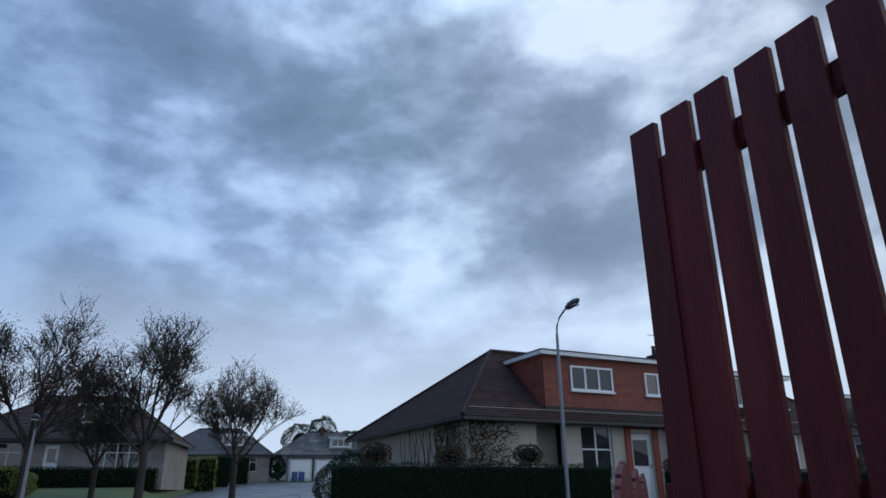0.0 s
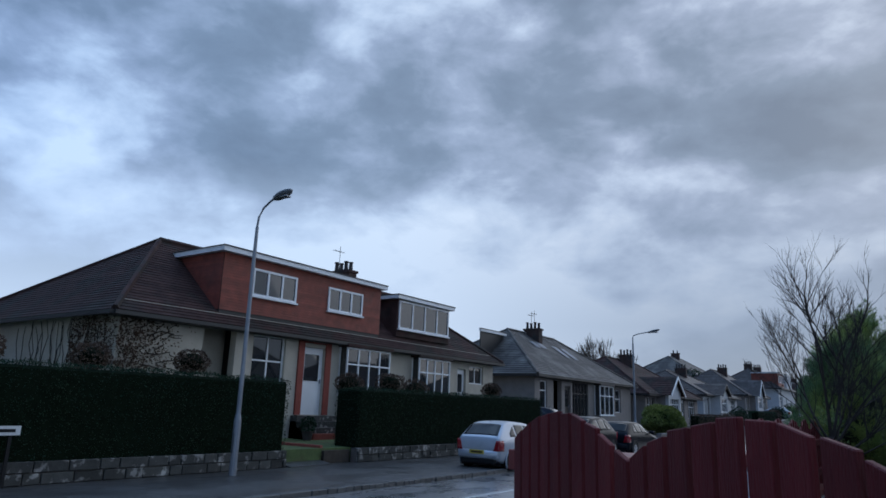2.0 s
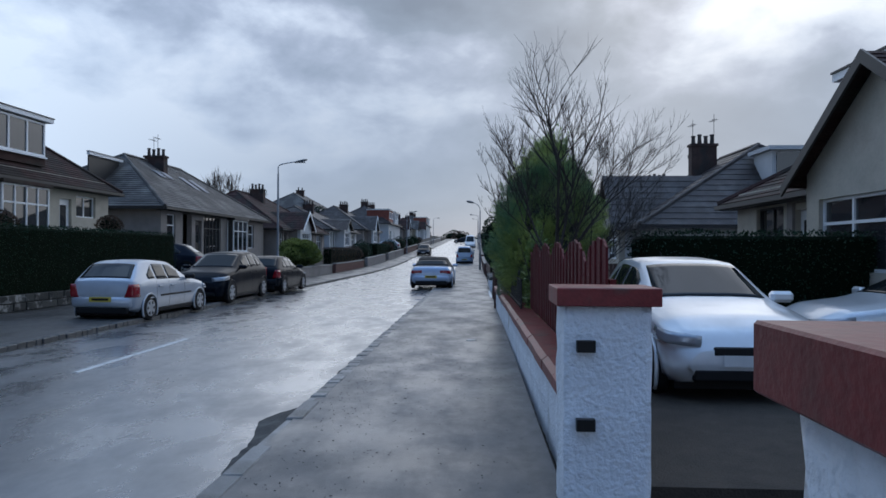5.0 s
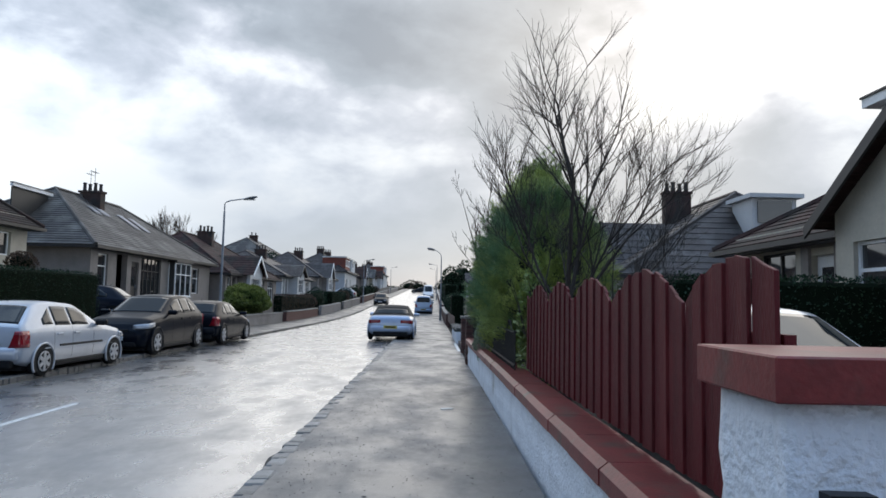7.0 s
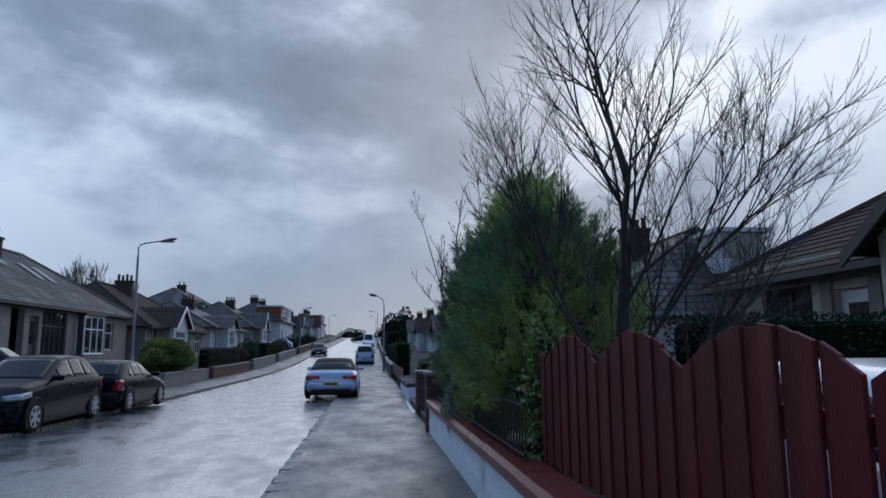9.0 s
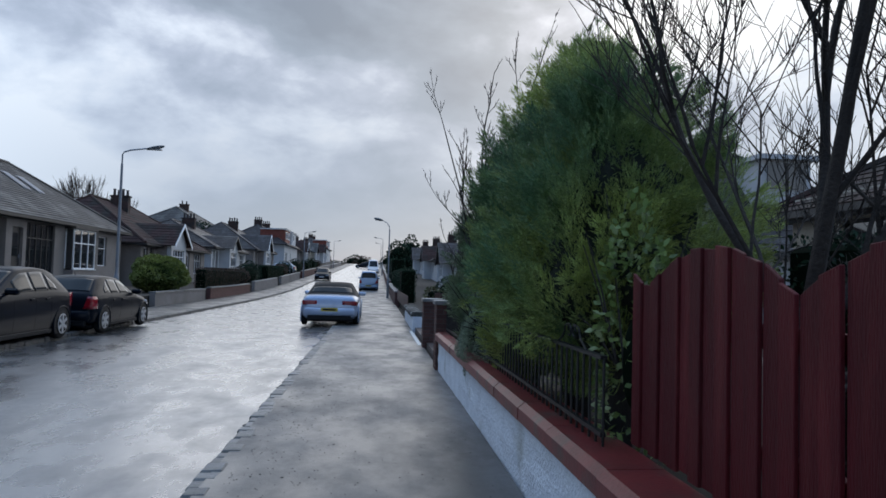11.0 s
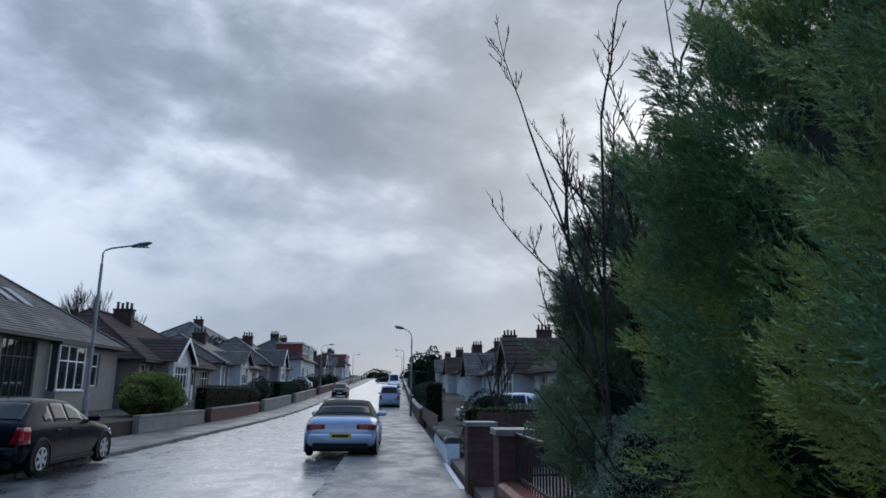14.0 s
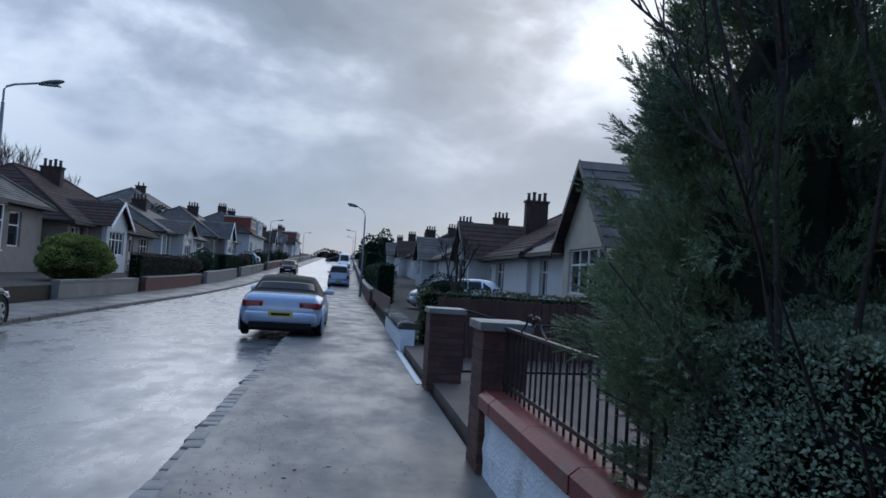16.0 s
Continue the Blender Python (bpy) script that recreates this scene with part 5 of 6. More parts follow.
def setts(label, x0, x1, y0, y1, z, mat, w=0.2, d=0.1):
    t = thing("brick_paving", label, "paving", pose(0, 0, 0), kind="structure")
    part("bedding", boxed(x0, x1, y0, y1, z - 0.05, z - 0.006), MAT["mortar"], t)
    me = mesh_of("brick", boxed(-w / 2 + 0.004, w / 2 - 0.004, -d / 2 + 0.004, d / 2 - 0.004, -0.04, 0.0, bevel=0.005), mat)
    rng = random.Random(4)
    nx, ny = int((x1 - x0) / w), int((y1 - y0) / d)
    for j in range(ny):
        for i in range(nx):
            ob = new("brick", me)
            ob.parent = t
            ob.matrix_basis = pose(x0 + (i + 0.5 + (0.4 if j % 2 else 0)) * w, y0 + (j + 0.5) * d, z + rng.uniform(-0.003, 0.002), rng.uniform(-1, 1), rng.uniform(-1, 1), rng.uniform(-1, 1))


# ---- hedges and planting ----
hedge("tall clipped dark green privet hedge of the corner garden", -13.2, -12.15, -13.0, -4.4, 0.42, 2.3, 16000, 21)
hedge("long clipped dark green hedge along the corner garden", -13.3, -12.2, -1.55, 11.0, 0.42, 2.22, 18000, 22)
hedge("clipped green hedge behind the parked white cars", 2.3, 14.0, -2.6, -1.7, 0.1, 1.95, 14000, 23, size=0.06)
hedge("low mixed hedge beyond the brick piers", 0.45, 4.4, 12.7, 13.5, 0.05, 1.22, 7000, 24, leafm="olive_leaf", size=0.06, rough=0.12)
hedge("brown winter beech hedge on a low wall", -11.6, -10.9, 33.0, 43.0, 0.45, 1.75, 5000, 25, leafm="dry_leaf", size=0.08)
hedge("green clipped garden hedge up the far side", -12.0, -11.0, 56.0, 66.0, 0.5, 2.3, 4000, 26, size=0.1)
hedge("dark green hedge up the near side", 0.3, 1.2, 31.0, 52.0, 0.0, 2.0, 5000, 27, size=0.1)
hedge("dark green tall hedge up the near side", 0.3, 1.6, 56.0, 90.0, 0.4, 3.3, 5000, 28, size=0.13)
shrub("bright yellow-green rounded garden shrub", -11.8, 27.5, 0.5, 1.2, 2.2, 0.85, 16000, 31, "bush_leaf", 0.11, core=0.86)
shrub("dark rounded evergreen beside a drive", 2.6, 24.0, 0.2, 1.0, 1.2, 0.7, 2500, 32, "hedge_leaf", 0.08)
for k, (y, x) in enumerate(((47.0, -12.0), (50.5, -11.8), (54.0, -12.3), (70.0, -12.0), (75.0, -12.2), (83.0, -12.0), (90.0, -12.3), (97.0, -12.0), (106.0, -12.0), (118.0, -12.2))):
    shrub("dark green rounded garden shrub up the street", x, y, ground_z(y) + 0.3, 0.9, 1.6, 0.75 + 0.12 * (k % 3), 1500, 40 + k, "hedge_leaf" if k % 3 else "dry_leaf", 0.11)
for y, z, s in ((-11.0, 2.0, 0.42), (-8.5, 2.0, 0.40), (-5.6, 2.05, 0.42), (0.35, 1.7, 0.45), (2.6, 1.75, 0.5), (4.2, 1.6, 0.5), (10.1, 1.85, 0.42)):
    shrub("small round clipped standard tree with reddish leaves", -15.0 if y < -3 else -14.4, y, 0.45, s * 1.05, s * 1.05, s * 0.75, 1500, int(60 + y), "dry_leaf", 0.07, stalk=z - 0.45 + 0.35, category="topiary")

cypress("tall yellow-green cypress leaning over the iron railing", 0.82, -2.05, 3.0, 0.92, 460, 71, per=105, size=0.028, reach=0.48, low=0.85)
cypress("tall dense green cypress beside the railing", 0.97, -0.6, 3.6, 1.05, 560, 72, per=100, size=0.029, reach=0.5, low=0.6)
cypress("dark green column-shaped cypress behind the railing", 0.62, 1.5, 3.02, 0.68, 520, 73, "cypress_dark", reach=0.34, per=65, size=0.03, low=0.3)
cypress("low dark green cypress among the shrubs", 1.55, 1.6, 2.9, 0.9, 320, 77, "cypress_dark", reach=0.4, per=40, size=0.036, low=0.2)
shrub("grey-green small-leaved shrub spilling over the railing", 0.48, 0.75, 0.15, 0.50, 0.84, 0.66, 62000, 74, "cotoneaster", 0.018, core=0.62, twigs=34)
shrub("pale variegated privet at the fence end", 0.5, -3.2, 0.15, 0.22, 0.28, 0.9, 800, 75, "privet_leaf", 0.065, core=0.3, twigs=6)
bare_tree("leafless many-stemmed garden tree behind the red fence", pose(0.64, -4.6, 0.1), [((0.25, 0.15, 1), 1.42, 0.03, 1.25), ((-0.45, 0.25, 1), 1.3, 0.024, 1.2), ((-0.08, -0.25, 1), 1.45, 0.034, 1.3), ((0.62, 0.05, 0.85), 1.2, 0.025, 1.15),
          ((-0.65, -0.1, 0.9), 0.95, 0.018, 1.15), ((0.95, -0.25, 0.55), 1.2, 0.02, 1.0), ((0.9, 0.45, 0.35), 1.1, 0.017, 0.9), ((0.1, 0.8, 0.7), 1.0, 0.018, 1.05), ((0.4, -0.5, 0.9), 1.1, 0.02, 1.2)], 4, 81, tip=0.0021, trunk=(1.3, 0.062), spread=0.72, up=0.14, kids=(4, 5), ratio=0.58)
bare_tree("thin leafless garden shrub with knobbly upright twigs", pose(0.19, 0.72, 0.1), [((-0.02, 0.06, 1), 2.9, 0.017, 0.3), ((0.05, 0.05, 1), 3.0, 0.016, 0.3), ((0.12, -0.03, 1), 3.2, 0.017, 0.3)], 3, 82, tip=0.0032, spread=0.75, up=0.45, kids=(6, 8), category="shrub", ratio=0.24)
bare_tree("leafless small tree up the near side", pose(2.2, 19.5, 0.2), [((0.2, 0.2, 1), 0.9, 0.05, 0.9), ((-0.4, 0, 1), 0.9, 0.05, 0.8), ((0.3, -0.4, 0.8), 0.9, 0.05, 0.8)], 3, 83, tip=0.007, trunk=(0.9, 0.08))
PARK = "bare trees on the verge"
for k, (x, y, s) in enumerate(((-30.5, -21.3, 1.32), (-31.5, -16.6, 1.32), (-34.0, -18.6, 0.95), (-33.5, -12.0, 1.12), (-29.5, -26.0, 1.3))):
    bare_tree("leafless street tree with a few dry leaves on the verge", pose(x, y, 1.2, 0, 0, 60 * k) @ Matrix.Scale(s * 0.9, 4), [((0.5, 0.1, 1), 2.0, 0.085, 2.0), ((-0.6, 0.3, 1), 1.9, 0.08, 1.9), ((0.1, -0.6, 1), 2.0, 0.085, 2.1), ((0.8, 0.7, 0.8), 1.8, 0.07, 1.9), ((-0.7, -0.7, 0.8), 1.8, 0.07, 1.8),
              ((0.05, 0.1, 1), 2.2, 0.085, 2.2)], 5, 90 + k, tip=0.0105, group=PARK, trunk=(2.25, 0.16), spread=0.95, up=0.06, kids=(3, 4), leaf=(11000, 0.07, 0.15), ratio=0.66)
for x, y, s in ((-27.5, 55.0, 0.9), (-26.0, 60.0, 0.75)):
    bare_tree("leafless tree behind the far bungalows", pose(x, y, 1.2) @ Matrix.Scale(s, 4), [((0.35, 0.1, 1), 2.8, 0.13, 2.6), ((-0.4, 0.2, 1), 2.7, 0.12, 2.5), ((0.0, -0.45, 1), 2.9, 0.13, 2.6)], 4, 97, tip=0.012, trunk=(2.7, 0.16), spread=0.6, kids=(4, 6))


# ---- far side walls and kerbs ----
def stone_wall(label, x, y0, y1, z0, h, seed):
    t = thing("garden_wall", label, "wall", pose(0, 0, 0), kind="structure")
    rng = random.Random(seed)
    part("core", boxed(x - 0.28, x - 0.05, y0, y1, z0 - 0.1, z0 + h - 0.03), MAT["mortar"], t)
    for row in range(2):
        y = y0
        while y < y1 - 0.1:
            ln = min(rng.uniform(0.3, 0.7), y1 - y)
            zz = z0 + row * h / 2
            bm = boxed(x - 0.3, x + rng.uniform(-0.015, 0.015), y + 0.012, y + ln - 0.012, zz + 0.01, zz + h / 2 - 0.008, bevel=0.012)
            part("stone", bm, MAT["stone"], t)
            y += ln


stone_wall("low rough stone wall under the corner hedge", -12.1, -13.0, -4.4, 0.0, 0.44, 1)
stone_wall("low rough stone wall under the long hedge", -12.1, -1.6, 11.2, 0.0, 0.42, 2)


def plain_wall(label, x, y0, y1, h, mat="render_grey"):
    t = thing("garden_wall", label, "wall", pose(0, 0, 0), kind="structure")
    bm, cp = bmesh.new(), bmesh.new()
    for m, w, a, b in ((bm, 0.12, -0.2, h), (cp, 0.15, h, h + 0.07)):
        ends = [[m.verts.new((x + sx * w, y, ground_z(y) + z)) for sx, z in ((-1, a), (1, a), (1, b), (-1, b))] for y in (y0, (y0 + y1) / 2, y1)]
        for p, q in zip(ends, ends[1:]):
            for k in range(4):
                m.faces.new((p[k], p[(k + 1) % 4], q[(k + 1) % 4], q[k]))
        m.faces.new(ends[0])
        m.faces.new(ends[-1])
        bmesh.ops.recalc_face_normals(m, faces=m.faces[:])
    part("wall_body", bm, MAT[mat], t)
    part("cope", cp, MAT["kerb"], t)


for y0, y1, h in ((22.6, 31.0, 0.55), (32.2, 44.0, 0.6), (46.0, 58.0, 0.7), (60.5, 76.0, 0.7), (79.0, 98.0, 0.8), (101.0, 130.0, 0.8), (133.0, 170.0, 0.8)):
    plain_wall("low rendered garden wall along the far pavement", -10.55, y0, y1, h, "red_brick" if y0 in (32.2, 79.0) else "render_grey")
for y0, y1, h in ((30.5, 52.0, 0.7), (55.0, 90.0, 0.8), (94.0, 150.0, 0.8)):
    plain_wall("low garden wall along the near pavement", 0.12, y0, y1, h, "red_brick")


def kerbs(x, y0, y1, seed, inner):
    t = thing("kerb", "worn wet stone kerb along the road edge", "kerb", pose(0, 0, 0), kind="structure")
    rng = random.Random(seed)
    y = y0
    while y < y1:
        ln = rng.uniform(0.16, 0.3) if -8 < y < 14 else rng.uniform(0.6, 0.95)
        g = ground_z(y + ln / 2)
        slope = math.degrees(math.atan2(ground_z(y + ln) - ground_z(y), ln))
        ob = part("kerb_stone", boxed(-0.085, 0.085, -ln / 2 + 0.008, ln / 2 - 0.006, -0.25, 0.0, bevel=0.014), MAT["kerb" if inner > 0 else "kerb_far"], t)
        ob.matrix_basis = pose(x + inner * 0.05 + rng.uniform(-0.014, 0.014), y + ln / 2, g + 0.004 + rng.uniform(-0.012, 0.008), slope, rng.uniform(-2, 2), rng.uniform(-0.8, 0.8))
        y += ln


kerbs(KERB_R - 0.05, -22.0, 60.0, 5, 1)
kerbs(KERB_L + 0.05, -9.0, 60.0, 6, -1)


# ---- corner garden details ----
def steps_and_path():
    t = thing("garden_path", "red edged garden path and steps to the front door", "path", pose(0, 0, 0), kind="structure")
    bm = bmesh.new()
    ends = [[bm.verts.new((x, y, z + d)) for y, d in ((-4.35, 0), (-2.75, 0), (-2.75, -0.5), (-4.35, -0.5))] for x, z in ((-12.0, 0.02), (-12.5, 0.1), (-14.3, 0.45), (-16.0, 0.47))]
    for p, q in zip(ends, ends[1:]):
        for k in range(4):
            bm.faces.new((p[k], p[(k + 1) % 4], q[(k + 1) % 4], q[k]))
    bm.faces.new(ends[0])
    bm.faces.new(ends[-1])
    bmesh.ops.recalc_face_normals(bm, faces=bm.faces[:])
    part("ramp", bm, MAT["pavement_far"], t, "dark sloping path from the pavement")
    part("edging", boxed(-12.56, -12.4, -2.72, -1.62, -0.05, 0.36, bevel=0.01), MAT["soil"], t, "dark lawn edging")
    part("edging", boxed(-15.8, -12.56, -2.74, -2.62, 0.1, 0.50, bevel=0.01), MAT["red_stone"], t, "red kerb along the path")
    for k in range(4):
        part("step", boxed(-16.95 + 0.0, -15.7 + 0.3 * (3 - k) - 0.9, 0.1, 2.2, 0.42 + 0.2 * k - 0.2, 0.42 + 0.2 * (k + 1)), MAT["red_stone" if k < 1 else "stone"], t)


steps_and_path()


def street_sign():
    t = thing("street_name_sign", "white street name plate with black lettering on short posts", "street sign", pose(-12.0, -11.75, 0))
    part("plate", boxed(-0.015, 0.015, -0.55, 0.55, 0.93, 1.1), MAT["sign_white"], t)
    for y in (-0.4, 0.4):
        part("post", boxed(-0.055, -0.016, y - 0.03, y + 0.03, -0.1, 1.05), MAT["iron"], t)
    for a, b in ((-0.48, 0.08), (0.16, 0.46)):
        part("lettering", boxed(0.0155, 0.018, a, b, 0.985, 1.045), MAT["black_plastic"], t, "black bar of lettering")


street_sign()


def climbing_plant():
    rng = random.Random(9)
    t = thing("climbing_plant", "bare brown climber on the cream corner walls", "climber", pose(0, 0, 0))
    bm = bmesh.new()
    for k in range(46):
        if k < 30:
            y = -6.84
            x = rng.uniform(-22.5, -17.4)
            pts = [Vector((x, y, 0.9))]
            for i in range(7):
                pts.append(pts[-1] + Vector((rng.uniform(-0.3, 0.25), 0, rng.uniform(0.3, 0.6))))
            pts = [p for p in pts if p.z < 4.2]
        else:
            pts = [Vector((-16.96, rng.uniform(-6.7, -4.6), rng.uniform(1.5, 3.6)))]
            for i in range(6):
                pts.append(pts[-1] + Vector((0, rng.uniform(-0.1, 0.45), rng.uniform(-0.1, 0.2))))
            pts = [p for p in pts if p.z < 4.2 and p.y < -3.95]
        if len(pts) > 2:
            tube(bm, pts, [0.022 - 0.014 * i / len(pts) for i in range(len(pts))], 4)
    part("stem_growth", bm, MAT["bark"], t, "bare brown twining growth", kind="stuff")
    g = np.random.default_rng(5)
    n = 2600
    at = np.stack([g.uniform(-19.5, -17.0, n), np.full(n, -6.86), g.uniform(0.9, 4.25, n)], 1)
    at2 = np.stack([np.full(n, -16.95), -6.8 + np.abs(g.normal(0, 0.9, n)), g.uniform(1.2, 4.25, n)], 1)
    at = np.concatenate([at, at2[at2[:, 1] < -4.2]])
    v, f = leaves(g, at, np.tile([[0.5, -0.5, 0.0]], (len(at), 1)), 0.09, 0.028)
    raw_mesh("foliage", v, f, MAT["dry_leaf"], t, "dry brown leaves on the climber")


climbing_plant()


# ---- street furniture ----
def street_lamp(label, x, y, h, toward, arm=0.9, lantern="long", group="street lamps", lean=0.0):
    t = thing("street_lamp", label, "street lamp", pose(x, y, ground_z(y), 0, lean, 0), group)
    bm = bmesh.new()
    tube(bm, [(0, 0, -0.1), (0, 0, 1.25), (0, 0, 1.4), (0, 0, h - 1.0), (0, 0, h - 0.45)], [0.085, 0.085, 0.055, 0.045, 0.04], 10)
    part("pole", bm, MAT["steel"], t)
    bm = bmesh.new()
    s = toward
    if lantern == "long":
        pts = [(0, 0, h - 0.45), (0, 0, h - 0.12), (s * 0.06, 0, h - 0.03), (s * 0.25, 0, h + 0.04), (s * arm, 0, h + 0.14)]
    else:
        pts = [(0, 0, h - 0.45), (s * 0.03, 0, h - 0.2), (s * 0.18, 0, h + 0.02), (s * 0.42, 0, h + 0.16), (s * arm * 0.65, 0, h + 0.24)]
    tube(bm, pts, 0.028, 8)
    part("arm", bm, MAT["steel"], t)
    bm = bmesh.new()
    e = pts[-1]
    bmesh.ops.create_uvsphere(bm, u_segments=14, v_segments=8, radius=1.0, matrix=Matrix.Translation((e[0] + s * 0.22, 0, e[2] + 0.03)) @ Matrix.Rotation(-s * 0.22, 4, "Y") @ Matrix.Diagonal((0.34, 0.13, 0.1 if lantern != "long" else 0.065, 1)))
    head = part("lantern", bm, MAT["lamp_head"], t, smooth=True)
    part("lens", boxed(e[0] + s * 0.05, e[0] + s * 0.45, -0.09, 0.09, e[2] - 0.055, e[2] - 0.02, bevel=0.012), MAT["head_lamp"], head)
    part("hatch", boxed(-0.03, 0.03, -0.088, -0.08, 0.5, 0.95), MAT["lamp_head"], t)
    return t


street_lamp("grey steel street lamp with a rounded lantern before the hedge", -11.35, -6.75, 6.4, 1, 0.95, "round")
street_lamp("grey steel street lamp with a flat lantern", -10.2, 17.6, 5.75, 1)
street_lamp("grey steel street lamp on the near pavement", -0.25, 40.0, 5.25, -1, 0.9, "round")
for x, y, s in ((-10.2, 78.0, 1), (-0.25, 98.0, -1), (-10.2, 135.0, 1), (-0.25, 150.0, -1)):
    street_lamp("grey street lamp far up the street", x, y, 5.7, s)
street_lamp("grey steel street lamp on the verge of the side street", -19.5, -20.3, 3.6, 1, 0.3)


# ---- cars ----
def wheel(parent, x, y, r, side, w=0.19):
    bm = bmesh.new()
    prof = [(0.0, r * 0.66), (0.02, r * 0.92), (0.05, r), (w - 0.05, r), (w - 0.02, r * 0.92), (w, r * 0.66)]
    rings = []
    for o, rr in prof:
        rings.append([bm.verts.new((x - side * o, y + rr * math.cos(a * math.pi / 10), r + rr * math.sin(a * math.pi / 10))) for a in range(20)])
    for p, q in zip(rings, rings[1:]):
        for k in range(20):
            bm.faces.new((p[k], p[(k + 1) % 20], q[(k + 1) % 20], q[k]))
    bm.faces.new(rings[0])
    bm.faces.new(rings[-1])
    bmesh.ops.recalc_face_normals(bm, faces=bm.faces[:])
    t = part("wheel", bm, MAT["tyre"], parent, smooth=False)
    bm = bmesh.new()
    for k in range(6):
        a = k * math.pi / 3
        m = Matrix.Translation((x + side * 0.004, y, r)) @ Matrix.Rotation(a, 4, "X")
        b2 = boxed(-0.012, 0.012, -0.035, 0.035, 0.03, r * 0.62)
        bmesh.ops.transform(b2, matrix=m, verts=b2.verts[:])
        me = bpy.data.meshes.new("spoke")
        b2.to_mesh(me)
        b2.free()
        bm.from_mesh(me)
        bpy.data.meshes.remove(me)
    tube(bm, [(x - side * 0.03, y, r), (x + side * 0.012, y, r)], [r * 0.16, r * 0.14], 10)
    ring = []
    for rr, o in ((r * 0.66, 0.006), (r * 0.58, 0.012)):
        ring.append([bm.verts.new((x + side * o, y + rr * math.cos(a * math.pi / 12), r + rr * math.sin(a * math.pi / 12))) for a in range(24)])
    for k in range(24):
        bm.faces.new((ring[0][k], ring[0][(k + 1) % 24], ring[1][(k + 1) % 24], ring[1][k]))
    part("rim", bm, MAT["alloy"], t, "spoked wheel rim")


def car(label, m, color, L=4.0, hw=0.83, h=1.45, hood=0.88, belt=0.92, ys=None, roofmat=None, r=0.31, wb=(0.62, 0.62), tail=None, plate_front="plate_white", boot=0.95, name="car", rub=False, glass_rows=((0.30, 0.52), (0.54, 0.80)), blind=False):
    """ys: where, from the rear (0) to the nose (1), the rear screen starts, the roof starts and ends, and the windscreen ends.
    The shell is one smooth skin over a side outline, a plan outline and a waist; the glass lies on that skin."""
    t = thing(name, label, "car", m)
    body = paint(label.replace(" ", "_")[:24], color)
    a, b, c, d = ys or (0.02, 0.14, 0.50, 0.72)
    n = 84
    grid = 0.5 - 0.5 * np.cos(np.pi * np.arange(n + 1) / n)

    def curve(*knots, soft=2):
        v = np.interp(grid, [k[0] for k in knots], [k[1] for k in knots])
        for _ in range(soft):
            v = np.convolve(np.pad(v, 1, mode="edge"), [0.25, 0.5, 0.25], "valid")
        return v

    lid = [(0.025, boot)] if a > 0.1 else []
    top = curve((0, boot - 0.30), (0.008, boot - 0.09), *lid, (a, boot + 0.015), (b, h - 0.07), (b + 0.07, h - 0.015), ((b + c) / 2, h), (c, h - 0.045), (d, belt + 0.05), (d + 0.05, hood + 0.03), (0.91, hood - 0.05), (0.97, hood - 0.17), (1.0, hood - 0.36))
    waist = curve((0, boot - 0.40), (0.015, boot - 0.15), (max(a, 0.04), boot - 0.05), (b + 0.06, belt + 0.02), (c, belt), (d, belt - 0.02), (d + 0.05, hood - 0.03), (0.91, hood - 0.12), (1.0, hood - 0.46))
    waist = np.minimum(waist, top - 0.035)
    wide = hw * curve((0, 0.84), (0.015, 0.93), (0.07, 0.985), (0.16, 1.0), (0.84, 1.0), (0.92, 0.97), (0.965, 0.90), (0.99, 0.80), (1, 0.70))
    under = curve((0, 0.38), (0.02, 0.28), (0.1, 0.2), (0.9, 0.2), (0.98, 0.23), (1, 0.3))
    cant = hw * curve((0, 0.78), (max(a, 0.02), 0.84), (b, 0.70), (c, 0.70), (d, 0.83), (d + 0.08, 0.84), (0.95, 0.76), (1, 0.58))
    crown = curve((0, 0.02), (a, 0.03), (b, 0.06), (c, 0.06), (d, 0.04), (1, 0.03))
    at = lambda v, s: float(np.interp(s, grid, v))
    y_at = lambda s: -L / 2 + s * L

    def side_x(s, z):
        """Half width of the skin at a height."""
        w, wz, tz, u0 = at(wide, s), at(waist, s), at(top, s) - at(crown, s), at(under, s)
        if z >= wz:
            return 0.95 * w + (at(cant, s) - 0.95 * w) * min(1.0, (z - wz) / max(tz - wz, 0.02))
        return float(np.interp(z, [u0, u0 + 0.08, u0 + 0.45 * (wz - u0), wz - 0.09, wz], [0.86 * w, 0.97 * w, w, 0.985 * w, 0.95 * w]))

    half = lambda i: [(0.60 * wide[i], under[i] - 0.0), (0.86 * wide[i], under[i]), (0.97 * wide[i], under[i] + 0.08), (wide[i], under[i] + 0.45 * (waist[i] - under[i])), (0.985 * wide[i], waist[i] - 0.09 * min(1, (waist[i] - under[i]) * 2)),
                      (0.95 * wide[i], waist[i]), ((0.95 * wide[i] + cant[i]) / 2, (waist[i] + top[i] - crown[i]) / 2), (cant[i], top[i] - crown[i]), (0.93 * cant[i], top[i] - crown[i] * 0.55), (0.7 * cant[i], top[i] - crown[i] * 0.2), (0.35 * cant[i], top[i])]
    rows = []
    for i in range(n + 1):
        p = half(i)
        rows.append([Vector((x, y_at(grid[i]), z)) for x, z in p] + [Vector((-x, y_at(grid[i]), z)) for x, z in p[::-1]])
    k = len(rows[0])
    upper = {j for j in range(5, 16)}
    shells = {"body": bmesh.new(), "roof": bmesh.new()}
    nets = {q: {} for q in shells}
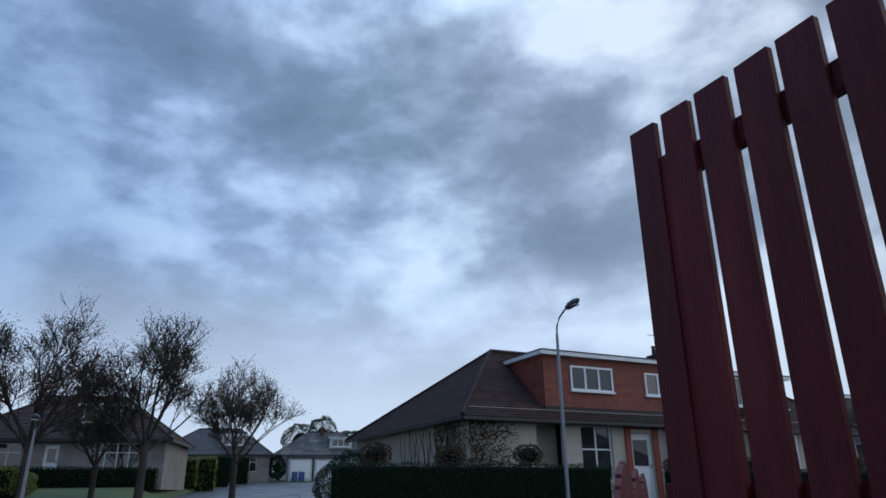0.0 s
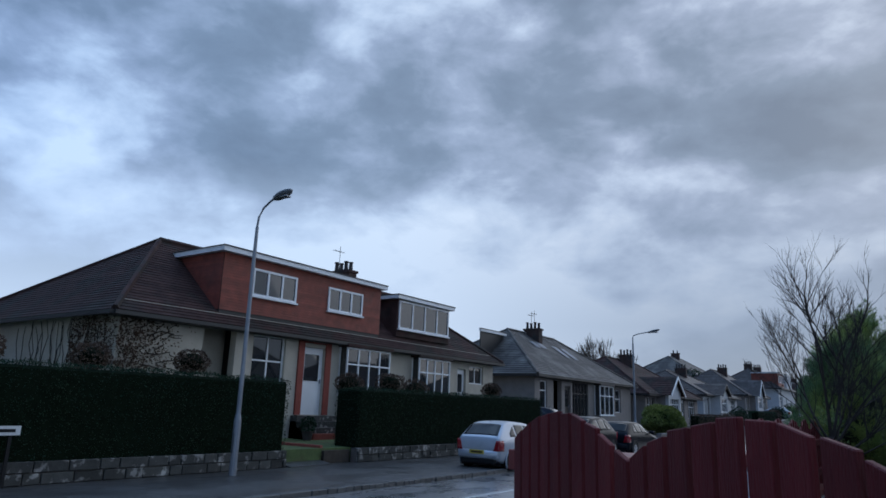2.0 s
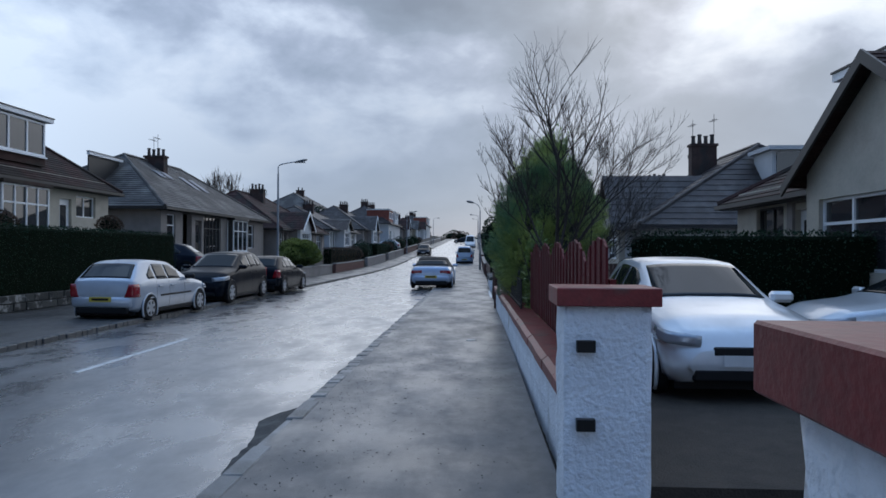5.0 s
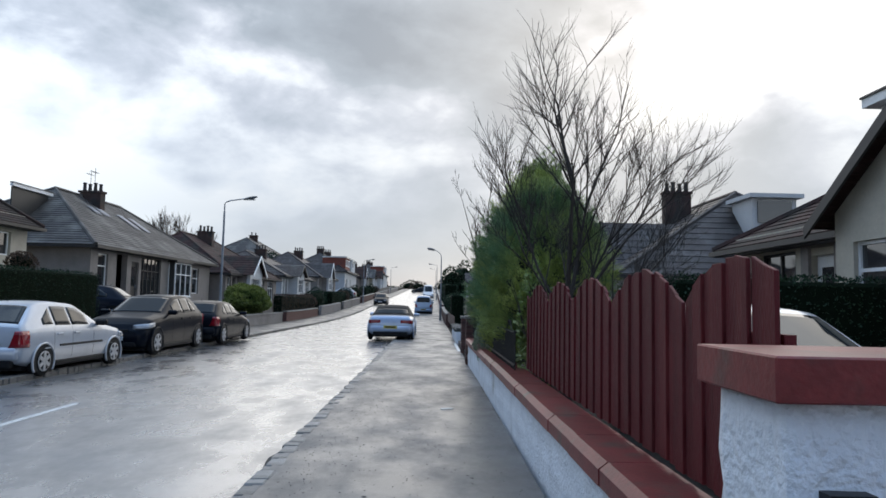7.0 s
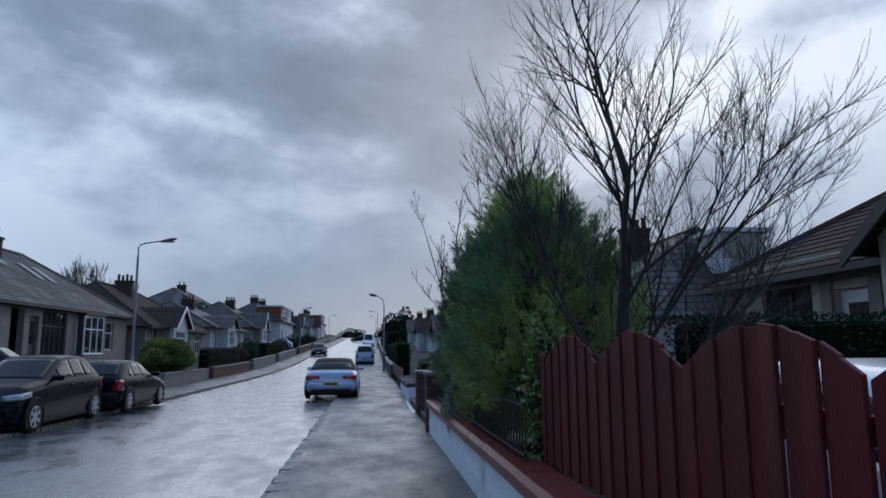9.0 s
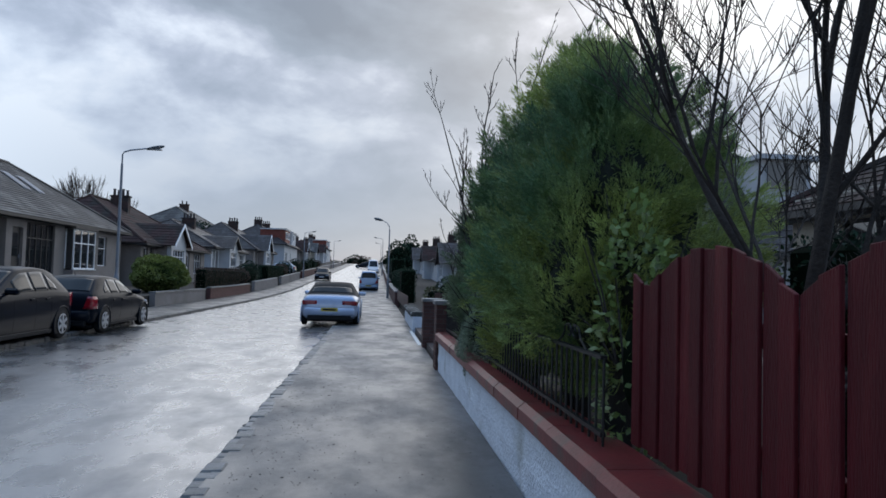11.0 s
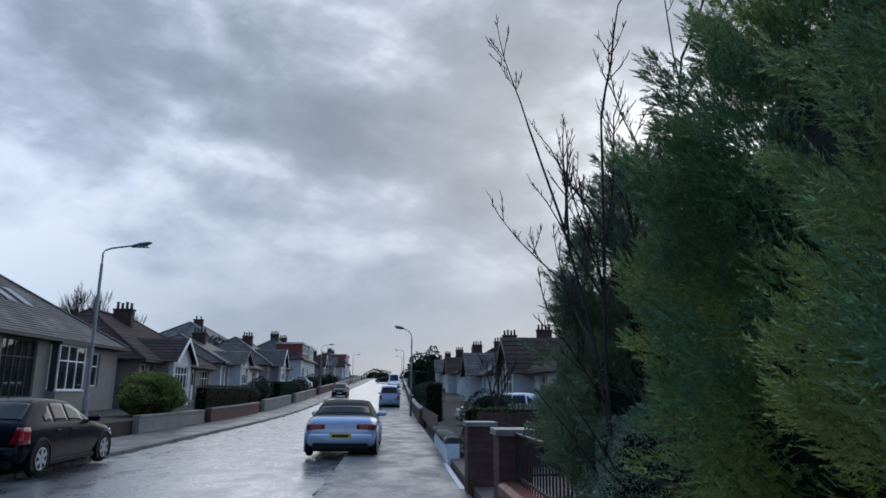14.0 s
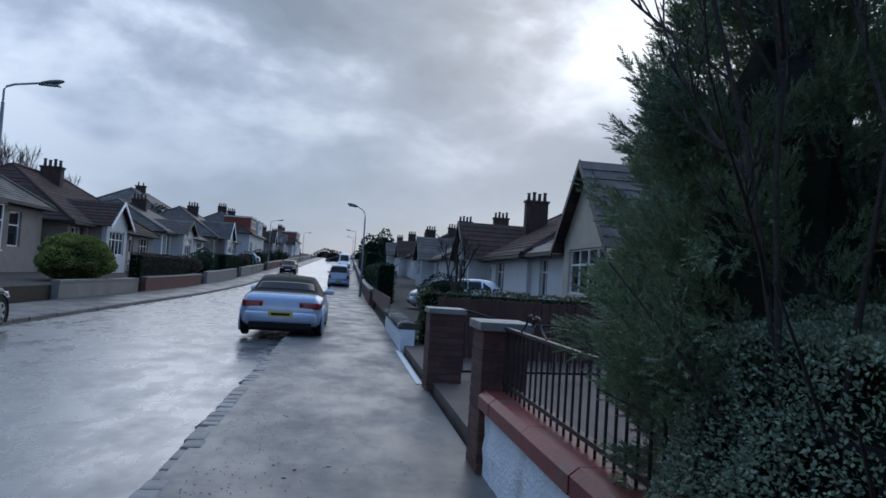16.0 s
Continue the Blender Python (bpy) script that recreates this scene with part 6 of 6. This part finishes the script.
    for i in range(n):
        for j in range(k):
            q = "roof" if j in upper and a * 0.9 < grid[i] and grid[i + 1] < d else "body"
            vs = []
            for ii, jj in ((i, j), (i, (j + 1) % k), (i + 1, (j + 1) % k), (i + 1, j)):
                if (ii, jj) not in nets[q]:
                    nets[q][ii, jj] = shells[q].verts.new(rows[ii][jj])
                vs.append(nets[q][ii, jj])
            shells[q].faces.new(vs)
    for i in (0, n):
        shells["body"].faces.new([nets["body"][i, j] for j in range(k)])
    for q in shells:
        bmesh.ops.recalc_face_normals(shells[q], faces=shells[q].faces[:])
    part("body", shells["body"], body, t, smooth=True)
    part("roof", shells["roof"], MAT[roofmat] if roofmat else body, t, "black fabric folding roof" if roofmat else "", smooth=True)

    def patch(nm, rows_of, mat, lift=0.006, label=""):
        """A skin of points laid on the shell; rows_of gives rows of points and the outward way."""
        bm = bmesh.new()
        net = [[bm.verts.new(Vector(p) + Vector(o).normalized() * lift) for p, o in row] for row in rows_of]
        back = [[bm.verts.new(Vector(p) - Vector(o).normalized() * 0.01) for p, o in row] for row in rows_of]
        for lo, hi in zip(net, net[1:]):
            for x in range(len(lo) - 1):
                bm.faces.new((lo[x], lo[x + 1], hi[x + 1], hi[x]))
        edge = [(0, x) for x in range(len(net[0]))] + [(y, len(net[0]) - 1) for y in range(1, len(net))] + [(len(net) - 1, x) for x in range(len(net[0]) - 2, -1, -1)] + [(y, 0) for y in range(len(net) - 2, 0, -1)]
        for (y0, x0), (y1, x1) in zip(edge, edge[1:] + edge[:1]):
            bm.faces.new((net[y0][x0], net[y1][x1], back[y1][x1], back[y0][x0]))
        bmesh.ops.recalc_face_normals(bm, faces=bm.faces[:])
        return part(nm, bm, mat, t, label, smooth=True)

    def screen(nm, s0, s1, out):
        def point(s, u):
            w = at(cant, s) * 0.90
            cr = at(crown, s)
            z = at(top, s) - cr * float(np.interp(abs(u) * 0.90, [0, 0.35, 0.7, 0.93, 1.0], [0, 0, 0.2, 0.55, 1.0]))
            return (u * w, y_at(s), z), (0, out, 0.7)
        patch(nm, [[point(s0 + (s1 - s0) * j / 10, -1 + i / 6) for i in range(13)] for j in range(11)], MAT["car_glass"], 0.008)

    if not blind:
        screen("rear_window", a + (b - a) * (0.16 if not roofmat else 0.22), b + 0.0 * L - (b - a) * (0.02 if not roofmat else 0.3), -1)
    screen("windscreen", c + 0.02, d - 0.012, 1)
    if not roofmat:
        panes = glass_rows
    else:
        panes = ((0.42, 0.80),)
    g0, g1 = b * 0.55 + a * 0.45, d - 0.02
    for s in (-1, 1):
        for f0, f1 in panes:
            s0, s1 = g0 + (g1 - g0) * f0, g0 + (g1 - g0) * f1
            def point(q, v):
                sq = s0 + (s1 - s0) * q
                lo, hi = at(waist, sq) + 0.035, at(top, sq) - at(crown, sq) - 0.045
                z = lo + (max(hi, lo + 0.02) - lo) * v
                return (s * side_x(sq, z), y_at(sq), z), (s, 0, 0.25)
            patch("side_window", [[point(q / 8, v / 4) for q in range(9)] for v in range(5)], MAT["car_glass"])
        # small rear quarter pane
        if not roofmat and not blind:
            def point(q, v):
                sq = g0 + (g1 - g0) * (0.14 + 0.13 * q)
                lo, hi = at(waist, sq) + 0.05, at(top, sq) - at(crown, sq) - 0.07
                z = lo + (max(hi, lo + 0.02) - lo) * v * (0.35 + 0.65 * q)
                return (s * side_x(sq, z), y_at(sq), z), (s, 0, 0.25)
            patch("quarter_window", [[point(q / 4, v / 4) for q in range(5)] for v in range(5)], MAT["car_glass"])
        for f in (panes[0][0] - 0.03, panes[0][1] + 0.01, panes[-1][1] + 0.06):
            sq = g0 + (g1 - g0) * f
            lo, hi = at(under, sq) + 0.1, at(waist, sq)
            part("door_seam", tube(bmesh.new(), [(s * (side_x(sq, lo + (hi - lo) * q / 6) - 0.002), y_at(sq), lo + (hi - lo) * q / 6) for q in range(7)], 0.005, 4), MAT["black_plastic"], t)
        for f in (panes[0][0] + 0.04, panes[-1][0] + 0.05):
            sq = g0 + (g1 - g0) * f
            z = belt - 0.12
            part("door_handle", boxed(s * (side_x(sq, z) - 0.01), s * (side_x(sq, z) + 0.025), y_at(sq) - 0.09, y_at(sq) + 0.09, z - 0.018, z + 0.018, bevel=0.008), body, t)
        if rub:
            pts = [(s * (side_x(q, 0.56) + 0.004), y_at(q), 0.56) for q in (0.29, 0.4, 0.5, 0.6, 0.7)]
            part("rubbing_strip", tube(bmesh.new(), pts, 0.022, 6), MAT["black_plastic"], t)
        for yy in (wb[0] - L / 2, L / 2 - wb[1]):
            hx = max(side_x((yy + L / 2) / L, 0.5), hw * 0.97) + 0.002
            arc = lambda rr, x: [(s * x, yy + rr * math.cos(q * math.pi / 16), r + rr * math.sin(q * math.pi / 16)) for q in range(-3, 20)]
            bm = bmesh.new()
            vs = [bm.verts.new(p) for p in arc(r + 0.03, hx)]
            bm.faces.new(vs)
            rx = bmesh.ops.extrude_face_region(bm, geom=bm.faces[:])
            bmesh.ops.translate(bm, vec=(-s * 0.12, 0, 0), verts=[v for v in rx["geom"] if isinstance(v, bmesh.types.BMVert)])
            bmesh.ops.recalc_face_normals(bm, faces=bm.faces[:])
            part("wheel_arch", bm, MAT["black_plastic"], t)
            part("arch_lip", tube(bmesh.new(), arc(r + 0.045, hx - 0.004), 0.022, 6), body, t, smooth=True)
            wheel(t, s * (hx + 0.008), yy, r, s)
        sm = d - 0.055
        part("mirror", boxed(s * side_x(sm, belt + 0.03), s * (hw + 0.17), y_at(sm) - 0.07, y_at(sm) + 0.06, belt + 0.0, belt + 0.13, bevel=0.035), MAT["black_plastic"] if rub else body, t)
        part("sill", boxed(s * hw * 0.93, s * (hw * 0.985), -L / 2 + wb[0] + r + 0.1, L / 2 - wb[1] - r - 0.1, 0.17, 0.27, bevel=0.02), MAT["black_plastic"], t)
        # lamps wrap round the corners on the skin
        tw, tz0, tz1, ty = tail or (0.2, boot - 0.36, boot - 0.06, 0.0)
        corner = hw * 0.90
        wrap = 0.055
        def tail_point(q, v):
            z = tz0 + (tz1 - tz0) * v
            if q < 0.6:
                x = corner - tw * (1 - q / 0.6) * (1 - 0.5 * v * (tail is None))
                return (s * x, y_at(0) - 0.006 + (0.02 if z > boot - 0.3 else 0.0), z), (s * 0.2, -1, 0)
            sq = wrap * (q - 0.6) / 0.4
            return (s * max(side_x(sq, z), corner), y_at(sq), z), (s, -0.5, 0)
        patch("tail_lamp", [[tail_point(q / 8, v / 4) for q in range(9)] for v in range(5)], MAT["tail_red"], 0.012, "red tail lamp")
        def head_point(q, v):
            sq = 0.985 - 0.10 * q
            z0, z1 = hood - 0.34 + 0.06 * q, hood - 0.23 + 0.07 * q
            z = z0 + (z1 - z0) * v
            return (s * (hw * 0.52 + (side_x(sq, z) - hw * 0.52) * min(1, 0.25 + q * 1.6)), y_at(0.992 - 0.10 * q * q), z), (s * q, 1 - q * 0.7, 0.3)
        patch("headlamp", [[head_point(q / 6, v / 3) for q in range(7)] for v in range(4)], MAT["head_lamp"], 0.014, "clear headlamp")
    part("rear_bumper", boxed(-hw * 0.86, hw * 0.86, -L / 2 - 0.05, -L / 2 + 0.12, 0.33, 0.58, bevel=0.05), body, t, smooth=True)
    pz = 0.47 if boot > 0.9 else 0.5
    part("number_plate", boxed(-0.26, 0.26, -L / 2 - 0.062, -L / 2 - 0.045, pz, pz + 0.11), MAT["plate_yellow"], t, "yellow plate with its marks as a plain bar")
    part("plate_bar", boxed(-0.2, 0.2, -L / 2 - 0.066, -L / 2 - 0.0625, pz + 0.03, pz + 0.08), MAT["black_plastic"], t)
    part("front_bumper", boxed(-hw * 0.66, hw * 0.66, L / 2 - 0.12, L / 2 + 0.012, 0.24, 0.38, bevel=0.03), MAT["black_plastic"], t)
    part("grille", boxed(-hw * 0.42, hw * 0.42, L / 2 - 0.08, L / 2 + 0.008, hood - 0.42, hood - 0.33, bevel=0.015), MAT["black_plastic"], t)
    part("front_plate", boxed(-0.26, 0.26, L / 2 + 0.01, L / 2 + 0.024, 0.40, 0.51), MAT[plate_front], t)
    part("aerial", tube(bmesh.new(), [(0, y_at(b + 0.05), h - 0.02), (0, y_at(b + 0.03), h + 0.07)], [0.008, 0.004], 5), MAT["black_plastic"], t)
    part("valance", boxed(-hw * 0.74, hw * 0.74, -L / 2 - 0.04, -L / 2 + 0.1, 0.2, 0.34, bevel=0.02), MAT["black_plastic"], t)
    part("underside", boxed(-hw * 0.8, hw * 0.8, -L / 2 + 0.2, L / 2 - 0.2, 0.14, 0.22), MAT["black_plastic"], t)
    return t


RZ = -0.1
car("silver grey five-door hatchback parked on the kerb", pose(-8.93, 2.1, RZ + 0.03, 0, 0, -2), (0.42, 0.45, 0.50), 3.81, 0.82, 1.42, 0.90, 0.90, (0.015, 0.13, 0.50, 0.72), r=0.29, boot=0.93, rub=True)
car("black compact crossover facing down the street", pose(-8.92, 7.25, RZ + 0.04, 0, 0, 180), (0.010, 0.012, 0.018), 4.3, 0.88, 1.60, 1.02, 1.04, (0.03, 0.17, 0.50, 0.72), r=0.34, boot=1.08)
car("dark grey five-door hatchback parked on the kerb", pose(-8.65, 11.9, RZ + 0.03), (0.012, 0.014, 0.02), 4.0, 0.85, 1.44, 0.90, 0.93, (0.02, 0.16, 0.50, 0.72), r=0.32, boot=0.98)
car("dark estate car standing in a raised drive", pose(-14.6, 14.0, 0.42, 0, 0, 100), (0.02, 0.023, 0.035), 4.4, 0.86, 1.45, 0.90, 0.93, (0.05, 0.18, 0.52, 0.73), r=0.32)
car("pale blue convertible with a black fabric roof, half on the pavement", pose(-2.47, 16.3, -0.05, 0, 0, 0), (0.40, 0.47, 0.60), 4.69, 0.90, 1.38, 0.86, 0.90, (0.17, 0.30, 0.50, 0.68), "black_plastic", r=0.34,
    boot=0.96, tail=(0.42, 0.66, 0.80, 0.0))
car("white small hatchback facing the gate in the brick drive", pose(2.15, -5.85, 0.07, 0, 0, 180), (0.68, 0.69, 0.70), 3.97, 0.84, 1.46, 0.92, 0.94, (0.02, 0.15, 0.50, 0.72), r=0.31)
car("white saloon parked across the drive by the hedge", pose(6.2, -4.6, 0.0, 0, 0, 90), (0.62, 0.64, 0.66), 4.4, 0.86, 1.43, 0.90, 0.93, (0.16, 0.28, 0.54, 0.72), r=0.32)
SLOPE = math.degrees(math.atan(0.034))
FAR = (("small pale blue van parked up the street", -1.75, 55.0, 0, (0.25, 0.34, 0.48), 4.3, 1.85), ("black hatchback parked on the far side", -7.6, 76.0, 180, (0.02, 0.02, 0.022), 4.1, 1.5), ("silver hatchback parked up the street", -1.7, 66.0, 0, (0.4, 0.42, 0.45), 4.0, 1.45),
       ("white delivery van far up the street", -1.7, 110.0, 180, (0.6, 0.61, 0.63), 5.2, 2.4), ("white hatchback far up the street", -1.6, 124.0, 0, (0.55, 0.56, 0.58), 4.0, 1.45), ("silver car in a raised drive", -13.5, 80.0, 90, (0.4, 0.42, 0.44), 4.2, 1.45),
       ("white car in a drive up the near side", 3.6, 27.5, 90, (0.55, 0.56, 0.58), 4.1, 1.45), ("dark car at the crest", -4.0, 150.0, 90, (0.03, 0.03, 0.035), 4.2, 1.5))
for label, x, y, rz, col, L, h in FAR:
    dz = 0.45 if abs(x) > 10 else (0.1 if x > 0 else -0.09)
    tilt = SLOPE if rz == 0 else (-SLOPE if rz == 180 else 0)
    van = h > 1.7
    car(label, pose(x, y, ground_z(y) + dz, tilt, 0, rz), col, L, 0.85 if h < 2 else 0.98, h, 1.0 if van else 0.9, 1.05 if van else 0.93, (0.01, 0.03, 0.62, 0.78) if van else None, r=0.31, boot=1.1 if van else 0.95)


# small things
def dish(parent, x, y, z):
    bm = bmesh.new()
    bmesh.ops.create_uvsphere(bm, u_segments=14, v_segments=8, radius=0.3)
    bmesh.ops.delete(bm, geom=[v for v in bm.verts if v.co.z > -0.16], context="VERTS")
    bmesh.ops.rotate(bm, verts=bm.verts[:], cent=(0, 0, 0), matrix=Matrix.Rotation(radians(70), 3, "X"))
    bmesh.ops.translate(bm, vec=(x, y, z), verts=bm.verts[:])
    tube(bm, [(x, y + 0.1, z - 0.1), (x + 0.3, y + 0.2, z - 0.25)], 0.02, 6)
    part("satellite_dish", bm, MAT["iron"], parent, "dark satellite dish")


dish(tiled, 5.7, 3.7, 6.7)
scrap = thing("paper_scrap", "flat white paper scrap lying on the wet pavement", "litter", pose(-0.62, -2.6, 0.003, 0, 0, 25))
part("sheet", boxed(-0.09, 0.09, -0.04, 0.04, 0, 0.004), MAT["sign_white"], scrap)
for x, y, s in ((-15.6, -0.3, 0.2), (-15.5, 2.5, 0.22), (-15.9, 0.0, 0.16)):
    pot = thing("plant_pot", "dark plant pot with a small shrub by the steps", "plant pot", pose(x, y, 0.42))
    bm = bmesh.new()
    tube(bm, [(0, 0, 0), (0, 0, s * 1.5), (0, 0, s * 1.6)], [s * 0.7, s, s * 1.05], 12)
    part("pot", bm, MAT["clay"], pot)
    g = np.random.default_rng(int(s * 1000))
    d = unit(g.normal(size=(300, 3)))
    v, f = leaves(g, d * s * 1.2 + np.array([0, 0, s * 2.6]), d, 0.09, 0.03)
    raw_mesh("foliage", v, f, MAT["hedge_leaf"], pot, "small dark leaves")


def iron_gate():
    """The low iron gate between the two brick piers, swung open along the drive."""
    t = thing("iron_gate", "black iron drive gate with a scrolled top, standing open", "gate", pose(0.5, 8.0, 0.12, 0, 0, 8))
    part("top_rail", tube(bmesh.new(), [(0, 0, 0.95), (0.7, 0, 0.78), (1.4, 0, 0.78), (2.1, 0, 0.95)], 0.016, 6), MAT["iron"], t)
    part("bottom_rail", boxed(0, 2.1, -0.012, 0.012, 0.1, 0.13), MAT["iron"], t)
    for k in range(15):
        x = 0.03 + k * 0.146
        part("bar", cylinder(bmesh.new(), (x, 0), 0.008, 0.008, 0.12, 0.8, 6), MAT["iron"], t)


iron_gate()


# ---- side street backdrop ----
SIDE = "houses along the side street"
for k, (x, y, rz, lab, wallm, roofm) in enumerate(((-46.0, -41.0, 75, "pale bungalow behind the verge trees", "render_cream", "tile_brown"), (-48.5, -27.2, 75, "grey bungalow behind the verge trees", "render_grey", "tile_brown"), (-82.5, -13.0, 75, "dark roofed house at the end of the side street", "render_grey", "tile_dark"),
                                                   (-88.0, 2.2, 75, "white house at the end of the side street", "render_white", "slate"))):
    bungalow(lab, pose(x, y, 2.0 if k < 2 else 2.9 + 0.4 * (k - 2), 0, 0, rz), 13.0, 9.0, 3.3, 6.3, 0.5, wallm, roofm, (4, 4), group=SIDE, n=12,
             openings=[("door", 5.6, 6.5, 0.5, 2.7), ("window", 1.2, 4.2, 1.1, 2.8, 4, 0.35), ("window", 8.5, 11.5, 1.1, 2.8, 4, 0.35)], chimneys=[(6, 4.4, 7.0, 3)], dormers=[(7.0, 10.0, 3.9, 5.3, 1.0, wallm, [(7.3, 9.7, 4.2, 5.2, 3)])])
hedge("low clipped green hedge along the verge", -44.0, -30.0, -23.0, -21.6, 1.6, 2.7, 9000, 120, "bush_leaf", 0.12, 0.12)
hedge("dark garden hedge behind the verge", -46.0, -44.5, -36.0, -15.0, 1.8, 3.2, 5000, 121, size=0.14)
hedge("clipped green hedge on the verge of the side street", -56.0, -54.5, -15.5, -11.4, 2.1, 4.2, 4000, 125, "bush_leaf", 0.14, 0.12)
for k, (x, y, z, leafm) in enumerate(((-62.0, -11.2, 2.8, "bush_leaf"), (-70.0, -8.8, 3.1, "hedge_leaf"), (-78.0, -5.6, 3.2, "hedge_leaf"))):
    hedge("dark garden hedge along the side street", x, x + 6.5, y, y + 1.4, z - 0.9, z + 1.6 + 0.2 * k, 3500, 122 + 10 * k, leafm, 0.16, 0.14)


def garage(label, m):
    t = thing("garage", label, "garage", m, "garages at the end of the side street")
    part("wall", boxed(0, 2.8, 0.0, 4.6, -0.6, 2.0), MAT["render_white"], t)
    part("roof", boxed(-0.1, 2.9, -0.15, 4.7, 2.0, 2.12), MAT["slate"], t, "flat dark roof")
    up = part("door", boxed(0.25, 2.55, -0.04, -0.003, -0.3, 1.75), MAT["upvc"], t, "white up-and-over door")
    part("handle", boxed(1.3, 1.5, -0.07, -0.04, 0.6, 0.64), MAT["slate"], up)


for y in (2.2, 5.4):
    garage("white flat-roofed garage with a white door", pose(-80.4, y, 3.6, 0, 0, 80))
for x, y, z, r, h, leaf_n, sd in ((-79.5, 0.6, 3.2, 0.9, 1.3, 3000, 141), (-98.0, 8.0, 6.2, 2.6, 2.6, 7000, 142), (-99.0, 11.5, 6.2, 2.2, 3.2, 7000, 144), (-98.0, 16.0, 6.2, 3.0, 2.2, 7000, 143)):
    shrub("dark evergreen at the end of the side street", x, y, z, r, r, h, leaf_n, sd, "hedge_leaf", 0.2, core=0.5)
shrub("large dark evergreen beside the corner house", -24.0, -8.7, 0.3, 1.7, 1.4, 1.45, 14000, 123, "hedge_leaf", 0.08, core=0.6)
for x, y in ((-78.8, 2.6), (-78.7, 3.4)):
    b = thing("wheelie_bin", "blue plastic wheelie bin by the kerb", "bin", pose(x, y, 2.98), "bins in the side street")
    part("bin_body", boxed(-0.28, 0.28, -0.3, 0.3, 0, 0.95, bevel=0.03), MAT["bin_blue"], b)
    part("lid", boxed(-0.3, 0.3, -0.34, 0.32, 0.95, 1.02, bevel=0.02), MAT["bin_blue"], b)

# far woods at the crest
rng_far = random.Random(77)
for k in range(30):
    x = -66 + 4.6 * k + rng_far.uniform(-2, 2)
    shrub("dark tree mass on the skyline beyond the crest", x, 232 + rng_far.uniform(-8, 8), ground_z(232) - 1.2, rng_far.uniform(2.2, 4.2), 3, rng_far.uniform(1.1, 2.5), 500, 200 + k, "dry_leaf" if k % 3 == 1 else "hedge_leaf", 0.6, category="tree")
for x, y, rx, rz, sd in ((3.2, 126.0, 2.4, 3.0, 220), (5.6, 129.0, 2.2, 3.6, 222), (7.8, 131.0, 2.6, 2.4, 223)):
    shrub("dark conifer clump up the near side", x, y, ground_z(128) - 0.4, rx, 2.5, rz, 900, sd, "hedge_leaf", 0.55, category="tree")
shrub("dark conifer behind the far bungalows", -24.0, 84.0, 1.5, 1.6, 1.6, 3.4, 1500, 221, "hedge_leaf", 0.25, category="tree")
bungalow("large grey house on the rise behind the bungalows", pose(-24.5, 86, 4.2, 0, 0, 90), 16.0, 10, 3.4, 6.4, 0.5, "render_grey", "slate", (4, 4), group=ROW, n=12, chimneys=[(8, 5, 7.2, 2)])

setts("red brown brick setts of the gated drive, damp", 0.62, 3.6, -13.4, -11.7, 0.012, MAT["red_brick"])
